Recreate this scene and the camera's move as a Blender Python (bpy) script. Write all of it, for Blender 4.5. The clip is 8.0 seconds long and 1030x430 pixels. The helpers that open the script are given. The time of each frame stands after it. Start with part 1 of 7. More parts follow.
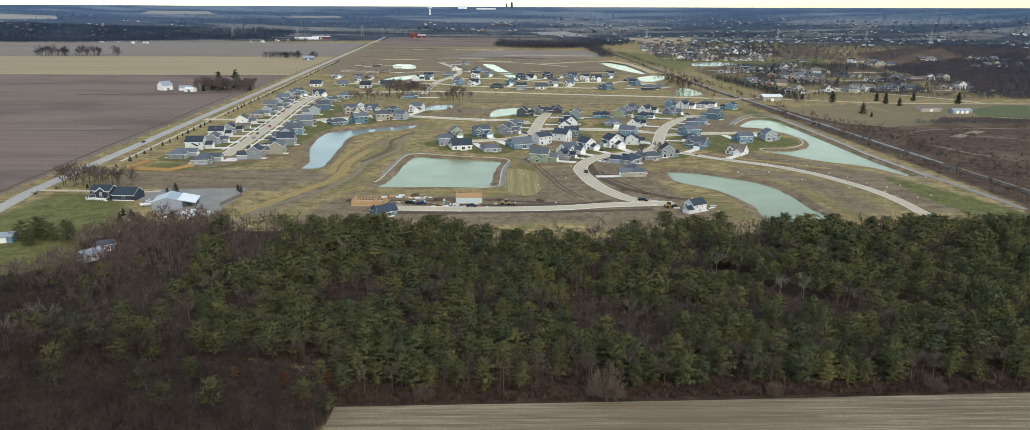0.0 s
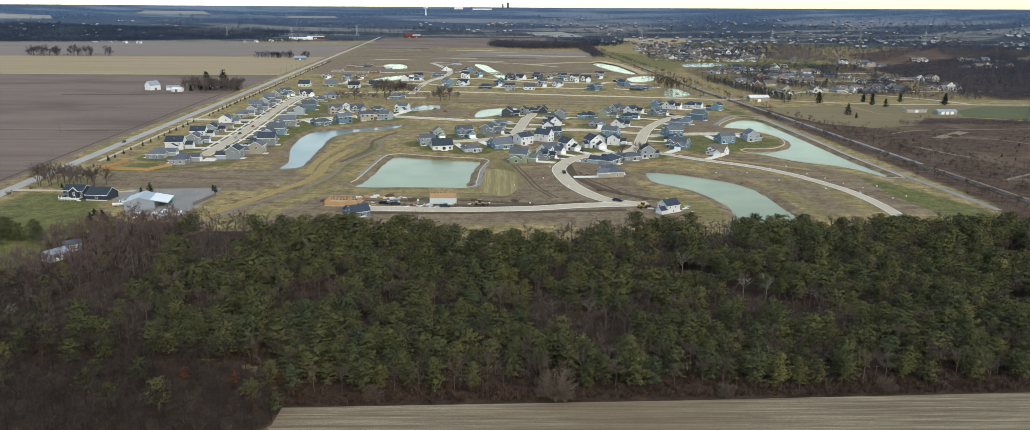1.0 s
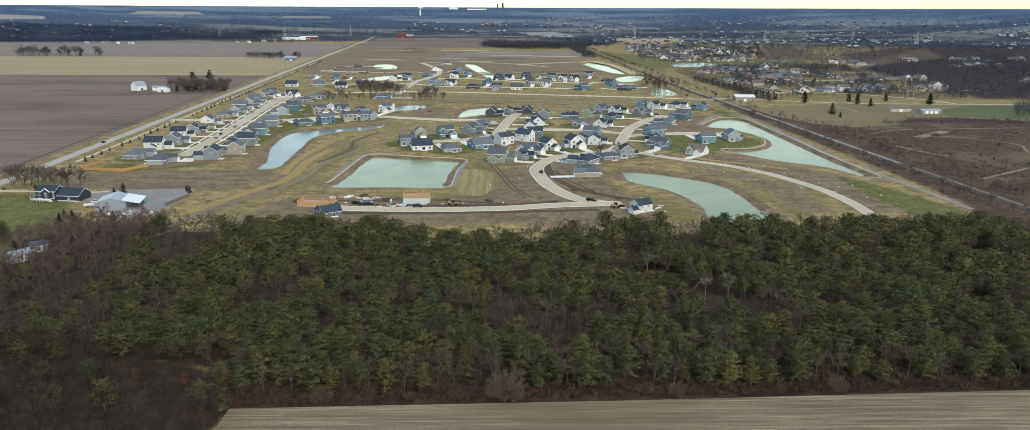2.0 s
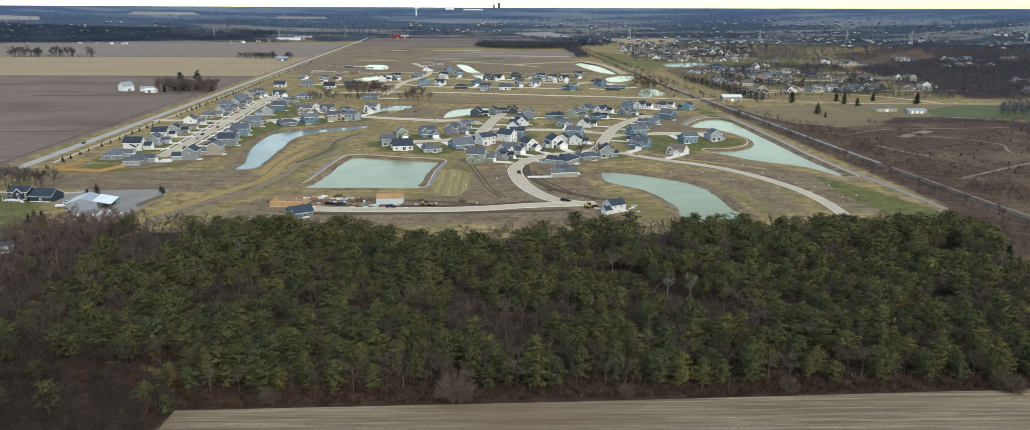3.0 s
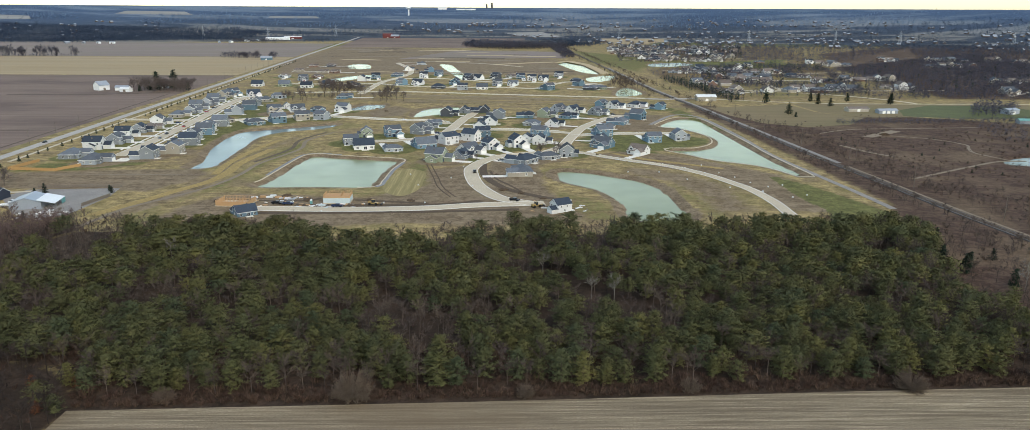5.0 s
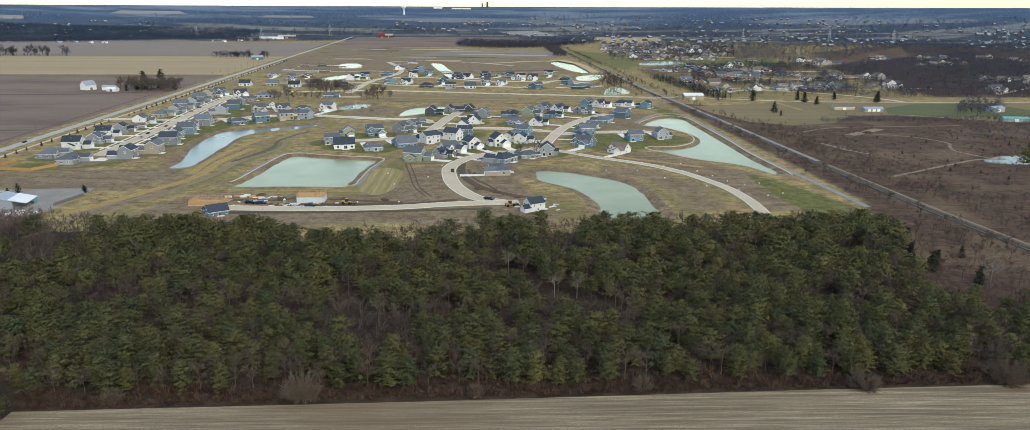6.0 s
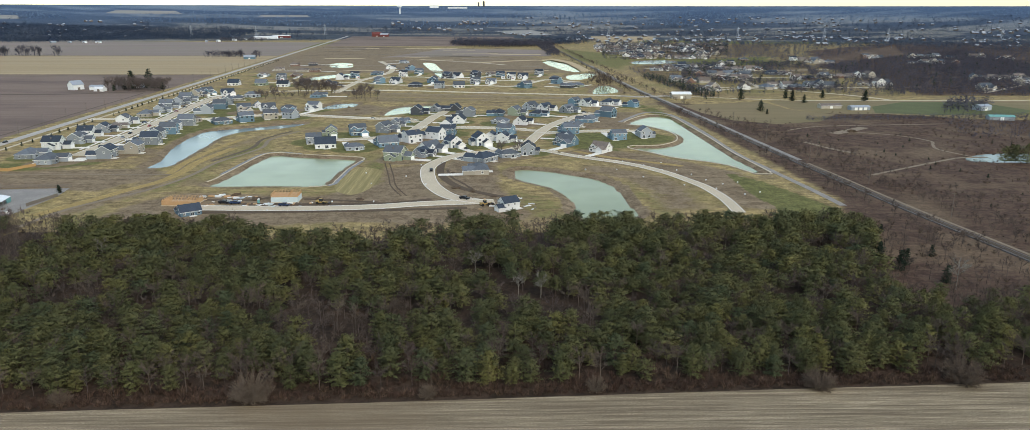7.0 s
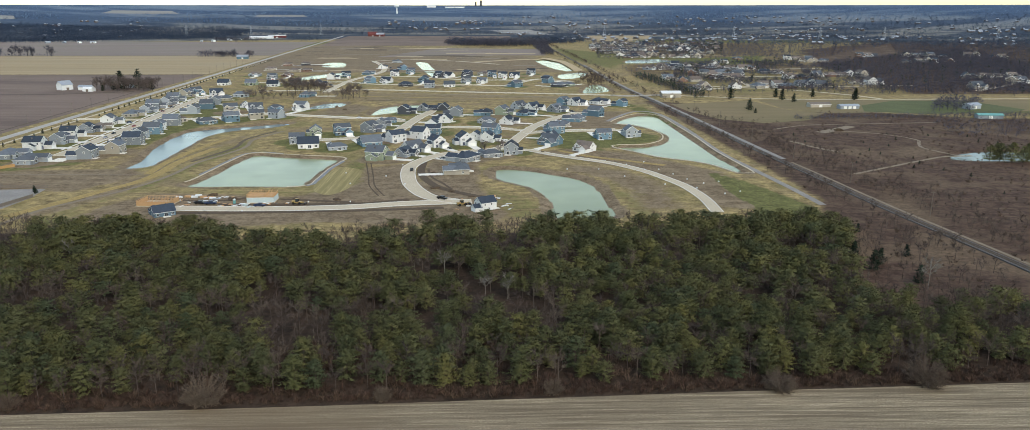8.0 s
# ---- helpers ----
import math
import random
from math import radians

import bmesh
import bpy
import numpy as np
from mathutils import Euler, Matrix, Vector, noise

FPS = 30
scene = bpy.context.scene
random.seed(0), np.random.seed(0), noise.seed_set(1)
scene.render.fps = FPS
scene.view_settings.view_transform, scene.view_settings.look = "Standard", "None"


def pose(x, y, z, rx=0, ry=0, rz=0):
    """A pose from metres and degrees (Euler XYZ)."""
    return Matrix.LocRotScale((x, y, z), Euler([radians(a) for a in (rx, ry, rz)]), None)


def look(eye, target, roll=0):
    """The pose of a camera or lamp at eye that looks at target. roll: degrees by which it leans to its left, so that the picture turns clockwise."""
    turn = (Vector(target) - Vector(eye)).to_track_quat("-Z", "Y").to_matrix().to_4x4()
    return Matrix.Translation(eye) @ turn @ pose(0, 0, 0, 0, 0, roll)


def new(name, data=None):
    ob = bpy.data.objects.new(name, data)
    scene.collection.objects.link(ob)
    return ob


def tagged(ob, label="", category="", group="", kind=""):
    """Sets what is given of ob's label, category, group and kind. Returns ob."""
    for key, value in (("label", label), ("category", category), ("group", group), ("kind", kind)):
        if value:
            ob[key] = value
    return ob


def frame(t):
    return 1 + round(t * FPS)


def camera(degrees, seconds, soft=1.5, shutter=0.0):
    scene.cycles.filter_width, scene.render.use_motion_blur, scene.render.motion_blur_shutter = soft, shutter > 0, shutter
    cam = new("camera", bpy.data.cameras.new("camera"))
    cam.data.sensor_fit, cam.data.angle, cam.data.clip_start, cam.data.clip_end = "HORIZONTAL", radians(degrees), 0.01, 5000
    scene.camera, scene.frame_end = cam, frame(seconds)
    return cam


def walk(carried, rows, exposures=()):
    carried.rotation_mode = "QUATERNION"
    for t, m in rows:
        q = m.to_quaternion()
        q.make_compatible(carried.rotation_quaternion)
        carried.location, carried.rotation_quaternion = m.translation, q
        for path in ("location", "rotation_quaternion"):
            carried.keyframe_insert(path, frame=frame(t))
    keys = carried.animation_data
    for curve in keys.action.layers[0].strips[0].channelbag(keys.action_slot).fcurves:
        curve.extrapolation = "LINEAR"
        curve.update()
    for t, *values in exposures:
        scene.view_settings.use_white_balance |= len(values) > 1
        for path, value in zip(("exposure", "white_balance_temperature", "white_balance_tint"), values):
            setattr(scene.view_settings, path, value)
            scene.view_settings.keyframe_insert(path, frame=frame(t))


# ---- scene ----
cam = camera(68.2, 8.0, soft=0.75)
PATH = [
    (0, (2.694, -0.609, 100.673), (2.71, 1.321, 100.152), 0.2),
    (0.5, (9.254, -0.266, 100.589), (9.272, 1.665, 100.068), 0.2),
    (1, (15.623, -0.189, 100.524), (15.644, 1.742, 100.004), 0.3),
    (1.5, (21.928, -0.176, 100.465), (21.953, 1.755, 99.945), 0.3),
    (3, (41.97, 0.966, 100.153), (42.001, 2.897, 99.634), 0.2),
    (3.5, (48.575, 0.976, 100.092), (48.608, 2.907, 99.573), 0.3),
    (4, (55.056, 1.171, 99.992), (55.092, 3.102, 99.473), 0.3),
    (4.5, (61.759, 1.383, 99.853), (61.796, 3.314, 99.335), 0.3),
    (6, (81.196, 2.186, 99.425), (81.239, 4.116, 98.904), 0.2),
    (6.5, (87.616, 2.569, 99.337), (87.66, 4.499, 98.816), 0.1),
    (7, (93.768, 3.23, 99.158), (93.814, 5.16, 98.635), 0.1),
    (7.5, (99.784, 4.434, 98.856), (99.831, 6.364, 98.334), 0.0),
    (8, (105.404, 5.506, 98.696), (105.451, 7.435, 98.172), -0.0),
]
walk(cam, [(t, look(eye, target, roll)) for t, eye, target, roll in PATH], [(0, 0.25, 7900, 4), (8, 0.25, 7900, 4)])

# ---------------------------------------------------------------- light
SUN_UP, SUN_TURN = 42.0, 150.0
world = bpy.data.worlds.new("world")
scene.world = world
world.use_nodes = True
wn = world.node_tree
sky = wn.nodes.new("ShaderNodeTexSky")
sky.sky_type, sky.sun_disc = "NISHITA", False
sky.sun_elevation, sky.sun_rotation = radians(SUN_UP), radians(SUN_TURN)
sky.air_density, sky.dust_density, sky.ozone_density = 1.0, 0.9, 1.0
wn.links.new(sky.outputs[0], wn.nodes["Background"].inputs[0])
wn.nodes["Background"].inputs[1].default_value = 0.29
sun_data = bpy.data.lights.new("sun", "SUN")
sun_data.energy, sun_data.angle, sun_data.color = 0.8, radians(30), (1.0, 0.96, 0.9)
sun = new("sun", sun_data)
sun.matrix_world = pose(0, 0, 400, 90 - SUN_UP, 0, 180 - SUN_TURN)


# ---------------------------------------------------------------- materials
def shader(name):
    m = bpy.data.materials.new(name)
    m.use_nodes = True
    return m, m.node_tree, m.node_tree.nodes["Principled BSDF"]


def noise_at(nt, scale, detail=4, rough=0.6, coord="Object", stretch=None):
    tc = nt.nodes.new("ShaderNodeTexCoord")
    n = nt.nodes.new("ShaderNodeTexNoise")
    n.inputs["Scale"].default_value, n.inputs["Detail"].default_value, n.inputs["Roughness"].default_value = scale, detail, rough
    out = tc.outputs[coord]
    if stretch:
        mp = nt.nodes.new("ShaderNodeMapping")
        mp.inputs["Scale"].default_value = stretch[:3]
        mp.inputs["Rotation"].default_value = (0, 0, radians(stretch[3]) if len(stretch) > 3 else 0)
        nt.links.new(out, mp.inputs[0])
        out = mp.outputs[0]
    nt.links.new(out, n.inputs["Vector"])
    return n.outputs["Fac"]


def math_of(nt, op, a, b=0.0, c=0.0):
    n = nt.nodes.new("ShaderNodeMath")
    n.operation = op
    for i, v in enumerate((a, b, c)):
        if isinstance(v, (int, float)):
            n.inputs[i].default_value = v
        else:
            nt.links.new(v, n.inputs[i])
    return n.outputs[0]


def span(nt, v, a, b, c=0.0, d=1.0):
    n = nt.nodes.new("ShaderNodeMapRange")
    n.interpolation_type = "SMOOTHSTEP"
    nt.links.new(v, n.inputs[0])
    for i, k in enumerate((a, b, c, d)):
        n.inputs[i + 1].default_value = k
    return n.outputs[0]


def mixed(nt, fac, a, b, kind="MIX"):
    n = nt.nodes.new("ShaderNodeMix")
    n.data_type, n.blend_type = "RGBA", kind
    for i, v in ((0, fac), (6, a), (7, b)):
        if isinstance(v, (int, float)):
            n.inputs[i].default_value = v
        elif isinstance(v, tuple):
            n.inputs[i].default_value = (*v[:3], 1)
        else:
            nt.links.new(v, n.inputs[i])
    return n.outputs[2]


def bumped(nt, bsdf, h, strength, dist):
    b = nt.nodes.new("ShaderNodeBump")
    b.inputs["Strength"].default_value, b.inputs["Distance"].default_value = strength, dist
    nt.links.new(h, b.inputs["Height"])
    nt.links.new(b.outputs[0], bsdf.inputs["Normal"])


def plain(name, col, rough=0.8, dark=0.7, fine=6.0, coarse=0.3, metal=0.0, bump=0.2, jitter=0.0, coord="Object", stretch=None):
    """One surface with grain at two scales; jitter: how much it differs from thing to thing."""
    m, nt, p = shader(name)
    a = noise_at(nt, fine, 5, 0.65, coord, stretch)
    b = noise_at(nt, coarse, 3, 0.5, coord)
    f = math_of(nt, "MULTIPLY", span(nt, a, 0.3, 0.75), span(nt, b, 0.2, 0.8, 0.35, 1.0))
    c = mixed(nt, f, tuple(k * dark for k in col), tuple(min(1, k * (2 - dark) ** 0.6) for k in col))
    if jitter:
        oi = nt.nodes.new("ShaderNodeObjectInfo")
        hs = nt.nodes.new("ShaderNodeHueSaturation")
        nt.links.new(span(nt, oi.outputs["Random"], 0, 1, 1 - jitter, 1 + jitter), hs.inputs["Value"])
        nt.links.new(c, hs.inputs["Color"])
        c = hs.outputs[0]
    nt.links.new(c, p.inputs["Base Color"])
    p.inputs["Roughness"].default_value, p.inputs["Metallic"].default_value = rough, metal
    p.inputs["Specular IOR Level"].default_value = 0.3
    if bump:
        bumped(nt, p, a, bump, 0.05)
    return m


def foliage(name, cols, rough=0.85, spread=0.35, through_light=0.0):
    """Leaves or twigs: tint per tree, value per clump."""
    m, nt, p = shader(name)
    at = nt.nodes.new("ShaderNodeAttribute")
    at.attribute_name = "tint"
    oi = nt.nodes.new("ShaderNodeObjectInfo")
    t = math_of(nt, "FRACT", math_of(nt, "ADD", at.outputs["Fac"], oi.outputs["Random"]))
    ramp = nt.nodes.new("ShaderNodeValToRGB")
    el = ramp.color_ramp.elements
    for i, c in enumerate(cols):
        e = el[i] if i < 2 else el.new(1)
        e.position = i / max(1, len(cols) - 1)
        e.color = (*c, 1)
    nt.links.new(t, ramp.inputs[0])
    g = nt.nodes.new("ShaderNodeNewGeometry")
    hs = nt.nodes.new("ShaderNodeHueSaturation")
    nt.links.new(span(nt, g.outputs["Random Per Island"], 0, 1, 1 - spread, 1 + spread), hs.inputs["Value"])
    nt.links.new(ramp.outputs[0], hs.inputs["Color"])
    nt.links.new(hs.outputs[0], p.inputs["Base Color"])
    p.inputs["Roughness"].default_value = rough
    p.inputs["Specular IOR Level"].default_value = 0.15
    if through_light:
        tl, mx = nt.nodes.new("ShaderNodeBsdfTranslucent"), nt.nodes.new("ShaderNodeMixShader")
        nt.links.new(hs.outputs[0], tl.inputs["Color"])
        mx.inputs[0].default_value = through_light
        nt.links.new(p.outputs[0], mx.inputs[1])
        nt.links.new(tl.outputs[0], mx.inputs[2])
        nt.links.new(mx.outputs[0], nt.nodes["Material Output"].inputs["Surface"])
    return m


def field_material(name, light, dark, turn, furrow, wet=(0.08, 0.06, 0.045), along=(0.02, 1.0)):
    """Stubble or ploughed earth with rows at the given turn, and broad patches of damp soil."""
    m, nt, p = shader(name)
    rows = noise_at(nt, furrow, 3, 0.7, "Object", (*along, 1.0, turn))
    thin = noise_at(nt, furrow * 5, 2, 0.7, "Object", (*along, 1.0, turn))
    grain = noise_at(nt, 2.2, 6, 0.8)
    broad = noise_at(nt, 0.008, 4, 0.6, "Object", (0.6, 1.0, 1.0, turn))
    f = math_of(nt, "MULTIPLY", span(nt, rows, 0.35, 0.65, 0.2, 1.0), span(nt, grain, 0.36, 0.64, 0.3, 1.0))
    f = math_of(nt, "MULTIPLY", f, span(nt, thin, 0.4, 0.6, 0.5, 1.15))
    c = mixed(nt, f, dark, light)
    c = mixed(nt, span(nt, broad, 0.42, 0.68, 0.0, 0.75), c, wet)
    nt.links.new(c, p.inputs["Base Color"])
    p.inputs["Roughness"].default_value = 0.95
    p.inputs["Specular IOR Level"].default_value = 0.1
    bumped(nt, p, grain, 0.5, 0.15)
    return m


def ground_material():
    """Dry winter grass, with bare earth, lawn, leaf litter and scrub where the sheet's cover says so; far ground is
    coloured with haze.
    """
    m, nt, p = shader("ground_cover")
    at = nt.nodes.new("ShaderNodeAttribute")
    at.attribute_name = "cover"
    sep = nt.nodes.new("ShaderNodeSeparateColor")
    nt.links.new(at.outputs["Color"], sep.inputs[0])
    fine = noise_at(nt, 0.9, 6, 0.7)
    mid = noise_at(nt, 0.11, 7, 0.72)
    broad = noise_at(nt, 0.018, 4, 0.6)
    strip = noise_at(nt, 0.16, 3, 0.6, "Object", (0.12, 1.0, 1.0, 4))
    streak = noise_at(nt, 0.4, 4, 0.7, "Object", (0.1, 1.0, 1.0, -5))
    weave = math_of(nt, "ADD", math_of(nt, "MULTIPLY", streak, 0.3), math_of(nt, "MULTIPLY", mid, 0.7))
    base = mixed(nt, span(nt, weave, 0.37, 0.62), (0.135, 0.098, 0.05), (0.37, 0.275, 0.125))
    base = mixed(nt, span(nt, broad, 0.5, 0.64, 0.0, 0.6), base, (0.18, 0.155, 0.062))
    base = mixed(nt, span(nt, noise_at(nt, 0.026, 4, 0.65, "Object", (0.5, 1.0, 1.0, 8)), 0.5, 0.66, 0.0, 0.7), base, (0.19, 0.135, 0.085))
    rough = math_of(nt, "MULTIPLY", math_of(nt, "ADD", math_of(nt, "ADD", fine, math_of(nt, "MULTIPLY", mid, 1.5)), math_of(nt, "MULTIPLY", strip, 0.5)), 0.42)

    def lay(c, weight, colour):
        edge = math_of(nt, "ADD", weight, math_of(nt, "MULTIPLY", math_of(nt, "SUBTRACT", rough, 0.62), 1.5))
        return mixed(nt, span(nt, edge, 0.35, 0.62), c, colour)

    green = mixed(nt, span(nt, mid, 0.3, 0.7), (0.084, 0.086, 0.03), (0.16, 0.15, 0.056))
    soil = math_of(nt, "ADD", math_of(nt, "MULTIPLY", strip, 0.35), math_of(nt, "MULTIPLY", mid, 0.65))
    earth = mixed(nt, span(nt, soil, 0.36, 0.64), (0.14, 0.099, 0.061), (0.235, 0.175, 0.113))
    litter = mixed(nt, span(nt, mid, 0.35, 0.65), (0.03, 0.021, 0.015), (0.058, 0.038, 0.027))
    scrub = mixed(nt, span(nt, mid, 0.38, 0.62), (0.058, 0.034, 0.025), (0.1, 0.063, 0.044))
    scrub = mixed(nt, span(nt, broad, 0.48, 0.66, 0.0, 0.8), scrub, (0.145, 0.1, 0.064))
    scrub = mixed(nt, span(nt, streak, 0.52, 0.68, 0.0, 0.35), scrub, (0.16, 0.112, 0.077))
    scrub = mixed(nt, span(nt, strip, 0.55, 0.7, 0.0, 0.3), scrub, (0.046, 0.028, 0.022))
    c = lay(base, sep.outputs[1], green)
    c = lay(c, sep.outputs[0], earth)
    c = lay(c, at.outputs["Alpha"], scrub)
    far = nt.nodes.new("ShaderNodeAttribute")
    far.attribute_name = "haze_cover"
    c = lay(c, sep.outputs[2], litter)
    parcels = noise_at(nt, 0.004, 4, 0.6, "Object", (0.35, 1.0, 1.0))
    # far ground: blue aerial haze is put into the base colour
    hazed_land = mixed(nt, span(nt, broad, 0.4, 0.6), (0.028, 0.038, 0.054), (0.05, 0.06, 0.078))
    hazed_land = mixed(nt, span(nt, parcels, 0.5, 0.58, 0.0, 0.9), hazed_land, (0.2, 0.185, 0.16))
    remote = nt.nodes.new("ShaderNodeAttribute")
    remote.attribute_name = "remote_haze"
    hazed_land = mixed(nt, remote.outputs["Fac"], hazed_land, mixed(nt, span(nt, parcels, 0.42, 0.6), (0.05, 0.085, 0.145), (0.13, 0.17, 0.22)))
    c = lay(c, far.outputs["Fac"], hazed_land)
    hs = nt.nodes.new("ShaderNodeHueSaturation")
    nt.links.new(c, hs.inputs["Color"])
    clods = noise_at(nt, 0.3, 5, 0.75)
    nt.links.new(math_of(nt, "MULTIPLY", span(nt, fine, 0.25, 0.75, 0.7, 1.3), span(nt, clods, 0.32, 0.68, 0.76, 1.22)), hs.inputs["Value"])
    nt.links.new(hs.outputs[0], p.inputs["Base Color"])
    p.inputs["Roughness"].default_value = 0.95
    p.inputs["Specular IOR Level"].default_value = 0.1
    bumped(nt, p, fine, 0.6, 0.25)
    return m


def water_material(name, col):
    m, nt, p = shader(name)
    silt = noise_at(nt, 0.03, 3, 0.5)
    nt.links.new(mixed(nt, span(nt, silt, 0.3, 0.7), tuple(k * 0.82 for k in col), col), p.inputs["Base Color"])
    p.inputs["Roughness"].default_value = 0.18
    p.inputs["IOR"].default_value = 1.33
    p.inputs["Specular IOR Level"].default_value = 0.17
    bumped(nt, p, noise_at(nt, 0.8, 4, 0.6), 0.12, 0.04)
    return m


GROUND = ground_material()
WATER = water_material("silty_pond_water", (0.235, 0.255, 0.124))
WATER_BLUE = water_material("pond_water", (0.145, 0.175, 0.165))
STUBBLE = field_material("corn_stubble", (0.43, 0.348, 0.235), (0.115, 0.086, 0.057), 2.2, 0.8, (0.16, 0.115, 0.072))
TILLED = field_material("tilled_soil", (0.25, 0.184, 0.152), (0.15, 0.106, 0.086), -3, 0.16, (0.1, 0.072, 0.06))
TAN = field_material("pale_stubble", (0.43, 0.33, 0.20), (0.265, 0.196, 0.116), -14, 0.022, (0.31, 0.245, 0.155))
GREY_FIELD = field_material("fallow_soil", (0.275, 0.22, 0.19), (0.18, 0.142, 0.124), -3, 0.02, (0.2, 0.17, 0.135))
# field colour greyed to stand in for aerial haze
HAZE_FIELD = field_material("hazed_far_field", (0.31, 0.3, 0.275), (0.22, 0.21, 0.195), -3, 0.01, (0.26, 0.25, 0.23))
PASTURE = field_material("dry_pasture", (0.25, 0.185, 0.105), (0.17, 0.13, 0.075), -3, 0.1, (0.15, 0.13, 0.065))
GRASS_FIELD = plain("mown_grass", (0.105, 0.115, 0.042), 0.95, 0.6, 0.8, 0.05, bump=0.5)
CONCRETE = plain("concrete_paving", (0.55, 0.46, 0.335), 0.85, 0.75, 1.2, 0.06, coord="Object")
WHITE_CONCRETE = plain("new_concrete", (0.76, 0.72, 0.65), 0.8, 0.85, 1.5, 0.2)
ASPHALT = plain("worn_asphalt", (0.41, 0.375, 0.335), 0.85, 0.78, 1.0, 0.04, stretch=(1, 0.1, 1))
MOWN = field_material("mown_stripes", (0.44, 0.34, 0.17), (0.19, 0.16, 0.07), -6, 0.3, (0.3, 0.24, 0.12), (1.0, 0.03))
EARTH = plain("packed_earth", (0.24, 0.185, 0.13), 0.95, 0.7, 1.0, 0.08)
WET_EARTH = plain("dark_damp_earth", (0.1, 0.067, 0.041), 0.95, 0.65, 1.0, 0.1)
RIPRAP = plain("riprap_stone", (0.26, 0.265, 0.27), 0.9, 0.55, 1.6, 0.1, bump=0.8)
EARTH_DARK_GRASS = plain("weedy_dark_bank", (0.13, 0.095, 0.06), 0.95, 0.6, 0.8, 0.1)
SAND = plain("yellow_sand", (0.50, 0.375, 0.22), 0.95, 0.7, 0.5, 0.03)
STRAW = plain("straw_yellow_grass", (0.38, 0.265, 0.095), 0.95, 0.6, 0.7, 0.07)
GRAVEL = plain("gravel", (0.30, 0.275, 0.25), 0.95, 0.6, 2.0, 0.1, bump=0.6)
BALLAST = plain("rail_ballast", (0.15, 0.135, 0.126), 0.95, 0.6, 3.0, 0.1, bump=0.6)
STEEL = plain("dark_rail_steel", (0.09, 0.075, 0.07), 0.45, 0.7, 4, 0.5, metal=0.7)
SIDING = [
    plain("grey_siding", (0.255, 0.28, 0.305), 0.6, 0.85, 3, 0.3, jitter=0.3),
    plain("slate_blue_siding", (0.115, 0.195, 0.255), 0.6, 0.85, 3, 0.3, jitter=0.25),
    plain("white_siding", (0.66, 0.655, 0.64), 0.6, 0.9, 3, 0.3, jitter=0.06),
    plain("tan_siding", (0.36, 0.325, 0.27), 0.6, 0.88, 3, 0.3, jitter=0.15),
    plain("sage_siding", (0.24, 0.275, 0.20), 0.6, 0.88, 3, 0.3, jitter=0.1),
    plain("charcoal_siding", (0.06, 0.065, 0.078), 0.6, 0.85, 3, 0.3, jitter=0.2),
    plain("navy_siding", (0.03, 0.038, 0.058), 0.6, 0.85, 3, 0.3),
    plain("brick_siding", (0.21, 0.13, 0.10), 0.8, 0.75, 5, 0.5, jitter=0.15),
]
ROOF = [
    plain("grey_shingles", (0.106, 0.122, 0.145), 0.9, 0.72, 2.5, 0.4, jitter=0.25),
    plain("dark_slate_shingles", (0.036, 0.05, 0.072), 0.9, 0.72, 2.5, 0.4, jitter=0.25),
    plain("brown_grey_shingles", (0.165, 0.135, 0.12), 0.9, 0.72, 2.5, 0.4, jitter=0.2),
]
TRIM = plain("white_trim", (0.78, 0.77, 0.74), 0.5, 0.92, 4, 0.5)
GLASS, _nt, _p = shader("dark_window_glass")
_p.inputs["Base Color"].default_value, _p.inputs["Roughness"].default_value = (0.03, 0.038, 0.045, 1), 0.08
METAL_GREY = plain("galvanised_roofing", (0.36, 0.39, 0.43), 0.4, 0.85, 2, 0.2, metal=0.3)
METAL_WHITE = plain("white_sheet_metal", (0.70, 0.71, 0.71), 0.4, 0.9, 2, 0.2)
TIMBER = plain("framing_lumber", (0.55, 0.33, 0.165), 0.8, 0.75, 6, 0.6)
WRAP = plain("house_wrap_sheathing", (0.5, 0.58, 0.585), 0.6, 0.85, 2, 0.4)
OLD_WOOD = plain("weathered_wood", (0.20, 0.165, 0.135), 0.9, 0.65, 5, 0.5)
FENCE_WOOD = plain("cedar_fence_boards", (0.46, 0.27, 0.115), 0.8, 0.75, 5, 0.4)
RED_METAL = plain("red_painted_boards", (0.14, 0.035, 0.032), 0.7, 0.8, 3, 0.3)
TEAL_METAL = plain("teal_sheet_metal", (0.13, 0.33, 0.31), 0.45, 0.85, 3, 0.3)
PAINT = [plain(n, c, 0.3, 0.92, 3, 0.4, bump=0) for n, c in (("black_car_paint", (0.012, 0.012, 0.015)), ("white_car_paint", (0.72, 0.72, 0.72)),
         ("silver_car_paint", (0.34, 0.35, 0.36)), ("red_car_paint", (0.28, 0.02, 0.02)), ("dark_blue_car_paint", (0.02, 0.035, 0.08)))]
RUBBER = plain("tyre_rubber", (0.02, 0.02, 0.02), 0.9, 0.8, 6, 1)
YELLOW = plain("machine_yellow_paint", (0.36, 0.24, 0.08), 0.5, 0.8, 4, 0.6)
BARK = foliage("pine_bark", [(0.06, 0.045, 0.035), (0.085, 0.065, 0.05)])
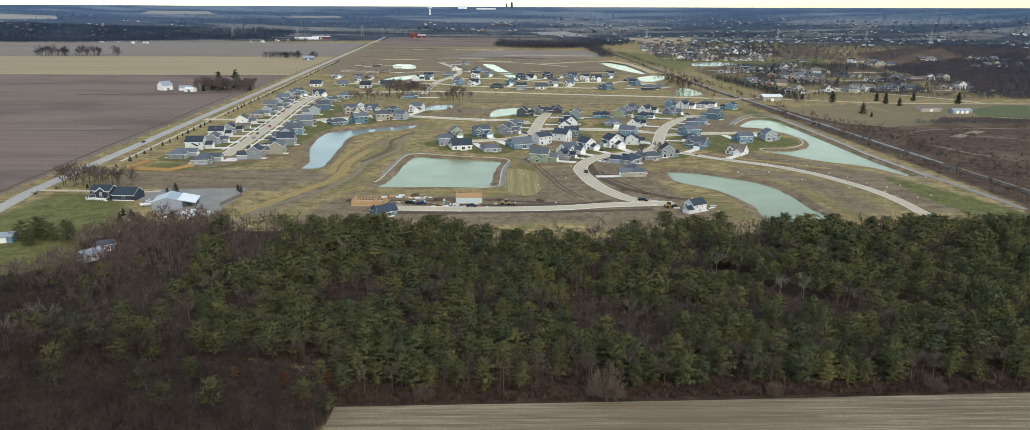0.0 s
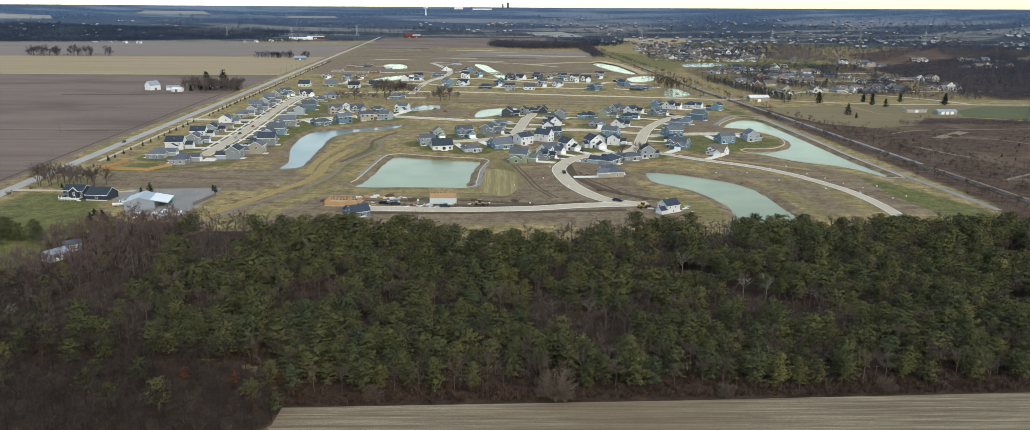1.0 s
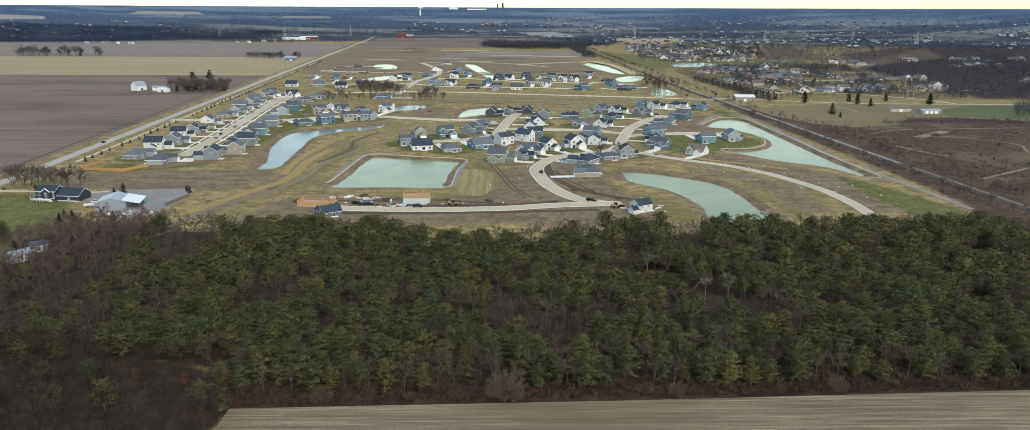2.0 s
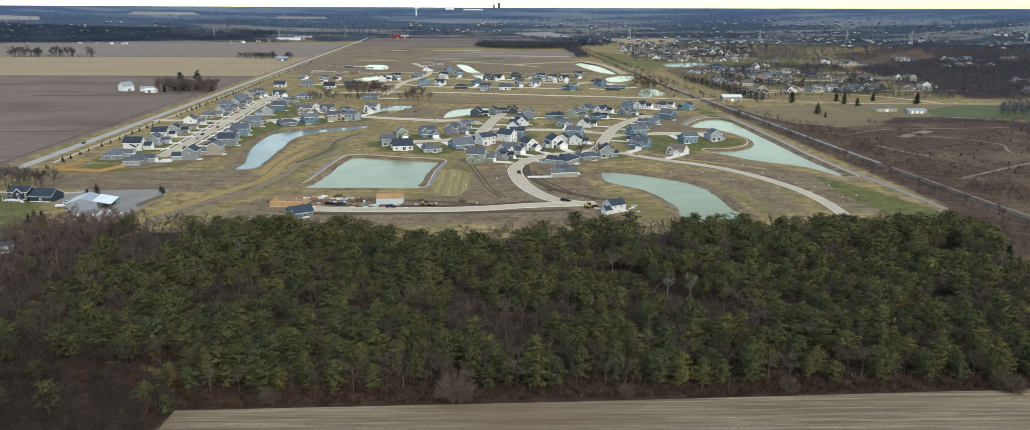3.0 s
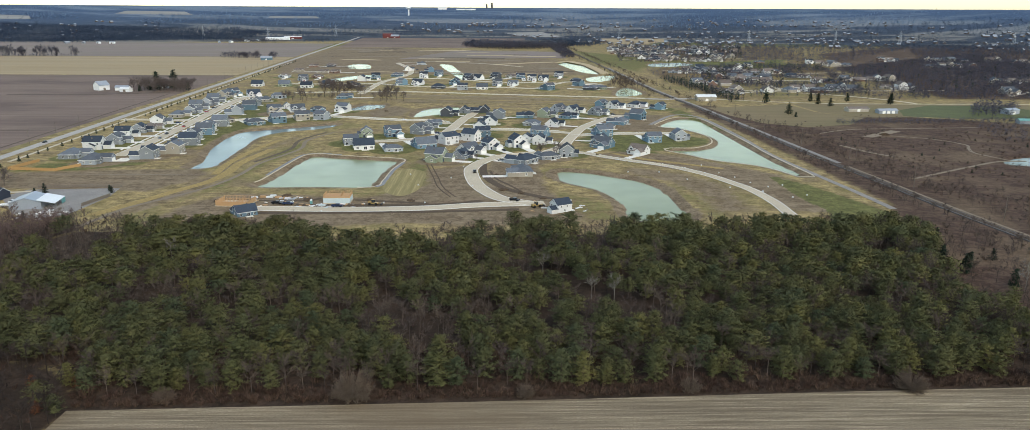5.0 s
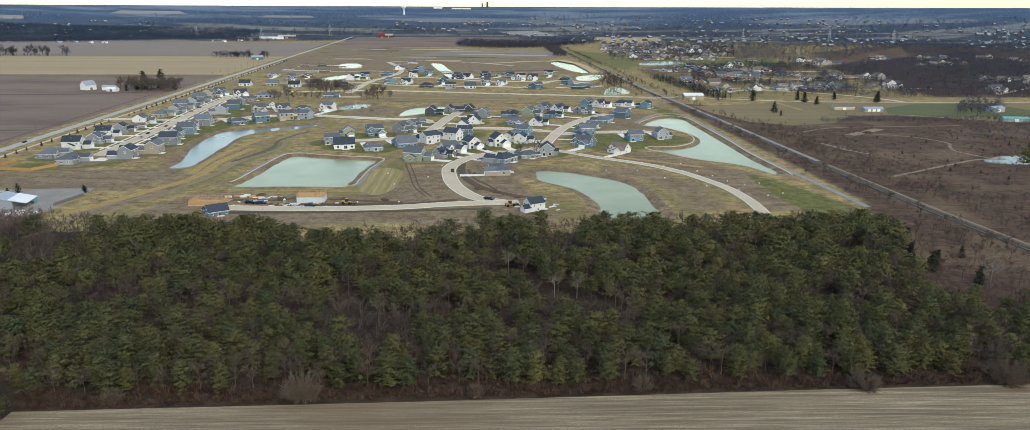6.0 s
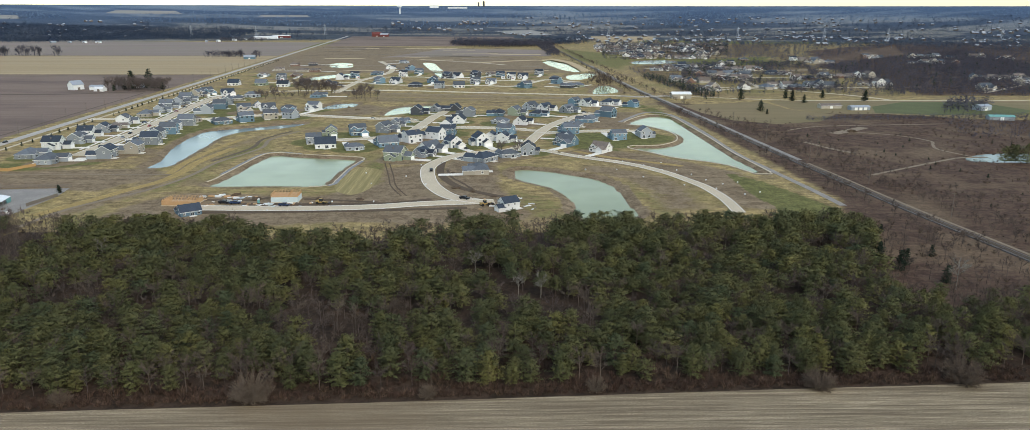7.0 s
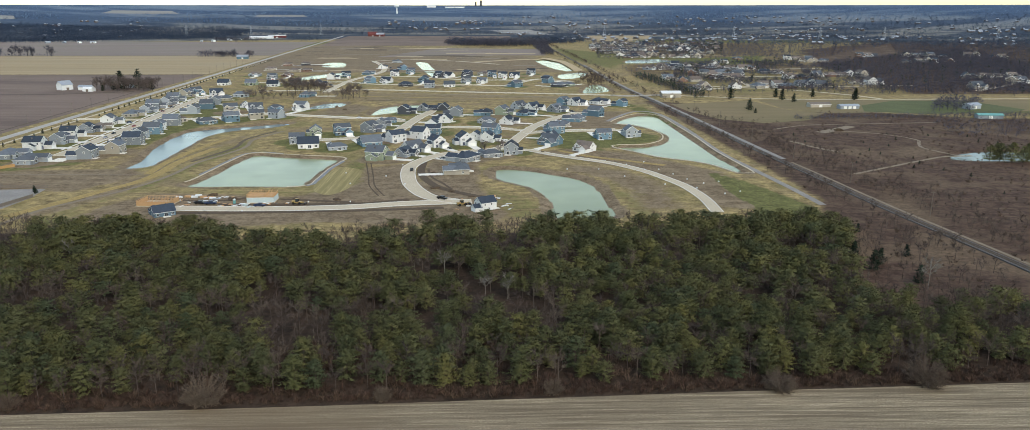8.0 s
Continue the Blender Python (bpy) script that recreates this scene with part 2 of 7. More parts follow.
NEEDLES = foliage("pine_needles", [(0.073, 0.078, 0.037), (0.125, 0.123, 0.049), (0.088, 0.094, 0.042), (0.136, 0.13, 0.056), (0.073, 0.089, 0.048), (0.153, 0.141, 0.053), (0.107, 0.107, 0.047), (0.081, 0.087, 0.042)], spread=0.14, through_light=0.1)
SPRUCE = foliage("spruce_needles", [(0.012, 0.022, 0.015), (0.02, 0.034, 0.019)])
TWIG = foliage("bare_twigs", [(0.062, 0.046, 0.038), (0.092, 0.069, 0.056), (0.074, 0.055, 0.05), (0.115, 0.09, 0.072)])
# darker twig copy: lens falloff at the view's lower left is in the colour
DARK_TWIG = foliage("corner_shade_twigs", [(0.03, 0.022, 0.019), (0.046, 0.034, 0.029), (0.037, 0.028, 0.026), (0.06, 0.044, 0.037)])
PALE_BARK = foliage("pale_sycamore_bark", [(0.14, 0.125, 0.108), (0.185, 0.167, 0.145)])
RUST = foliage("rust_oak_leaves", [(0.16, 0.06, 0.03), (0.22, 0.09, 0.045)])
BRUSH = foliage("brush_stems", [(0.05, 0.03, 0.023), (0.072, 0.043, 0.032), (0.1, 0.066, 0.047)])
ESTATE_TWIG = foliage("estate_tree_twigs", [(0.1, 0.08, 0.076), (0.135, 0.11, 0.102)])
RED_TWIG = foliage("reddish_twigs", [(0.095, 0.064, 0.058), (0.13, 0.09, 0.08), (0.11, 0.077, 0.073)])
THORN = foliage("thorn_twigs", [(0.095, 0.07, 0.055), (0.125, 0.095, 0.073)])
DRY_STEMS = foliage("dry_weed_stems", [(0.07, 0.047, 0.036), (0.1, 0.07, 0.052), (0.14, 0.102, 0.075)])
# these three twig colours carry aerial haze, stronger the farther the trees
FAR_HAZE_TWIG = foliage("far_crowns_haze_tint", [(0.072, 0.07, 0.088), (0.109, 0.104, 0.126), (0.091, 0.085, 0.104)], spread=0.12, through_light=0.5)
HAZY_TWIG = foliage("distant_crowns_hazed", [(0.043, 0.062, 0.099), (0.074, 0.1, 0.146), (0.127, 0.146, 0.179), (0.068, 0.091, 0.13), (0.043, 0.062, 0.099)], spread=0.12, through_light=0.5)
REMOTE_HAZE_TWIG = foliage("remote_woods_hazed", [(0.065, 0.117, 0.202), (0.124, 0.195, 0.293), (0.195, 0.26, 0.338), (0.104, 0.169, 0.26), (0.065, 0.117, 0.202)], spread=0.12, through_light=0.5)
FAR_GREEN = foliage("far_evergreens", [(0.022, 0.036, 0.026), (0.03, 0.045, 0.03)])


# ---------------------------------------------------------------- building helpers
def part(name, bm, material, parent=None, label=""):
    me = bpy.data.meshes.new(name)
    bm.to_mesh(me)
    bm.free()
    return placed(name, me, material, parent, label)


def placed(name, me, material, parent=None, label="", m=None):
    if material and not me.materials:
        me.materials.append(material)
        if "roof" in name and material in ROOF:
            me.materials.append(TRIM)
    ob = new(name, me)
    if material and me.materials[0] != material:
        ob.material_slots[0].link = "OBJECT"
        ob.material_slots[0].material = material
    if parent:
        ob.parent = parent
    if m is not None:
        ob.matrix_basis = m
    if label:
        ob["label"] = label
    return ob


def from_arrays(name, verts, faces, mats, which=None, tint=None, normals=None):
    """A mesh of triangles or quads out of arrays."""
    verts, faces = np.asarray(verts, np.float32), np.asarray(faces, np.int32)
    me = bpy.data.meshes.new(name)
    n, k = faces.shape
    me.vertices.add(len(verts))
    me.vertices.foreach_set("co", verts.ravel())
    me.loops.add(n * k)
    me.loops.foreach_set("vertex_index", faces.ravel())
    me.polygons.add(n)
    me.polygons.foreach_set("loop_start", np.arange(0, n * k, k, dtype=np.int32))
    me.polygons.foreach_set("loop_total", np.full(n, k, np.int32))
    for m in mats:
        me.materials.append(m)
    if which is not None:
        me.polygons.foreach_set("material_index", np.asarray(which, np.int32))
    if tint is not None:
        a = me.attributes.new("tint", "FLOAT", "POINT")
        a.data.foreach_set("value", np.asarray(tint, np.float32))
    me.update(calc_edges=True)
    if normals is not None:
        a = me.attributes.new("custom_normal", "FLOAT_VECTOR", "POINT")
        a.data.foreach_set("vector", np.asarray(normals, np.float32).ravel())
    return me


def add_box(bm, x0, x1, y0, y1, z0, z1):
    v = [bm.verts.new(p) for p in ((x0, y0, z0), (x1, y0, z0), (x1, y1, z0), (x0, y1, z0), (x0, y0, z1), (x1, y0, z1), (x1, y1, z1), (x0, y1, z1))]
    for f in ((3, 2, 1, 0), (4, 5, 6, 7), (0, 1, 5, 4), (1, 2, 6, 5), (2, 3, 7, 6), (3, 0, 4, 7)):
        bm.faces.new([v[i] for i in f])


def add_cylinder(bm, c, r, h, n=8, axis="z", top=None):
    rings = []
    for k, (s, rr) in enumerate(((0, r), (h, r if top is None else top))):
        ring = []
        for i in range(n):
            a = 2 * math.pi * i / n
            u, v = rr * math.cos(a), rr * math.sin(a)
            ring.append(bm.verts.new(Vector(c) + Vector({"z": (u, v, s), "x": (s, u, v), "y": (u, s, v)}[axis])))
        rings.append(ring)
    for i in range(n):
        bm.faces.new((rings[0][i], rings[0][(i + 1) % n], rings[1][(i + 1) % n], rings[1][i]))
    bm.faces.new(rings[1])
    bm.faces.new(rings[0][::-1])


def smooth(points, closed=False, n=6):
    """A Catmull-Rom curve through the points."""
    p = [np.array(q, float) for q in points]
    m = len(p)
    out = []
    for i in range(m if closed else m - 1):
        a, b, c, d = (p[(i + k) % m] if closed else p[min(max(i + k, 0), m - 1)] for k in (-1, 0, 1, 2))
        for j in range(n):
            t = j / n
            out.append(0.5 * (2 * b + (c - a) * t + (2 * a - 5 * b + 4 * c - d) * t * t + (3 * b - a - 3 * c + d) * t ** 3))
    if not closed:
        out.append(p[-1])
    return np.array(out)


def offset(line, d):
    """The line moved by d to its left."""
    t = np.gradient(line, axis=0)
    t /= np.linalg.norm(t, axis=1)[:, None] + 1e-9
    return line + d * np.stack((-t[:, 1], t[:, 0]), 1)


def ribbon(name, line, width, z, material, label, category, rise=0.0, thick=0.3):
    """A strip of paving along a line, with edges that go into the ground."""
    bm = bmesh.new()
    l, r = offset(line, width / 2), offset(line, -width / 2)
    rows = []
    for a, b in zip(l, r):
        rows.append([bm.verts.new(q) for q in ((*a, z - thick), (*a, z), (*(a + b) / 2, z + rise), (*b, z), (*b, z - thick))])
    for p, q in zip(rows, rows[1:]):
        for i in range(4):
            bm.faces.new((p[i], p[i + 1], q[i + 1], q[i]))
    for row, back in ((rows[0], False), (rows[-1], True)):
        bm.faces.new(row if back else row[::-1])
    return tagged(part(name, bm, material), label, category, kind="structure")


def kerbs(line, width, parent):
    for side in (1, -1):
        edge = offset(line, side * (width / 2 + 0.15))
        bm = bmesh.new()
        l, r = offset(edge, 0.2), offset(edge, -0.2)
        rows = [[bm.verts.new(q) for q in ((*a, -0.1), (*a, 0.2), (*b, 0.2), (*b, -0.1))] for a, b in zip(l, r)]
        for p, q in zip(rows, rows[1:]):
            for i in range(3):
                bm.faces.new((p[i], p[i + 1], q[i + 1], q[i]))
        part("kerb", bm, WHITE_CONCRETE, parent)


def inside(px, py, poly):
    """Which of the points lie inside the polygon."""
    res = np.zeros(np.shape(px), bool)
    x1, y1 = poly[:, 0], poly[:, 1]
    x2, y2 = np.roll(x1, -1), np.roll(y1, -1)
    for a, b, c, d in zip(x1, y1, x2, y2):
        hit = ((b > py) != (d > py)) & (px < (c - a) * (py - b) / (d - b + 1e-12) + a)
        res ^= hit
    return res


def edge_distance(px, py, poly):
    best = np.full(np.shape(px), 1e9)
    for (a, b), (c, d) in zip(poly, np.roll(poly, -1, 0)):
        ex, ey = c - a, d - b
        t = np.clip(((px - a) * ex + (py - b) * ey) / (ex * ex + ey * ey + 1e-9), 0, 1)
        best = np.minimum(best, np.hypot(px - a - t * ex, py - b - t * ey))
    return best


def signed(px, py, poly, reach=40.0):
    """Distance to the polygon's edge, negative inside, worked out near it only."""
    out = np.full(px.shape, reach)
    lo, hi = poly.min(0) - reach, poly.max(0) + reach
    near = (px > lo[0]) & (px < hi[0]) & (py > lo[1]) & (py < hi[1])
    if near.any():
        d = np.minimum(edge_distance(px[near], py[near], poly), reach)
        out[near] = np.where(inside(px[near], py[near], poly), -d, d)
    return out


def step(x, a, b):
    t = np.clip((x - a) / (b - a), 0, 1)
    return t * t * (3 - 2 * t)

# ---------------------------------------------------------------- plan: ponds, streets, woods
PONDS = {
    "square": [(-72, 434), (-70, 450), (-66, 515), (-62, 529), (-50, 525), (-27, 518), (-4, 512), (-4, 500), (-7, 477), (-8, 445), (-11, 433), (-40, 434)],
    "winding": [(-133, 489), (-134, 513), (-146, 564), (-151, 620), (-145, 644), (-120, 659), (-80, 683), (-88, 656), (-116, 637), (-127, 610), (-124, 565), (-122, 525), (-120, 498), (-124, 487)],
    "crescent": [(106, 478), (122, 474), (136, 463), (152, 448), (160, 424), (161, 389), (160, 362), (134, 362), (132, 396), (125, 424), (117, 435), (106, 448), (103, 462)],
    "long": [(210, 676), (236, 722), (252, 716), (254, 661), (255, 599), (254, 542), (255, 506), (257, 460), (247, 486), (235, 501), (218, 514), (205, 534), (193, 554), (214, 556), (232, 574), (240, 598), (240, 622), (233, 645), (224, 662)],
    "small": [(-16, 736), (-11, 792), (17, 814), (26, 803), (13, 766), (-4, 741)],
    "dark": [(-89, 790), (-79, 830), (-58, 830), (-59, 796), (-81, 780)],
    "narrow": [(-47, 1466), (-28, 1467), (-3, 1322), (20, 1192), (12, 1146), (-8, 1240)],
    "north": [(181, 1532), (207, 1552), (220, 1459), (229, 1261), (206, 1288), (188, 1407)],
    "wedge": [(200, 1186), (245, 1236), (238, 1164), (202, 1109)],
    "trackside": [(219, 990), (238, 1033), (244, 951), (209, 920)],
    "site": [(-214, 1459), (-180, 1460), (-161, 1346), (-197, 1360)],
    "strip": [(-186, 1108), (-174, 1185), (-134, 1236), (-129, 1187), (-171, 1098)],
    "suburb": [(362, 1517), (428, 1556), (438, 1478), (353, 1426)],
    "scrub": [(415, 511), (443, 530), (480, 529), (500, 515), (462, 498), (422, 497)],
}
SHORES = {k: 1.015 * smooth(v, True, 5) for k, v in PONDS.items()}

STREETS = {
    "site": ([(-62, 386), (-44, 385), (-23, 384), (4, 384), (32, 387), (57, 393), (92, 397)], 8.5),
    "bend": ([(84, 397), (70, 406), (61, 422), (54, 444), (50, 472), (50, 492), (57, 515), (68, 532), (86, 543), (104, 552), (116, 576), (125, 613), (140, 667), (165, 721), (189, 754)], 8.5),
    "east": ([(100, 550), (126, 548), (144, 530), (160, 516), (181, 498), (198, 473), (208, 448), (214, 428), (217, 400), (216, 372)], 6.0),
    "cross": ([(-188, 704), (-165, 720), (-116, 744), (-83, 735), (-44, 722), (-19, 714), (3, 714), (22, 692)], 7.5),
    "court": ([(44, 790), (38, 745), (34, 728), (26, 665), (21, 632), (8, 612), (-16, 600), (-40, 594)], 9.0),
    "link": ([(26, 662), (51, 658), (91, 655), (128, 640)], 7.0),
    "spur": ([(128, 625), (160, 634), (189, 638), (215, 640)], 7.0),
    "row": ([(-199, 532), (-204, 609), (-214, 710), (-224, 800), (-230, 880), (-226, 905), (-205, 912)], 8.5),
    "entry": ([(-284, 716), (-253, 714), (-214, 710), (-188, 704)], 7.5),
    "north_lane": ([(-188, 960), (-60, 974), (64, 946), (181, 920), (240, 905)], 6.5),
    "north_street": ([(-103, 945), (-101, 1100), (-88, 1176), (-79, 1278), (-100, 1400), (-133, 1518)], 8.0),
    "north_cross": ([(-240, 1075), (-160, 1075), (-101, 1080), (-64, 1050), (7, 1032), (69, 1034), (118, 1024), (147, 1087), (170, 1118), (211, 1079)], 7.0),
    "upper": ([(-92, 1160), (-20, 1165), (60, 1110), (110, 1105), (147, 1100)], 7.0),
}
LINES = {k: smooth(v[0], False, 5) for k, v in STREETS.items()}
COUNTY = np.array([(-236 - 0.077 * y + (6 if y < 420 else 0) * (420 - y) / 60, y) for y in range(-300, 2960, 30)], float)
RAIL = smooth([(346, -250), (334, 0), (322, 150), (313, 284), (304, 376), (299, 454), (293, 546), (279, 824), (267, 1020), (258, 1464), (246, 1941), (225, 2900)], False, 8)

FOREST = np.array([(-45, 186), (60, 190), (150, 194), (300, 199), (318, 215), (285, 243), (236, 246), (240, 275), (262, 330), (262, 344), (160, 340), (60, 336), (34, 322), (-8, 318), (-20, 338), (-60, 340), (-128, 343), (-146, 285), (-152, 235), (-152, 205), (-110, 212), (-60, 205)], float)
BARE_WOODS = np.array([(-44, 186), (-43, 150), (-60, 100), (-330, 100), (-330, 262), (-215, 272), (-186, 284), (-178, 300), (-186, 326), (-172, 352), (-150, 358), (-128, 354), (-143, 285), (-140, 225), (-60, 203)], float)
SCRUB = np.array([(236, 246), (300, 238), (318, 205), (330, 150), (900, 100), (900, 690), (560, 700), (330, 820), (268, 850), (276, 600), (280, 400), (262, 350), (240, 275)], float)

HOUSES = [
    # x, y, kind, siding, roof, size
    [  # row street, west side
        (-225, 528, "B", 0, 0, 1.15), (-225, 561, "C", 2, 1, 1.15), (-223, 585, "A", 0, 0, 1.08), (-230, 616, "C", 2, 1, 1.06), (-230, 639, "A", 0, 1, 1.02), (-229, 657, "B", 3, 2, 0.98), (-234, 685, "A", 2, 0, 1.15), (-237, 736, "B", 3, 0, 1.15), (-236, 763, "A", 0, 0, 1.03), (-240, 795, "C", 0, 0, 1.15), (-243, 828, "A", 0, 0, 1.12), (-245, 858, "C", 0, 0, 1.15), (-251, 903, "A", 3, 0, 1.15)],
    [  # row street, east side
        (-201, 509, "B", 0, 0, 1.15), (-178, 526, "A", 0, 1, 1.15), (-168, 545, "A", 3, 0, 1.15), (-173, 580, "C", 0, 1, 1.15), (-178, 607, "A", 0, 0, 1.12), (-180, 630, "C", 1, 0, 1.15), (-183, 654, "A", 2, 0, 1.04), (-184, 677, "C", 0, 0, 1.15), (-185, 701, "B", 3, 2, 1.05), (-193, 755, "A", 0, 0, 1.15), (-194, 790, "C", 1, 0, 1.15), (-198, 829, "A", 0, 0, 1.15), (-199, 864, "B", 3, 0, 1.12)],
    [  # behind the row
        (-250, 924, "A", 1, 0, 1.15), (-224, 917, "D", 2, 1, 1.11), (-191, 904, "B", 0, 0, 1.15), (-153, 689, "B", 1, 0, 1.03), (-136, 702, "A", 1, 0, 1.15), (-155, 760, "A", 3, 0, 1.15), (-118, 719, "A", 3, 0, 1.15), (-137, 780, "D", 0, 0, 1.03), (-116, 775, "B", 1, 0, 1.01), (-99, 723, "A", 0, 0, 1.07), (-92, 776, "A", 2, 0, 1.15), (-153, 799, "C", 2, 0, 0.78)],
    [  # north-west of the lane
        (-258, 1045, "D", 2, 1, 1.15), (-222, 1046, "D", 4, 0, 1.15), (-188, 1028, "D", 2, 1, 1.15), (-218, 1124, "A", 0, 0, 1.15), (-208, 1168, "B", 7, 2, 1.15), (-260, 1178, "B", 0, 2, 1.15), (-266, 1292, "B", 3, 2, 1.15), (-266, 1397, "B", 7, 2, 1.15), (-238, 1414, "B", 5, 2, 1.15), (-201, 1267, "B", 7, 2, 1.15), (-164, 1047, "D", 0, 1, 1.15), (-220, 1266, "B", 3, 2, 1.15)],
    [  # north, west part
        (-127, 1030, "D", 5, 1, 1.15), (-130, 1126, "A", 2, 1, 1.15), (-118, 1159, "A", 1, 1, 1.15), (-112, 898, "B", 1, 0, 1.15), (-91, 1206, "B", 1, 0, 1.15), (-70, 1067, "A", 1, 0, 1.15), (-47, 1068, "D", 2, 1, 1.15), (-49, 1183, "A", 2, 1, 1.15), (-51, 1298, "A", 1, 1, 1.15), (-29, 1220, "A", 1, 0, 1.15), (-83, 1471, "B", 0, 0, 1.15), (-86, 1326, "D", 2, 0, 1.15)],
    [  # north, middle
        (-13, 1023, "B", 5, 1, 1.15), (5, 1069, "C", 1, 1, 1.15), (19, 1006, "A", 0, 1, 1.15), (19, 1151, "A", 5, 1, 1.15), (33, 1151, "D", 2, 1, 1.14), (44, 1015, "D", 2, 0, 1.12), (60, 1175, "A", 5, 1, 1.15), (64, 1061, "A", 0, 0, 1.15), (84, 1187, "B", 3, 2, 1.15), (99, 1164, "A", 1, 1, 1.15), (115, 1142, "A", 2, 1, 1.15), (85, 1061, "D", 2, 0, 1.05)],
    [  # north, east part
        (132, 1143, "D", 2, 1, 1.15), (130, 1008, "A", 1, 0, 1.15), (159, 1200, "A", 0, 1, 1.15), (177, 1122, "B", 5, 0, 1.01), (178, 1063, "A", 1, 1, 1.15), (187, 1010, "B", 5, 0, 1.15), (203, 1018, "B", 4, 0, 1.02)],
    [  # court, south side
        (-47, 586, "A", 0, 0, 1.01), (-34, 567, "D", 2, 1, 1.15), (-40, 617, "C", 4, 0, 0.98), (-19, 621, "A", 1, 0, 1.14), (-11, 557, "B", 0, 0, 0.89), (10, 573, "D", 1, 0, 1.15), (26, 590, "A", 2, 1, 1.15), (41, 605, "C", 2, 1, 1.12), (54, 624, "A", 1, 1, 1.07), (63, 561, "C", 2, 1, 1.04), (48, 543, "D", 2, 0, 1.13), (43, 527, "D", 0, 1, 0.92), (29, 515, "C", 4, 0, 1.15)],
    [  # court, north side
        (3, 635, "A", 0, 0, 1.15), (7, 666, "A", 0, 0, 0.90), (11, 692, "B", 1, 0, 0.78), (19, 747, "A", 5, 1, 1.15), (35, 771, "D", 0, 1, 1.02), (49, 776, "D", 5, 1, 1.03), (64, 734, "A", 0, 0, 1.15), (56, 691, "D", 2, 1, 1.14), (51, 656, "C", 2, 1, 1.05)],
    [  # between the streets
        (83, 570, "C", 2, 1, 1.15), (91, 595, "A", 2, 1, 0.88), (101, 586, "A", 2, 1, 1.01), (102, 625, "A", 1, 0, 1.15), (118, 679, "D", 2, 1, 1.05), (96, 682, "B", 0, 0, 1.02), (92, 739, "B", 1, 1, 1.10), (114, 739, "A", 4, 0, 1.15), (135, 734, "B", 1, 1, 1.03), (131, 783, "D", 0, 0, 1.12), (145, 773, "D", 2, 1, 1.11)],
    [  # bend, east side
        (167, 758, "D", 0, 0, 1.15), (179, 816, "A", 1, 0, 1.10), (192, 811, "D", 2, 1, 1.15), (217, 822, "B", 2, 1, 1.15), (235, 805, "A", 1, 1, 0.99), (196, 731, "C", 1, 0, 1.15), (175, 696, "B", 1, 0, 1.15), (160, 663, "B", 3, 0, 0.99), (153, 629, "A", 1, 0, 1.15), (147, 601, "D", 2, 1, 0.86), (144, 570, "D", 1, 0, 1.15)],
    [  # pond houses
        (189, 599, "A", 1, 0, 1.03), (212, 612, "C", 0, 0, 1.06), (167, 543, "D", 2, 2, 1.01), (116, 540, "C", 0, 1, 1.07), (101, 527, "B", 0, 0, 0.94), (82, 512, "B", 0, 1, 1.15), (79, 472, "B", 3, 0, 1.12)],
]

# ---------------------------------------------------------------- the ground, one sheet to the horizon
def spread(lo, hi, fine, far, k):
    """Grid lines: fine spacing inside lo..hi, growing outside it."""
    mid = list(np.arange(lo, hi, fine))
    s, v, left = fine, lo, []
    while v > -far:
        s *= k
        v -= s
        left.append(v)
    s, v, right = fine, mid[-1], []
    while v < far:
        s *= k
        v += s
        right.append(v)
    return np.array(left[::-1] + mid + right)


# lifts the ground beyond 3000 m to fit the horizon in the camera's view
def rise_at(r):
    return 117 * (np.clip(r - 3000, 0, 1700) / 1700) ** 1.5


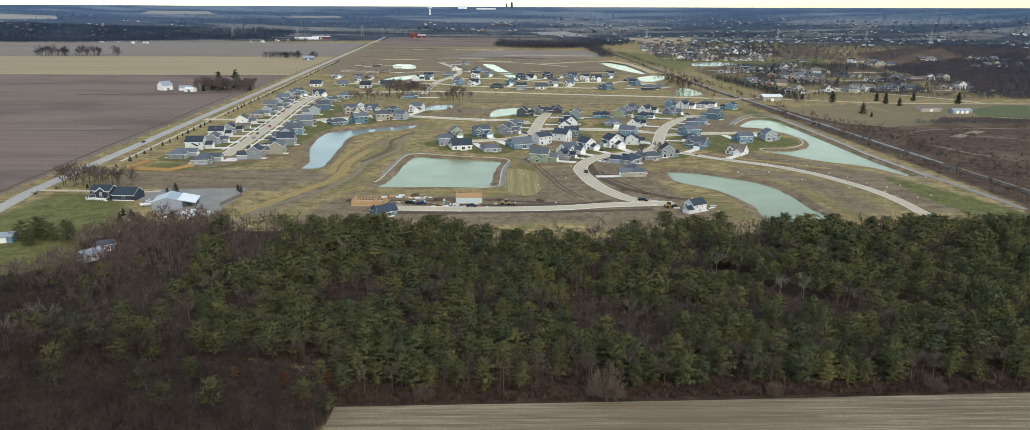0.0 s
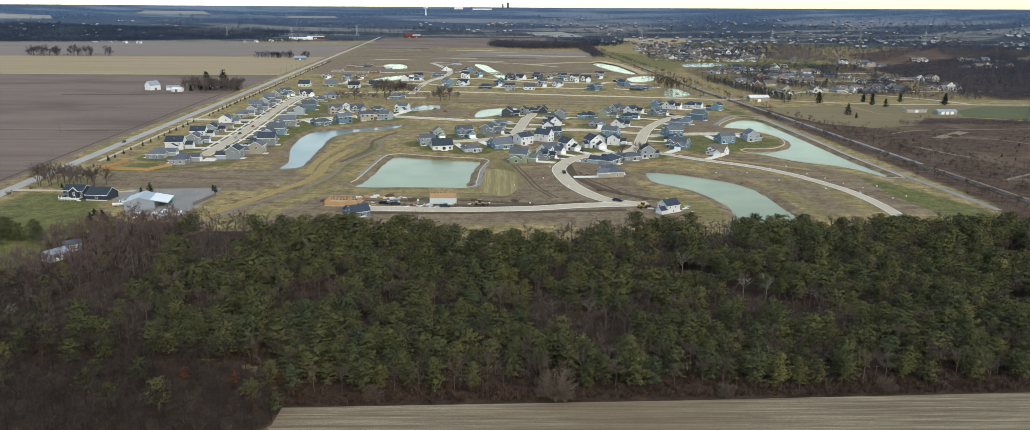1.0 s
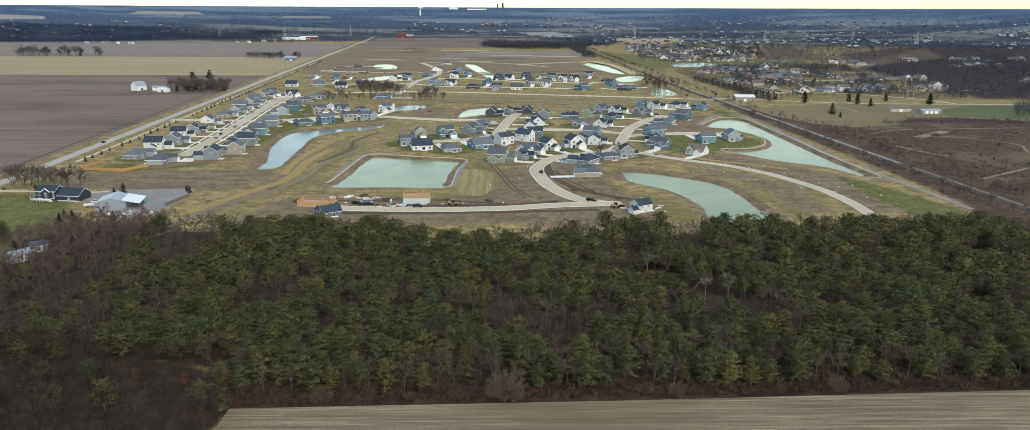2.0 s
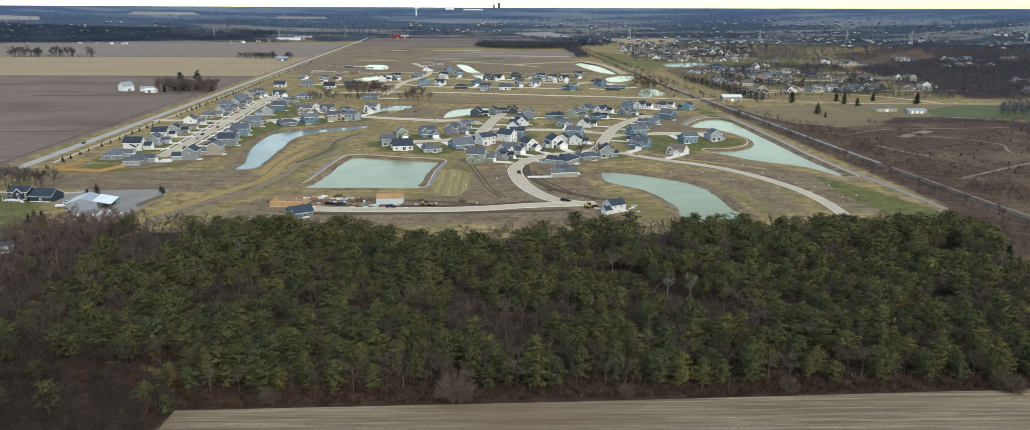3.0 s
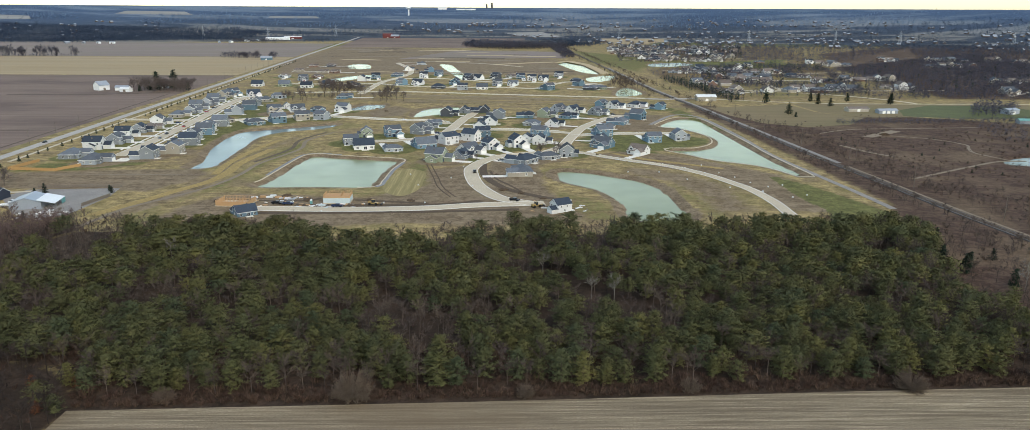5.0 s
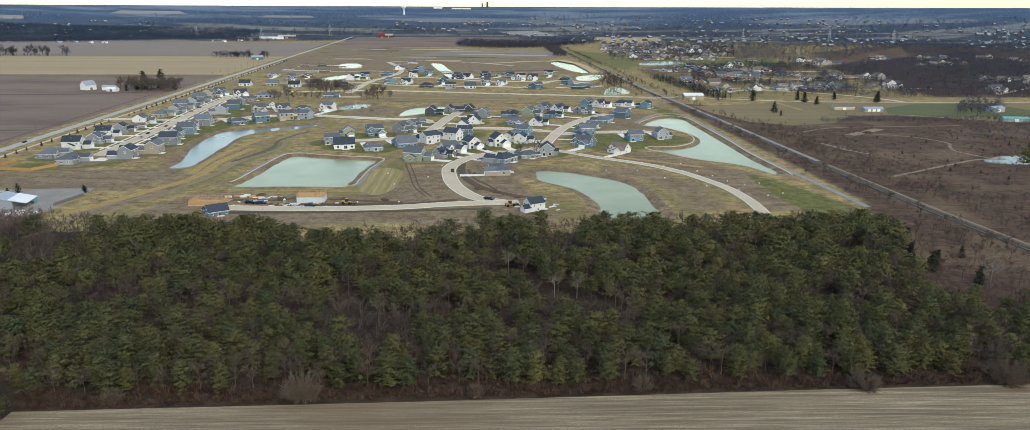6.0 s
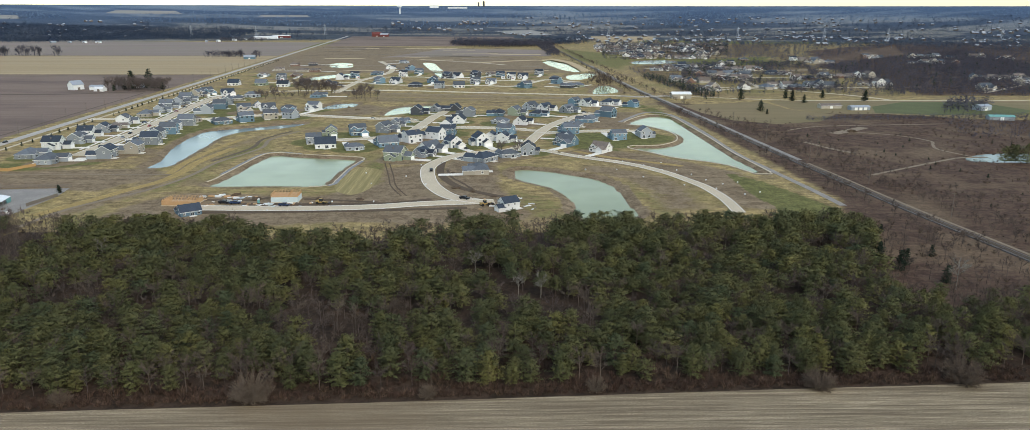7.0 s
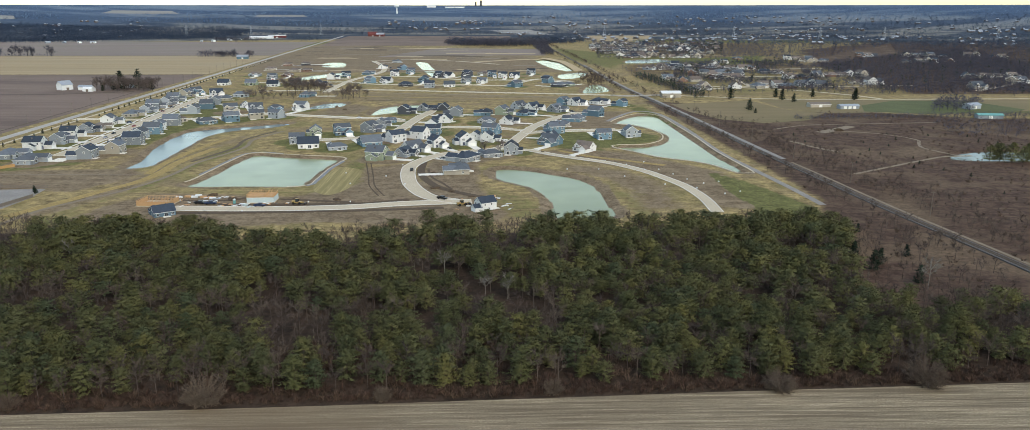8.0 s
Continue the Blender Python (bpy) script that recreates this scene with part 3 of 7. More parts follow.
def ground_sheet():
    xs = spread(-300, 330, 3.0, 4950, 1.09)
    ys, v = [], 120.0
    while v < 4950:
        ys.append(v)
        v += max(2.5, v * v / 116000 * 1.3)
    back = [120.0]
    s = 10.0
    while back[-1] > -4950:
        back.append(back[-1] - s)
        s *= 1.25
    ys = np.array(back[:0:-1] + ys)
    gx, gy = np.meshgrid(xs, ys)
    r = np.hypot(gx - 50, gy)
    z = rise_at(r)
    cover = np.zeros((*gx.shape, 4), np.float32)
    # ponds: a bowl with a bare earth rim
    for k, shore in SHORES.items():
        d = signed(gx, gy, shore, 26)
        z -= 3.0 * step(-d, -5.5, 5.5)
        cover[..., 0] = np.maximum(cover[..., 0], (0.95 if k in ("square", "long", "crescent") else 0.7) * step(-d, -8, -4) * (1 - step(-d, 20, 26)))
    # bare earth of the building lots
    for poly, w, soft in (
        ([(-105, 354), (-30, 350), (20, 358), (100, 352), (112, 372), (100, 402), (62, 440), (52, 470), (47, 500), (22, 486), (26, 440), (-5, 410), (-80, 418), (-95, 400)], 0.95, 8),
        ([(64, 420), (100, 408), (95, 440), (92, 500), (62, 512), (58, 470)], 0.9, 8),
        ([(128, 536), (200, 470), (212, 430), (220, 380), (255, 372), (246, 470), (225, 500), (190, 540), (160, 556)], 0.8, 10),
        ([(150, 500), (190, 478), (205, 440), (206, 375), (175, 372), (176, 420), (164, 452), (140, 478)], 0.6, 14),
        ([(-235, 434), (-130, 425), (-113, 470), (-125, 488), (-170, 484), (-245, 474)], 0.95, 9),
        ([(-120, 360), (-100, 420), (-98, 560), (-90, 620), (-100, 620), (-112, 540), (-118, 440), (-135, 370)], 0.6, 8),
        ([(-260, 1240), (220, 1240), (200, 1560), (120, 1900), (-390, 2200), (-360, 1500), (-300, 1250)], 0.85, 60),
        ([(-60, 840), (210, 850), (215, 900), (60, 925), (-60, 950)], 0.5, 20),
        ([(-60, 730), (-25, 745), (-20, 800), (-45, 830), (-70, 780)], 0.7, 12),
        ([(150, 645), (240, 650), (215, 700), (240, 760), (180, 770), (155, 700)], 0.65, 15),
        ([(283, 300), (292, 300), (282, 850), (276, 850)], 0.7, 6),
    ):
        d = signed(gx, gy, np.array(poly, float), soft + 5)
        cover[..., 0] = np.maximum(cover[..., 0], w * step(-d, -soft, soft))
    # lawns
    for poly, w, soft in (
        ([(-262, 235), (-255, 425), (-205, 412), (-186, 362), (-172, 320), (-168, 262), (-210, 232)], 0.72, 14),
        ([(-240, 478), (-200, 480), (-168, 500), (-150, 660), (-165, 830), (-200, 830), (-170, 660), (-185, 520), (-236, 505)], 0.75, 8),
        ([(-128, 352), (-60, 345), (-60, 370), (-110, 372), (-90, 430), (-75, 560), (-85, 640), (-95, 560), (-105, 420)], 0.54, 10),
        ([(-100, 420), (20, 412), (28, 440), (25, 500), (5, 520), (0, 425), (-80, 428)], 0.52, 8),
        ([(236, 480), (252, 440), (268, 385), (270, 352), (240, 350), (232, 420)], 1.0, 5),
        ([(150, 556), (190, 556), (230, 585), (236, 610), (215, 634), (150, 626)], 0.9, 8),
        ([(100, 420), (130, 400), (165, 360), (100, 355)], 0.4, 10),
        ([(100, 455), (108, 482), (135, 470), (158, 445), (167, 400), (168, 358), (196, 356), (188, 400), (174, 440), (150, 482), (112, 502), (92, 492)], 0.46, 10),
        ([(96, 440), (128, 402), (131, 358), (108, 358), (94, 408)], 0.46, 8),
        ([(262, 620), (270, 620), (258, 800), (240, 780)], 0.8, 6),
        ([(240, 1560), (300, 1250), (340, 1400), (600, 1500), (640, 1400), (700, 1520), (420, 1660), (280, 2000), (240, 2000)], 0.55, 30),
        ([(330, 900), (520, 870), (820, 860), (900, 760), (560, 700), (430, 780)], 0.35, 30),
        ([(470, 760), (540, 735), (760, 735), (900, 820), (540, 850)], 0.85, 14),
        ([(390, 1440), (417, 1523), (560, 1610), (690, 1690), (600, 1440), (514, 1405)], 0.95, 14),
        ([(335, 930), (520, 900), (640, 1120), (560, 1290), (380, 1250)], 0.42, 30),
        ([(518, 2420), (695, 2882), (877, 2745), (940, 2512), (600, 2418)], 0.9, 30),
        ([(680, 2300), (1500, 2300), (1500, 2550), (600, 2500)], 0.8, 60),
        ([(-480, 2400), (-380, 2400), (-400, 1700), (-470, 1750)], 0.7, 40),
    ):
        d = signed(gx, gy, np.array(poly, float), soft + 5)
        cover[..., 1] = np.maximum(cover[..., 1], w * step(-d, -soft, soft))
    lawn = cover[..., 1].copy()
    cover[..., 0] *= 1 - 0.9 * step(lawn, 0.55, 0.9)
    rnd = random.Random(4)
    for block in HOUSES:
        for hx, hy, kind, side, roof, size in block:
            w = rnd.choice((0.9, 0.85, 0.75, 0.35, 0.1))
            near = np.hypot(gx - hx, (gy - hy))
            a = step(-near, -24, -12)
            if hy < 520 or w < 0.2:
                cover[..., 0] = np.maximum(cover[..., 0], 0.8 * a)
            else:
                cover[..., 1] = np.maximum(cover[..., 1], w * a)
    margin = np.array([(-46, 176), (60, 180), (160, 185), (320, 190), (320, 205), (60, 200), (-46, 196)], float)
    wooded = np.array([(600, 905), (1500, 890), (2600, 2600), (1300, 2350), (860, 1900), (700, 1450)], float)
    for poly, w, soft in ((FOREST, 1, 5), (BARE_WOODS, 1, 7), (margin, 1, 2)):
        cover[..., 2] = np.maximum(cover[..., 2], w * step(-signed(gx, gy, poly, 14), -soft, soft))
    # weight of the haze colour, over the suburb and with distance
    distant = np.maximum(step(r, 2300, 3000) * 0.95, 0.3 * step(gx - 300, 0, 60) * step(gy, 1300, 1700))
    cover[..., 3] = 0.95 * step(-signed(gx, gy, SCRUB, 20), -10, 10)
    for poly in ([(330, 250), (420, 330), (600, 330), (600, 100), (340, 100)], [(300, 830), (355, 770), (440, 740), (440, 850), (310, 880)]):
        cover[..., 3] *= 1 - 0.8 * step(-signed(gx, gy, np.array(poly, float), 40), -25, 25)
    cover[..., 3] = np.maximum(cover[..., 3], 0.3 * step(gx - 290, 0, 40) * step(gy, 820, 900) * (1 - 0.7 * cover[..., 1]))
    built_up = np.array([(320, 900), (560, 890), (700, 1450), (900, 2300), (380, 2280), (300, 1560)], float)
    for poly, w in ((wooded, 0.85), (built_up, 0.5)):
        cover[..., 3] = np.maximum(cover[..., 3], w * step(-signed(gx, gy, poly, 30), -20, 20) * (1 - 0.8 * cover[..., 1]))
    ny, nx = gx.shape
    verts = np.stack((gx, gy, z), -1).reshape(-1, 3)
    i = np.arange(ny * nx).reshape(ny, nx)
    faces = np.stack((i[:-1, :-1], i[:-1, 1:], i[1:, 1:], i[1:, :-1]), -1).reshape(-1, 4)
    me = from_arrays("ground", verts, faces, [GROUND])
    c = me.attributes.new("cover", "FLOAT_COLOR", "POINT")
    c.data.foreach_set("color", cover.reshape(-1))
    a = me.attributes.new("haze_cover", "FLOAT", "POINT")
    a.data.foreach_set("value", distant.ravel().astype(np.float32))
    # how much the haze colour turns paler and bluer towards the horizon
    a = me.attributes.new("remote_haze", "FLOAT", "POINT")
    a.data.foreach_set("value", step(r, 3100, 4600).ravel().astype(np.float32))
    me.polygons.foreach_set("use_smooth", np.ones(len(faces), bool))
    return tagged(new("ground", me), "winter grassland, flat nearby and raised far off, with bare earth, lawns and leaf litter", "ground", kind="structure")


ground_sheet()


def flat_field(name, points, z, material, label, category="field", bow=8):
    bm = bmesh.new()
    vs = [bm.verts.new((x, y, z)) for x, y in points]
    bmesh.ops.triangulate(bm, faces=[bm.faces.new(vs)])
    bmesh.ops.recalc_face_normals(bm, faces=bm.faces)
    for f in bm.faces:
        if f.normal.z < 0:
            f.normal_flip()
    return tagged(part(name, bm, material), label, category, kind="structure")


def road_x(y):
    return -236 - 0.077 * y


flat_field("field", [(-43, 179), (60, 182.6), (160, 187.2), (300, 192.5), (318, 150), (330, -200), (-48, -200), (-44, 120)], 0.06, STUBBLE, "harvested corn stubble field with pale rows beside the woods")
flat_field("field", [(road_x(0) - 14, 0), (road_x(1210) - 14, 1210), (-1500, 1222), (-1500, 0)], 0.06, TILLED, "wide bare brown tilled field along the county road")
flat_field("field", [(road_x(1216) - 14, 1216), (road_x(1690) - 12, 1690), (-1700, 1705), (-1700, 1226)], 0.06, TAN, "pale tan stubble field with straight edges")
flat_field("field", [(road_x(1700) - 14, 1700), (road_x(2380) - 14, 2380), (-900, 2420), (-1900, 2440), (-1900, 1712)], 0.06, GREY_FIELD, "grey-brown fallow field with thin grass patches")
flat_field("field", [(road_x(2150) + 20, 2150), (-20, 2150), (130, 2300), (160, 2900), (road_x(2900) + 20, 2900)], 0.06, TILLED, "bare brown field beyond the building site")
flat_field("field", [(-150, 1640), (60, 1700), (215, 1690), (210, 1960), (-40, 2010), (-100, 1800)], 0.06, GREY_FIELD, "fallow field with curved contour rows")
flat_field("field", [(396, 2430), (518, 2425), (622, 2631), (690, 2960), (450, 2960)], 0.06, TAN, "pale tan field in front of distant woods")
flat_field("field", [(320, 260), (430, 330), (620, 340), (640, 180), (326, 170)], 0.05, GREY_FIELD, "dry brown mown field beside the railway")

def outward(shore, d):
    nxt = np.roll(shore, -1, 0)
    area = np.sum(shore[:, 0] * nxt[:, 1] - nxt[:, 0] * shore[:, 1])
    return offset(shore, -d if area > 0 else d)


for k, shore in SHORES.items():
    bm = bmesh.new()
    vs = [bm.verts.new((*q, -1.5)) for q in outward(shore, 2.5)]
    f = bm.faces.new(vs)
    if f.normal.z < 0:
        f.normal_flip()
    bmesh.ops.triangulate(bm, faces=[f])
    for f in bm.faces:
        f.normal_update()
        if f.normal.z < 0:
            f.normal_flip()
    dim = k in ("winding", "dark", "suburb", "scrub")
    tagged(part("pond", bm, WATER_BLUE if dim else WATER), "still blue-grey pond with grassy banks" if dim else "milky green pond with bare earth banks", "pond", kind="structure")

# ---------------------------------------------------------------- roads, paths and railway
ribbon("road", COUNTY, 8.0, 0.10, ASPHALT, "straight grey asphalt county road with grass verges", "road", 0.08)
ribbon("path", offset(COUNTY[(COUNTY[:, 1] > 480) & (COUNTY[:, 1] < 1560)], -13.5), 2.6, 0.09, CONCRETE, "pale concrete trail beside the county road", "path")
for k, line in LINES.items():
    w = STREETS[k][1]
    street = ribbon("street", line, w, 0.10, CONCRETE, "light concrete residential street with kerbs", "street", 0.06)
    kerbs(line, w, street)
for k, d in (("row", 8.5), ("row", -8.5), ("spur", 7), ("link", 7), ("cross", 7)):
    ribbon("pavement", offset(LINES[k][2:-2], d), 1.5, 0.12, WHITE_CONCRETE, "narrow pale concrete pavement", "pavement")
ribbon("ballast_bed", RAIL, 4.6, 0.55, BALLAST, "dark stone ballast bed of a single railway track", "track bed", 0.15, 0.9)
ribbon("sleeper_bed", RAIL, 2.6, 0.73, WET_EARTH, "dark timber sleepers between the rails", "sleepers", 0.0, 0.2)
for d in (-0.75, 0.75):
    ribbon("rail", offset(RAIL, d), 0.16, 0.86, STEEL, "dark steel rail on stone ballast", "rail", 0.0, 0.3)
ribbon("track", offset(RAIL[16:46], -5.5), 2.0, 0.08, EARTH, "pale dry verge strip beside the railway", "track")
ribbon("track", offset(RAIL[46:72], -5.2), 3.6, 0.10, GRAVEL, "grey gravel service track beside the railway", "track")
ribbon("path", smooth([(275, 385), (273, 420), (268, 480), (264, 540), (266, 640), (262, 740), (240, 755), (205, 690)], False, 5), 4.0, 0.08, GRAVEL, "grey gravel maintenance path along the pond", "path")
for line, w, m, what in (
    ([(-72, 640), (-84, 600), (-80, 560), (-93, 507), (-94, 476), (-97, 451), (-105, 425), (-117, 402), (-126, 384), (-131, 350)], 3.0, EARTH, "eroded earth gully through rough grass"),
    ([(-78, 640), (-90, 600), (-87, 560), (-98, 510)], 3.0, EARTH_DARK_GRASS, "dark weedy ditch bank"),
    ([(-100, 560), (-106, 510), (-104, 476), (-106, 450), (-114, 430), (-124, 402), (-136, 372)], 6.5, STRAW, "strip of straw-yellow grass beside the gully"),
    ([(-106, 600), (-112, 560), (-114, 510), (-110, 470)], 5.0, STRAW, "strip of straw-yellow grass on the pond bank"),
    ([(-286, 420), (-300, 560), (-318, 760), (-334, 940)], 2.0, WET_EARTH, "dark damp strip along the field's edge"),
    ([(-310, 655), (-500, 660), (-900, 668)], 1.6, EARTH, "pale drainage line across the tilled field"),
    ([(-310, 645), (-500, 650), (-900, 656)], 3.0, WET_EARTH, "dark drainage line across the tilled field"),
    ([(-340, 960), (-420, 930), (-520, 925)], 7.0, WET_EARTH, "dark damp hollow in the tilled field"),
    ([(-360, 520), (-450, 530), (-560, 522)], 5.0, WET_EARTH, "dark damp hollow in the tilled field"),
    ([(-229, 471), (-165, 470), (-108, 468)], 1.6, EARTH, "worn earth track across rough ground"),
    ([(19, 503), (27, 462), (32, 435), (41, 410)], 0.8, WET_EARTH, "tyre track pressed into bare earth"),
    ([(22, 503), (30, 462), (35, 435), (44, 410)], 0.8, WET_EARTH, "tyre track pressed into bare earth"),
    ([(62, 480), (66, 458), (74, 440), (80, 425)], 1.6, WET_EARTH, "tyre track pressed into bare earth"),
    ([(59, 474), (62, 452), (68, 436)], 1.2, WET_EARTH, "tyre track pressed into bare earth"),
    ([(-68, 376.5), (-22, 377), (31, 379), (78, 384)], 4.0, WET_EARTH, "dark spoil strip beside the site street"),
    ([(-40, 393), (0, 392), (36, 394), (58, 402)], 5.0, WET_EARTH, "dark churned earth beside the site street"),
    ([(57, 505), (58, 472), (64, 448), (74, 428), (90, 412), (104, 404)], 5.0, WET_EARTH, "dark churned earth beside the curved street"),
    ([(-76, 404), (-40, 402), (-30, 408)], 3.0, WET_EARTH, "dark churned earth on the building site"),
    ([(-10, 404), (12, 400), (30, 396)], 3.0, WET_EARTH, "dark churned earth on the building site"),
    ([(326, 460), (388, 500), (416, 516), (435, 518)], 2.5, EARTH, "sandy track through scrub"),
    ([(332, 582), (340, 552), (350, 533)], 4.0, EARTH, "sandy bare strip in scrub"),
    ([(372, 622), (395, 640), (413, 655)], 9.0, EARTH, "sandy bare patch in scrub"),
    ([(393, 629), (420, 612), (432, 585), (424, 566), (418, 548), (425, 520)], 2.2, EARTH, "sandy track through scrub"),
    ([(340, 640), (375, 662), (420, 668), (500, 676)], 2.0, EARTH, "sandy track through scrub"),
    ([(150, 545), (168, 524), (190, 508), (215, 490)], 5.0, STRAW, "strip of straw-yellow grass on a bare bank"),
    ([(180, 1545), (205, 1575), (235, 1470), (240, 1270)], 14.0, SAND, "pale yellow sand round the northern pond"),
    ([(60, 1480), (120, 1530), (175, 1560)], 18.0, SAND, "pale yellow sand graded for a street"),
    ([(40, 1300), (110, 1270), (180, 1290)], 12.0, SAND, "pale yellow sand graded for a street"),
    ([(-130, 1520), (-60, 1560), (40, 1500), (110, 1420)], 7.0, CONCRETE, "unfinished pale street on the graded site"),
    ([(-330, 1700), (-200, 1760), (-60, 1700)], 8.0, WET_EARTH, "dark graded earth on the far building site"),
    ([(-340, 1850), (-220, 1900), (-80, 1880)], 10.0, WET_EARTH, "dark graded earth on the far building site"),
    ([(-380, 2050), (-250, 2080), (-90, 2060)], 12.0, WET_EARTH, "dark graded earth on the far building site"),
    ([(-310, 1560), (-240, 1600), (-170, 1580)], 5.0, EARTH, "haul track on the far building site"),
    ([(-50, 940), (60, 915), (200, 880)], 5.0, EARTH, "graded earth strip along the lane"),
    ([(-55, 900), (60, 880), (215, 860)], 4.0, STRAW, "strip of straw-yellow grass along the lane"),
    ([(-40, 860), (60, 845), (205, 832)], 2.5, WET_EARTH, "dark drainage ditch"),
):
    ribbon("ground_strip", smooth(line, False, 5), w, 0.07, m, what, "track", 0.05)
rnd = random.Random(8)
for i in range(46):
    x, y = rnd.uniform(-330, 170), rnd.uniform(1260, 2120)
    if x < -250 - 0.1 * (y - 1250) * 0.6:
        continue
    l, w = rnd.uniform(30, 120), rnd.uniform(8, 26) * y / 1700
    m = rnd.choice((WET_EARTH, WET_EARTH, EARTH, EARTH, SAND))
    a, b, c = rnd.uniform(-14, 14), rnd.uniform(-14, 14), rnd.uniform(-14, 14)
    ribbon("ground_strip", smooth([(x - l / 2, y + a), (x, y + b), (x + l / 2, y + c)], False, 5), w, 0.06 + i * 0.0015, m, "graded strip of bare soil on the far building site", "track")
for k, a, b, d in (("square", 6, 22, 6.5), ("square", 34, 50, 6.5)):
    ribbon("riprap", outward(SHORES[k], d)[a:b], 2.6, 0.09, RIPRAP, "grey stone riprap strip on the pond bank", "riprap", 0.1)
for k, d in (("square", 4.6), ("long", 4.2)):
    ribbon("bank_edge", outward(SHORES[k], d + 0.8)[3:52] if k == "square" else outward(SHORES[k], d + 0.8), 1.1, 0.10, CONCRETE, "pale worn edge of the pond bank", "bank", 0.05)
flat_field("sand_fill", [(236, 1262), (250, 1285), (240, 1500), (214, 1600), (196, 1585), (226, 1480)], 0.13, SAND, "pale yellow sand fill beside the northern pond", "sand")
flat_field("field", [(291, 818), (352, 834), (387, 850), (395, 775), (425, 740), (390, 692), (345, 676), (312, 700), (296, 754)], 0.06, PASTURE, "dry tan pasture beside the railway")
flat_field("field", [(427, 742), (640, 750), (900, 760), (900, 850), (560, 848), (430, 856), (396, 850), (398, 777)], 0.05, PASTURE, "dry grass pasture along the lane")
flat_field("field", [(470, 752), (520, 733), (600, 738), (640, 760), (625, 840), (545, 842), (490, 800)], 0.07, GRASS_FIELD, "green mown grass field", "lawn")
flat_field("lawn", smooth([(1, 428), (13, 413), (21, 428), (22, 452), (20, 479), (6, 488), (1, 468)], True, 4), 0.06, MOWN, "mown grass lot with pale curved stripes", "lawn")
ribbon("lane", smooth([(306, 905), (420, 862), (560, 855), (900, 860)], False, 5), 4.5, 0.10, CONCRETE, "pale country lane past scattered houses", "road")
ribbon("lane", smooth([(380, 1010), (470, 960), (520, 905), (540, 860)], False, 5), 6.0, 0.10, CONCRETE, "pale suburban street between houses", "road")
for line in ([(345, 950), (430, 1000), (520, 1000), (660, 1010)], [(390, 1180), (520, 1150), (660, 1160)], [(350, 1340), (500, 1290), (660, 1310)], [(330, 1660), (480, 1700), (600, 1690)], [(380, 1900), (620, 1960)], [(440, 1010), (455, 1150), (470, 1290)], [(700, 940), (820, 1050), (900, 1200)]):
    ribbon("lane", smooth(line, False, 5), 7.5, 0.12, CONCRETE, "pale suburban street between houses", "road")
ribbon("lane", smooth([(-265, 425), (-240, 424), (-215, 420), (-196, 424)], False, 5), 3.5, 0.09, CONCRETE, "pale farm driveway off the county road", "driveway")
ribbon("lane", smooth([(240, 900), (262, 892), (306, 905)], False, 5), 6.0, 0.95, ASPHALT, "level crossing of a lane over the railway", "road", 0.05, 1.2)
flat_field("gravel_yard", [(-204, 410), (-200, 428), (-150, 432), (-146, 410), (-148, 372), (-162, 366), (-176, 374)], 0.07, GRAVEL, "grey gravel yard round the metal barn", "yard")

# ---------------------------------------------------------------- houses
def roof_gable(bm, x0, x1, y0, y1, h, pitch, axis, over=0.45, thick=0.3):
    """Two sloped slabs over the rectangle; returns the ridge height."""
    if axis == "y":
        half = (x1 - x0) / 2
    else:
        half = (y1 - y0) / 2
    top = h + half * pitch
    low = h - over * pitch
    mid, a, b = ((x0 + x1) / 2, y0 - over, y1 + over) if axis == "y" else ((y0 + y1) / 2, x0 - over, x1 + over)
    section = [(mid - half - over, low), (mid, top), (mid + half + over, low), (mid + half + over, low - thick), (mid, top - thick), (mid - half - over, low - thick)]
    ends = [[bm.verts.new((u, e, z + 0.24) if axis == "y" else (e, u, z + 0.24)) for u, z in section] for e in (a, b)]
    for i in range(6):
        j = (i + 1) % 6
        bm.faces.new((ends[0][i], ends[0][j], ends[1][j], ends[1][i])).material_index = 1 if i in (2, 5) else 0
    for e in ends:
        bm.faces.new((e[0], e[1], e[4], e[5])).material_index = 1
        bm.faces.new((e[1], e[2], e[3], e[4])).material_index = 1
    return top


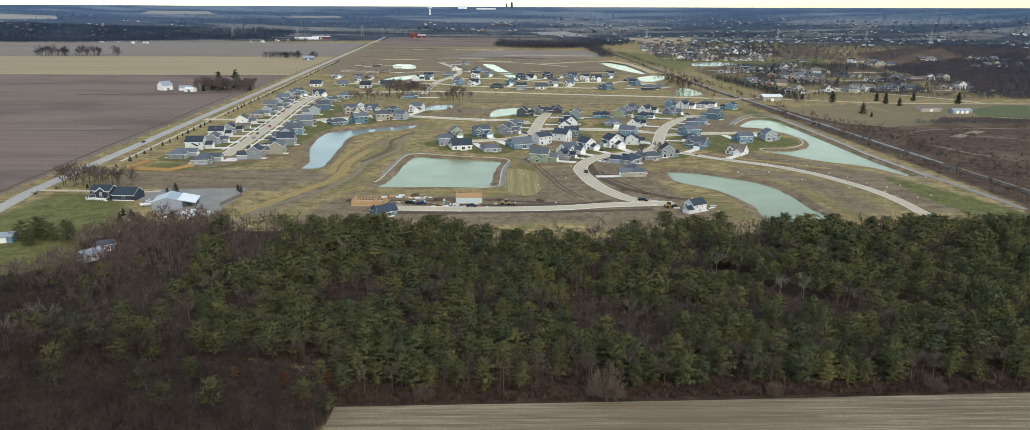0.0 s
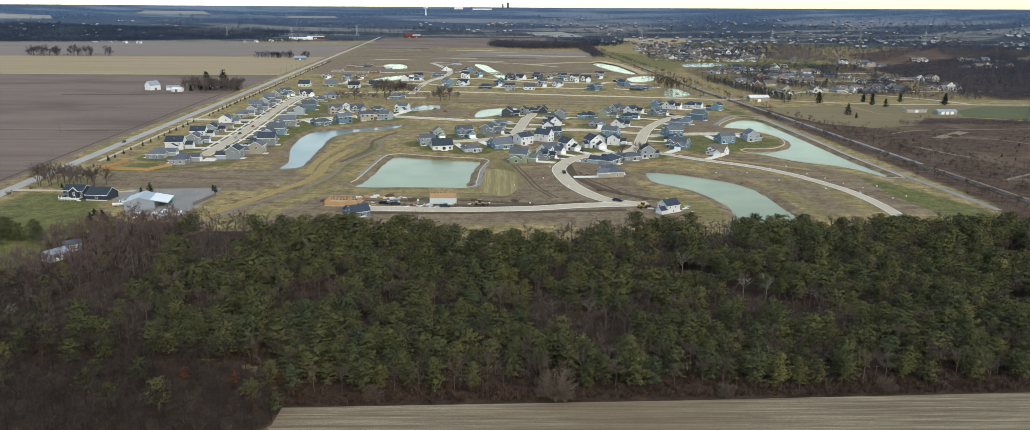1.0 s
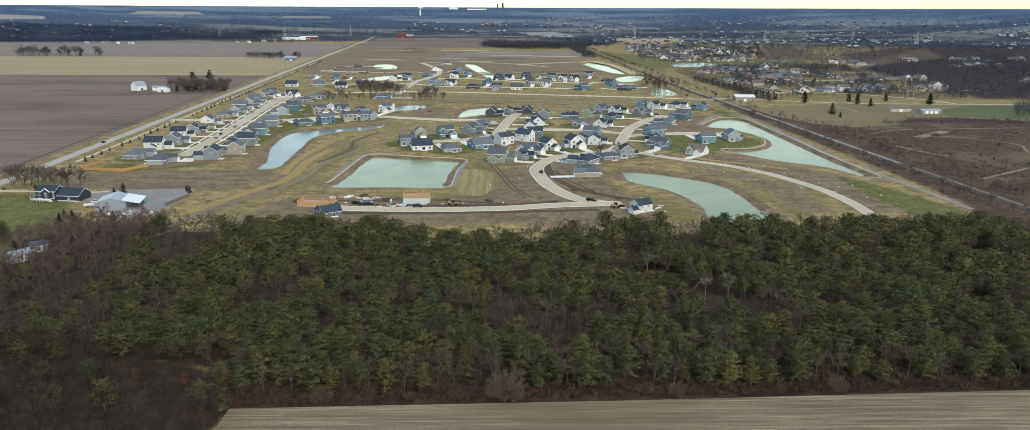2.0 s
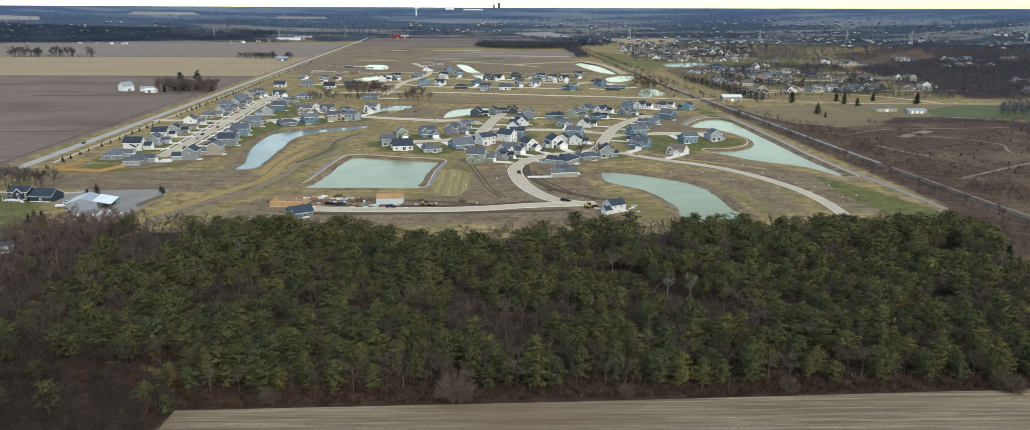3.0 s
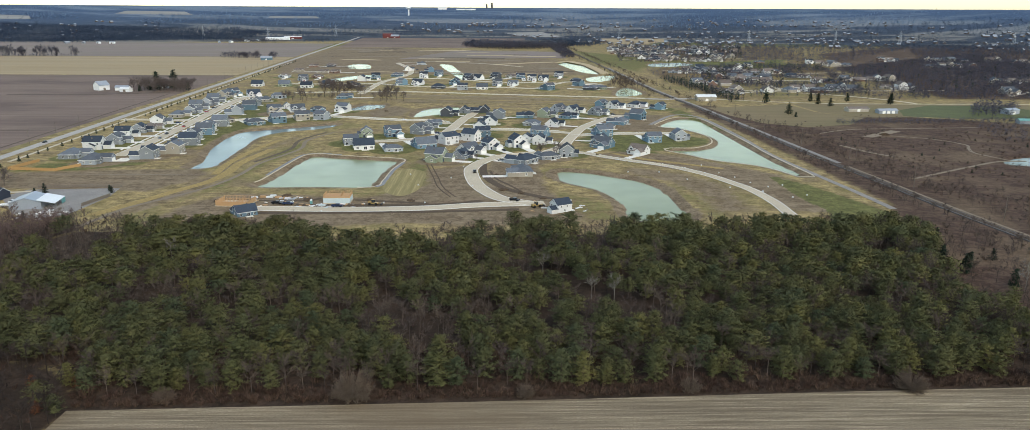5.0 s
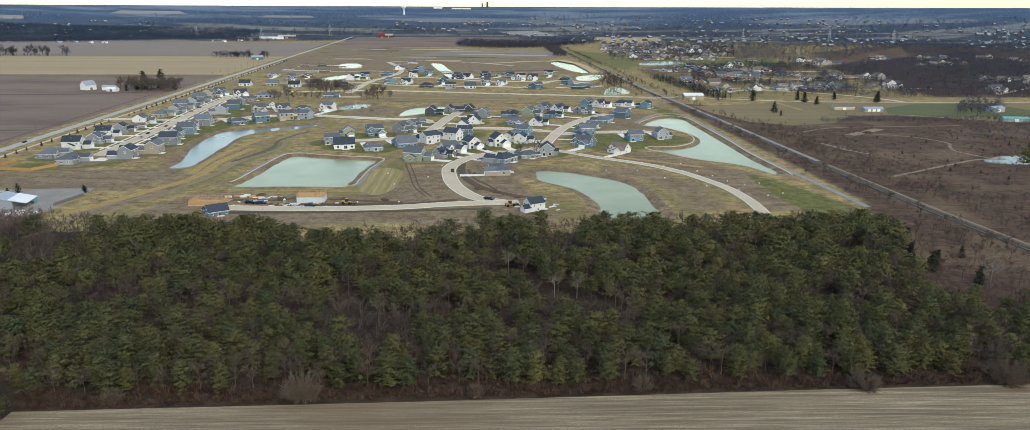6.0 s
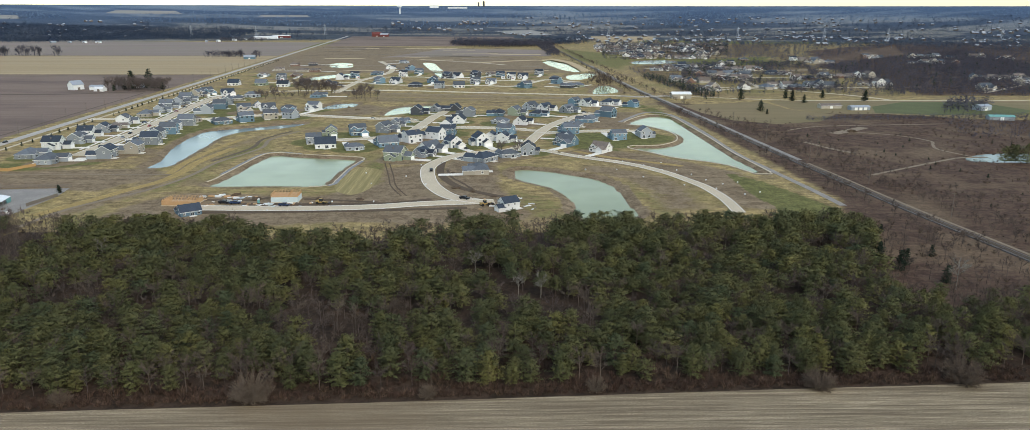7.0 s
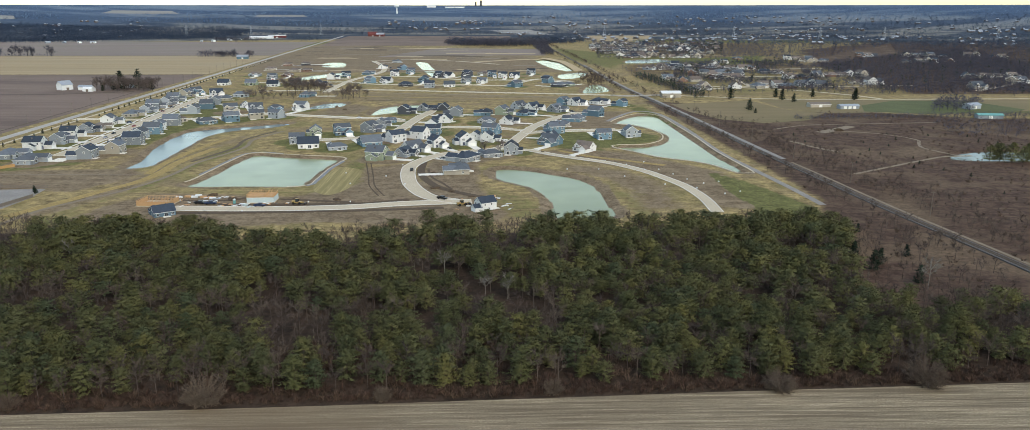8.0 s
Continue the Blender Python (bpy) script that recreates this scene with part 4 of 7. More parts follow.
def roof_hip(bm, x0, x1, y0, y1, h, pitch, over=0.5, thick=0.25):
    x0, x1, y0, y1 = x0 - over, x1 + over, y0 - over, y1 + over
    half = min(x1 - x0, y1 - y0) / 2
    top = h + half * pitch
    if x1 - x0 > y1 - y0:
        r = ((x0 + half, (y0 + y1) / 2), (x1 - half, (y0 + y1) / 2))
    else:
        r = (((x0 + x1) / 2, y0 + half), ((x0 + x1) / 2, y1 - half))
    b = [bm.verts.new((*q, h - 0.05)) for q in ((x0, y0), (x1, y0), (x1, y1), (x0, y1))]
    t = [bm.verts.new((*q, h - 0.05 + thick)) for q in ((x0, y0), (x1, y0), (x1, y1), (x0, y1))]
    a, c = (bm.verts.new((*q, top + 0.2)) for q in r)
    bm.faces.new(b[::-1])
    for i in range(4):
        bm.faces.new((b[i], b[(i + 1) % 4], t[(i + 1) % 4], t[i])).material_index = 1
    if x1 - x0 > y1 - y0:
        for f in ((t[0], t[1], c, a), (t[1], t[2], c), (t[2], t[3], a, c), (t[3], t[0], a)):
            bm.faces.new(f)
    else:
        for f in ((t[0], t[1], a), (t[1], t[2], c, a), (t[2], t[3], c), (t[3], t[0], a, c)):
            bm.faces.new(f)


def walls_of(bm, x0, x1, y0, y1, h, pitch, axis):
    """Outer walls with their gable ends."""
    if axis == "h":
        add_box(bm, x0, x1, y0, y1, -0.3, h)
        return
    u0, u1, e0, e1 = (x0, x1, y0, y1) if axis == "y" else (y0, y1, x0, x1)
    section = [(u0, -0.3), (u1, -0.3), (u1, h), ((u0 + u1) / 2, h + (u1 - u0) / 2 * pitch), (u0, h)]
    a, b = ([bm.verts.new((u, e, z) if axis == "y" else (e, u, z)) for u, z in section] for e in (e0, e1))
    bm.faces.new(a)
    bm.faces.new(b[::-1])
    for i in range(5):
        j = (i + 1) % 5
        bm.faces.new((a[i], a[j], b[j], b[i]))


# kind: blocks (x0, x1, y0, y1, height, pitch, axis), garage (x, y, width), door (x, y), windows (x, y, z, facing, width, height); the front looks to -y
KINDS = {
    "A": dict(blocks=[(-6, 6, 0, 9, 5.6, 0.62, "x"), (0.6, 6.6, -6, 0.3, 2.9, 0.7, "y"), (-5.8, -1.4, -1.2, 0.4, 5.6, 0.75, "y"), (-6.4, 0.6, -2.2, 0.2, 2.6, 0.3, "x")],
              garage=[(3.6, -6, 4.9)], door=(-0.6, -2.2),
              windows=[(-3.6, -1.2, 4.3, "s", 1.8, 1.4), (-3.6, -2.2, 1.5, "s", 1.8, 1.4), (3.6, 0, 4.9, "s", 1.3, 1.0), (-4, 9, 4.3, "n", 1.2, 1.4), (0, 9, 4.3, "n", 1.2, 1.4), (4, 9, 4.3, "n", 1.2, 1.4),
                       (-4, 9, 1.5, "n", 1.8, 1.5), (3.4, 9, 1.2, "n", 2.0, 2.1), (-6, 3, 4.3, "w", 1.0, 1.3), (-6, 6, 1.5, "w", 1.0, 1.3), (6, 5, 4.3, "e", 1.0, 1.3)], rear=(3.4, 9)),
    "B": dict(blocks=[(-8, 8, 0, 10, 2.9, 0.55, "h"), (1.6, 8.2, -5.5, 1.5, 2.9, 0.62, "y"), (-6.2, -1.2, -1.6, 1, 2.9, 0.7, "y")],
              garage=[(4.9, -5.5, 4.9)], door=(0.4, 0),
              windows=[(-3.7, -1.6, 1.6, "s", 2.2, 1.5), (-5.5, 10, 1.5, "n", 1.6, 1.4), (-1.5, 10, 1.2, "n", 2.2, 2.1), (4.5, 10, 1.5, "n", 1.6, 1.4), (-8, 3, 1.5, "w", 1.0, 1.3), (-8, 7, 1.5, "w", 1.0, 1.3), (8, 6, 1.5, "e", 1.0, 1.3)], rear=(-1.5, 10)),
    "C": dict(blocks=[(-5, 5, 0, 12, 5.5, 0.7, "y"), (-1.0, 5.3, -5, 0.4, 2.9, 0.66, "y"), (-8, -5, 3, 10, 2.9, 0.5, "x")],
              garage=[(2.1, -5, 4.9)], door=(-2.6, 0),
              windows=[(-2.8, 0, 4.2, "s", 1.6, 1.4), (2.2, 0, 4.9, "s", 1.4, 1.0), (0, 0, 7.0, "s", 0.9, 0.9), (-3, 12, 4.2, "n", 1.2, 1.4), (2.4, 12, 4.2, "n", 1.2, 1.4), (-2, 12, 1.5, "n", 1.8, 1.5), (2.2, 12, 1.2, "n", 2.0, 2.1),
                       (5, 3, 4.2, "e", 1.0, 1.3), (5, 8, 4.2, "e", 1.0, 1.3), (5, 6, 1.5, "e", 1.0, 1.3), (-5, 2, 4.2, "w", 1.0, 1.3), (-8, 6, 1.5, "w", 1.4, 1.3)], rear=(2.2, 12)),
    "D": dict(blocks=[(-7, 7, 0, 10, 3.2, 0.85, "x"), (1.2, 7.4, -5.4, 0.5, 2.9, 0.75, "y"), (-5.6, -1.4, -1.4, 4.5, 4.6, 0.8, "y"), (-6.6, 1.0, -2.4, 0.2, 2.6, 0.25, "x")],
              garage=[(4.3, -5.4, 4.9)], door=(0.2, -2.4),
              windows=[(-3.5, -1.4, 4.0, "s", 1.6, 1.3), (-4.4, -2.4, 1.5, "s", 1.6, 1.4), (-5, 10, 1.5, "n", 1.6, 1.4), (-0.8, 10, 1.2, "n", 2.2, 2.1), (4.5, 10, 1.5, "n", 1.4, 1.4), (-7, 5, 1.5, "w", 1.2, 1.3), (-7, 5, 4.4, "w", 1.2, 1.3), (7, 5, 4.4, "e", 1.2, 1.3), (7, 4, 1.5, "e", 1.0, 1.3)], rear=(-0.8, 10)),
}
_kit = {}


def kit(key, build):
    """Mesh data that several houses share."""
    if key not in _kit:
        bm = bmesh.new()
        build(bm)
        me = bpy.data.meshes.new(key[-1])
        bm.to_mesh(me)
        bm.free()
        _kit[key] = me
    return _kit[key]


FACING = {"s": 0, "e": 90, "n": 180, "w": -90}


def window_on(parent, x, y, z, facing, w, h, deep=True):
    def frame_mesh(bm):
        if not deep:
            add_box(bm, -w / 2, w / 2, -0.06, 0.03, -h / 2, h / 2)
            return
        for a in ((-w / 2 - 0.12, w / 2 + 0.12, -0.09, 0.05, h / 2, h / 2 + 0.12), (-w / 2 - 0.12, w / 2 + 0.12, -0.12, 0.05, -h / 2 - 0.12, -h / 2),
                  (-w / 2 - 0.12, -w / 2, -0.09, 0.05, -h / 2, h / 2), (w / 2, w / 2 + 0.12, -0.09, 0.05, -h / 2, h / 2), (-0.04, 0.04, -0.07, 0.05, -h / 2, h / 2)):
            add_box(bm, *a)
    f = placed("window", kit((w, h, deep, "window"), frame_mesh), TRIM if deep else GLASS, parent, m=pose(x, y, z, 0, 0, FACING[facing]))
    if deep:
        placed("pane", kit((w, h, "pane"), lambda bm: add_box(bm, -w / 2, w / 2, -0.03, 0.02, -h / 2, h / 2)), GLASS, f)


def house(x, y, turn, kind, siding, roof, label, group, size=1.0, detail=True, name="house"):
    k = KINDS[kind]
    h = new(name)
    h.matrix_basis = pose(x, y, 0, 0, 0, turn) @ pose(0, -1.5, 0) @ Matrix.Scale(size * 0.92, 4)
    tagged(h, label, "house", group)

    def door_mesh(bm):
        section = [(0.1, 0)] + [q for z in (0, 0.55, 1.1, 1.65) for q in ((-0.05, z), (-0.09, z + 0.06), (-0.09, z + 0.49))] + [(-0.05, 2.2), (0.1, 2.2)]
        a, b = ([bm.verts.new((e, u, z)) for u, z in section] for e in (-2.45, 2.45))
        for i in range(len(section)):
            j = (i + 1) % len(section)
            bm.faces.new((a[i], a[j], b[j], b[i]))
        bm.faces.new(a)
        bm.faces.new(b[::-1])

    def roof_of(bm, b):
        if b[6] == "h":
            roof_hip(bm, *b[:6])
        else:
            roof_gable(bm, *b)

    if not detail:
        placed("wall", kit((kind, "all", "wall"), lambda bm: [walls_of(bm, *b) for b in k["blocks"]]), SIDING[siding], h)
        placed("roof", kit((kind, "all", "roof"), lambda bm: [roof_of(bm, b) for b in k["blocks"]]), ROOF[roof], h)
    for i, b in enumerate(k["blocks"] if detail else ()):
        placed("wing_wall" if i else "wall", kit((kind, i, "wall"), lambda bm: walls_of(bm, *b)), SIDING[siding], h)
        placed("wing_roof" if i else "roof", kit((kind, i, "roof"), lambda bm: roof_of(bm, b)), ROOF[roof], h)
    for gx, gy, gw in k["garage"]:
        placed("garage_door", kit(("garage_door",), door_mesh), TRIM, h, m=pose(gx, gy, 0.05))
    if detail:
        dx, dy = k["door"]
        placed("front_door", kit(("front_door",), lambda bm: (add_box(bm, -0.5, 0.5, -0.06, 0.08, 0.2, 2.25), add_box(bm, -0.7, -0.55, -0.1, 0.08, 0.1, 2.4), add_box(bm, 0.55, 0.7, -0.1, 0.08, 0.1, 2.4))), PAINT[4], h, m=pose(dx, dy, 0))
        rx, ry = k["rear"]
        placed("patio", kit(("patio",), lambda bm: add_box(bm, -2.4, 2.4, 0, 3.2, -0.1, 0.16)), WHITE_CONCRETE, h, m=pose(rx, ry, 0))
        placed("chimney", kit(("chimney",), lambda bm: (add_box(bm, -0.35, 0.35, -0.35, 0.35, 0, 1.5), add_box(bm, -0.42, 0.42, -0.42, 0.42, 1.5, 1.62))), ROOF[2], h, m=pose(-2.5, 6.2, 6.6 if kind in "AC" else 4.2))
    for w in k["windows"][: 99 if y < 700 else 7] if detail else k["windows"][:2]:
        window_on(h, *w, deep=detail and y < 700)
    return h


def nearest_street(x, y):
    """The nearest point of any street and the turn of a house that faces it."""
    best = None
    for k, line in LINES.items():
        d = np.hypot(line[:, 0] - x, line[:, 1] - y)
        i = int(d.argmin())
        if best is None or d[i] < best[0]:
            t = line[min(i + 1, len(line) - 1)] - line[max(i - 1, 0)]
            n = np.array((-t[1], t[0])) / np.hypot(*t)
            if n @ (np.array((x, y)) - line[i]) > 0:
                n = -n
            best = (d[i], n, STREETS[k][1])
    d, n, w = best
    return d, math.degrees(math.atan2(n[1], n[0])) + 90, w


COLOUR = ["grey", "slate-blue", "white", "tan", "sage-green", "charcoal", "navy", "brick"]
SHAPE = {"A": "two-storey house with a front garage wing", "B": "single-storey house with a hipped roof", "C": "two-storey house with a front gable", "D": "house with a steep roof and porch"}
TOPPING = ["grey shingles", "dark slate shingles", "brown-grey shingles"]
DRIVES = []
for block in HOUSES:
    for hx, hy, kind, side, roof, size in block:
        d, turn, w = nearest_street(hx, hy)
        h = house(hx, hy, turn, kind, side, roof, f"{COLOUR[side]} {SHAPE[kind]}, {TOPPING[roof]}", "houses of the new estate", size)
        gx, gy, gw = KINDS[kind]["garage"][0]
        far = max(d - w / 2 - 0.3, 9.0)
        bm = bmesh.new()
        add_box(bm, gx - 2.7, gx + 2.7, min(-min(far, 34) / size + 1.5, gy - 3), gy - 0.05, -0.2, 0.13)
        drive = part("driveway", bm, WHITE_CONCRETE)
        drive.matrix_basis = h.matrix_basis
        tagged(drive, "pale new concrete driveway in front of a garage", "driveway", "driveways of the new estate", "structure")
        DRIVES.append(h.matrix_basis @ pose(gx, gy - 4.5, 0.14))


# ---------------------------------------------------------------- vehicles
def car(m, paint, label, kind="car"):
    c = new(kind)
    c.matrix_basis = m
    tagged(c, label, "car", "parked cars")

    def body(bm):
        prof = [(-2.25, 0.35), (-2.3, 0.75), (-2.1, 0.92), (-1.0, 1.0), (1.75, 1.02), (2.25, 0.95), (2.3, 0.6), (2.25, 0.35)]
        sides = [[bm.verts.new((s * (0.9 if z < 0.9 else 0.84), y, z)) for y, z in prof] for s in (-1, 1)]
        bm.faces.new(sides[0])
        bm.faces.new(sides[1][::-1])
        for i in range(len(prof)):
            j = (i + 1) % len(prof)
            bm.faces.new((sides[0][i], sides[0][j], sides[1][j], sides[1][i]))

    def cabin(bm):
        prof = [(-1.05, 0.98), (-0.35, 1.5), (1.1, 1.52), (1.75, 1.0)]
        sides = [[bm.verts.new((s * (0.82 if z < 1.2 else 0.66), y, z)) for y, z in prof] for s in (-1, 1)]
        bm.faces.new(sides[0])
        bm.faces.new(sides[1][::-1])
        for i in range(4):
            j = (i + 1) % 4
            bm.faces.new((sides[0][i], sides[0][j], sides[1][j], sides[1][i]))

    placed("body", kit(("car", "body"), body), paint, c)
    placed("cabin", kit(("car", "cabin"), cabin), GLASS, c)
    placed("roof_panel", kit(("car", "roof_panel"), lambda bm: add_box(bm, -0.64, 0.64, -0.3, 1.08, 1.5, 1.56)), paint, c)
    for x in (-0.82, 0.82):
        for y in (-1.4, 1.4):
            placed("wheel", kit(("car", "wheel"), lambda bm: add_cylinder(bm, (-0.11, 0, 0), 0.34, 0.22, 10, "x")), RUBBER, c, m=pose(x, y, 0.34))
    return c


def pickup(m, paint, label):
    c = new("pickup_truck")
    c.matrix_basis = m
    tagged(c, label, "truck", "parked trucks")

    def bed(bm):
        add_box(bm, -0.98, 0.98, -2.9, 2.9, 0.5, 0.75)
        add_box(bm, -0.98, 0.98, -2.9, -1.2, 0.75, 1.15)
        for x in (-0.98, 0.88):
            add_box(bm, x, x + 0.1, 0.75, 2.9, 0.75, 1.25)
        add_box(bm, -0.88, 0.88, 2.8, 2.9, 0.75, 1.25)

    placed("body", kit(("pickup", "body"), bed), paint, c)
    placed("cab", kit(("pickup", "cab"), lambda bm: add_box(bm, -0.92, 0.92, -1.2, 0.75, 0.75, 1.85)), paint, c)
    placed("windscreen", kit(("pickup", "glass"), lambda bm: add_box(bm, -0.94, 0.94, -1.23, 0.6, 1.2, 1.75)), GLASS, c)
    for x in (-0.85, 0.85):
        for y in (-1.9, 1.8):
            placed("wheel", kit(("pickup", "wheel"), lambda bm: add_cylinder(bm, (-0.13, 0, 0), 0.42, 0.26, 10, "x")), RUBBER, c, m=pose(x, y, 0.42))
    return c


rnd = random.Random(11)
for i, m in enumerate(DRIVES):
    if rnd.random() < 0.3:
        k = rnd.randrange(5)
        car(m @ pose(rnd.uniform(-1.2, 1.2), 0, 0), PAINT[k], ("black", "white", "silver", "red", "dark blue")[k] + " car parked on a concrete driveway")
car(pose(-281, 586, 0.16, 0, 0, 4), PAINT[0], "dark car on the county road")
pickup(pose(52, 476, 0.15, 0, 0, 5), PAINT[0], "dark pickup truck on the curved concrete street")
pickup(pose(-50, 395, 0.05, 0, 0, 80), PAINT[0], "black pickup truck on the building site")
pickup(pose(-44, 394, 0.05, 0, 0, 95), PAINT[4], "dark blue pickup truck on the building site")
pickup(pose(-17, 388.5, 0.15, 0, 0, 88), PAINT[4], "dark pickup truck parked at the unfinished house")
pickup(pose(76, 402, 0.12, 0, 0, 60), PAINT[0], "dark pickup truck on the site street")
car(pose(-22, 714, 0.16, 0, 0, 90), PAINT[1], "white van on the cross street")
car(pose(-206, 628, 0.16, 0, 0, 3), PAINT[0], "black car at the kerb of the row street")
car(pose(-208, 668, 0.16, 0, 0, 3), PAINT[3], "red car on the row street")
car(pose(-202, 606, 0.16, 0, 0, 3), PAINT[2], "silver car at the kerb of the row street")
car(pose(-190, 398, 0.05, 0, 0, 100), PAINT[1], "white car beside the farmhouse garage")

# ---------------------------------------------------------------- trees
def cone_tube(v, f, a, b, ra, rb, n=3):
    """A tapered tube from a to b, added to the lists."""
    a, b = np.array(a, float), np.array(b, float)
    d = (b - a) / (np.linalg.norm(b - a) + 1e-9)
    u = np.cross(d, (0.3, 0.2, 0.93) if abs(d[2]) < 0.9 else (1, 0, 0))
    u /= np.linalg.norm(u)
    w = np.cross(d, u)
    k = len(v)
    for c, r in ((a, ra), (b, rb)):
        for i in range(n):
            t = 2 * math.pi * i / n
            v.append(c + r * (math.cos(t) * u + math.sin(t) * w))
    for i in range(n):
        j = (i + 1) % n
        f.append((k + i, k + j, k + n + j))
        f.append((k + i, k + n + j, k + n + i))


def pine_shape(seed, whorls=12, width=3.4, height=11.0, low=0.2, full=3, tip=0.75, round_top=0.0, shreds=4, slim=0.3):
    """Trunk and crown of a pine as two (verts, faces) pairs; the crown is sprays of needle clumps on whorled branches."""
    r = np.random.RandomState(seed)
    tv, tf, cv, cf, cn = [], [], [], [], []
    lean = r.normal(0, 0.02, 2)
    cone_tube(tv, tf, (0, 0, -0.3), (lean[0] * height, lean[1] * height, height * 0.95), 0.19, 0.04, 5)
    for k in range(whorls):
        f = k / (whorls - 1)
        z = height * (low + (0.97 - low) * f)
        dome = (1 - f) ** round_top if round_top else (1 - f ** 2.3) ** 0.7
        reach = width * dome * (0.7 + 0.3 * min(1, f / 0.2)) + 0.3
        n = r.randint(5, 8) if f < 0.8 else 4
        a0 = r.uniform(0, 6.3)
        for i in range(n):
            a = a0 + 2 * math.pi * i / n + r.normal(0, 0.2)
            l = reach * r.uniform(0.55, 1.2)
            zz = z + r.normal(0, 0.25)
            d = np.array((math.cos(a), math.sin(a), 0))
            up = 0.05 + (0.0 if round_top else 0.4 * f)
            if f < 0.55:
                cone_tube(tv, tf, (lean[0] * zz, lean[1] * zz, zz), (*(d[:2] * l * 0.8 + lean * zz), zz + l * up), 0.045, 0.015, 3)
            for g in np.linspace(0.4, 1.0, full):
                c = d * l * g + (0, 0, zz + l * g * up)
                c[:2] += lean * zz
                s = tip * (1.1 - 0.3 * g) * (0.75 + 0.25 * min(1, l / 2))
                for q in range(shreds):
                    o = c + r.normal(0, 0.40, 3) * (1, 1, 0.42)
                    e1 = d * r.uniform(0.2, 1.0) + r.normal(0, 0.6, 3) * (1, 1, 0.6) + (0, 0, 0.25)
                    e1 /= np.linalg.norm(e1)
                    e2 = np.cross(e1, r.normal(0, 1, 3))
                    e2 *= slim / (np.linalg.norm(e2) + 1e-9)
                    m = len(cv)
                    tri = [o - s * 0.5 * e1 - s * e2, o - s * 0.35 * e1 + s * e2, o + s * 0.65 * e1]
                    out = d * (0.6 - 0.3 * f) + (0, 0, 0.42 + 0.5 * f) + (o - c) * 0.55 + r.normal(0, 0.08, 3)
                    out /= np.linalg.norm(out)
                    if np.cross(tri[1] - tri[0], tri[2] - tri[0]) @ out < 0:
                        tri[0], tri[1] = tri[1], tri[0]
                    cv += tri
                    cn += [out] * 3
                    cf.append((m, m + 1, m + 2))
    return (np.array(tv), np.array(tf)), (np.array(cv), np.array(cf), np.array(cn))


def bare_shape(seed, height=10.5, limbs=7, branches=5, twigs=10, spread=0.42, trunk=0.15, twig_w=0.042, low=0.3):
    """A leafless tree: trunk, limbs, branches and many thin twigs, as (wood, twigs)."""
    r = np.random.RandomState(seed)
    v, f, tv, tf = [], [], [], []
    top = height * 0.72
    cone_tube(v, f, (0, 0, -0.3), (0.1, 0.05, top), trunk, trunk * 0.35, 5)
    for i in range(limbs):
        h = height * r.uniform(low, 0.7)
        a = i * 2.4 + r.normal(0, 0.4)
        l = height * spread * r.uniform(0.7, 1.15) * (1.15 - 0.5 * h / height)
        p = np.array((0, 0, h))
        d = np.array((math.cos(a), math.sin(a), r.uniform(0.7, 1.5)))
        d /= np.linalg.norm(d)
        e = p + d * l
        cone_tube(v, f, p, e, trunk * 0.4, 0.035, 3)
        for j in range(branches):
            s = p + d * l * r.uniform(0.3, 1.0)
            b = d + r.normal(0, 0.55, 3) + (0, 0, 0.2)
            b /= np.linalg.norm(b)
            bl = l * r.uniform(0.35, 0.65)
            w = np.cross(b, r.normal(0, 1, 3))
            w *= 0.035 / (np.linalg.norm(w) + 1e-9)
            m = len(v)
            v += [s - w, s + w, s + b * bl + w * 0.4, s + b * bl - w * 0.4]
            f += [(m, m + 1, m + 2), (m, m + 2, m + 3)]
            for k in range(twigs):
                q = s + b * bl * r.uniform(0.2, 1.05)
                t = b + r.normal(0, 0.6, 3) + (0, 0, 0.25)
                t /= np.linalg.norm(t)
                w = np.cross(t, r.normal(0, 1, 3))
                w *= twig_w / (np.linalg.norm(w) + 1e-9)
                m = len(tv)
                tv += [q - w, q + w, q + t * r.uniform(0.6, 1.5)]
                tf.append((m, m + 1, m + 2))
    return (np.array(v), np.array(f)), (np.array(tv), np.array(tf))


def bush_shape(seed, height=2.2, stems=60, width=1.6, w=0.07):
    """A leafless shrub of many thin arching stems."""
    r = np.random.RandomState(seed)
    v, f = [], []
    for i in range(stems):
        a = r.uniform(0, 6.3)
        b = np.array((math.cos(a), math.sin(a), 0)) * r.uniform(0, 0.45) * width
        lean = np.array((math.cos(a), math.sin(a), 0)) * r.uniform(0, 1) * width
        mid = b + lean * 0.4 + (0, 0, height * r.uniform(0.4, 0.6))
        end = b + lean * r.uniform(0.8, 1.2) + (0, 0, height * r.uniform(0.55, 1.0))
        s = np.cross(end - b, r.normal(0, 1, 3))
        s *= w / (np.linalg.norm(s) + 1e-9)
        m = len(v)
        v += [b - s, b + s, mid + s * 0.8, mid - s * 0.8, end]
        f += [(m, m + 1, m + 2), (m, m + 2, m + 3), (m + 3, m + 2, m + 4)]
    return np.array(v), np.array(f)


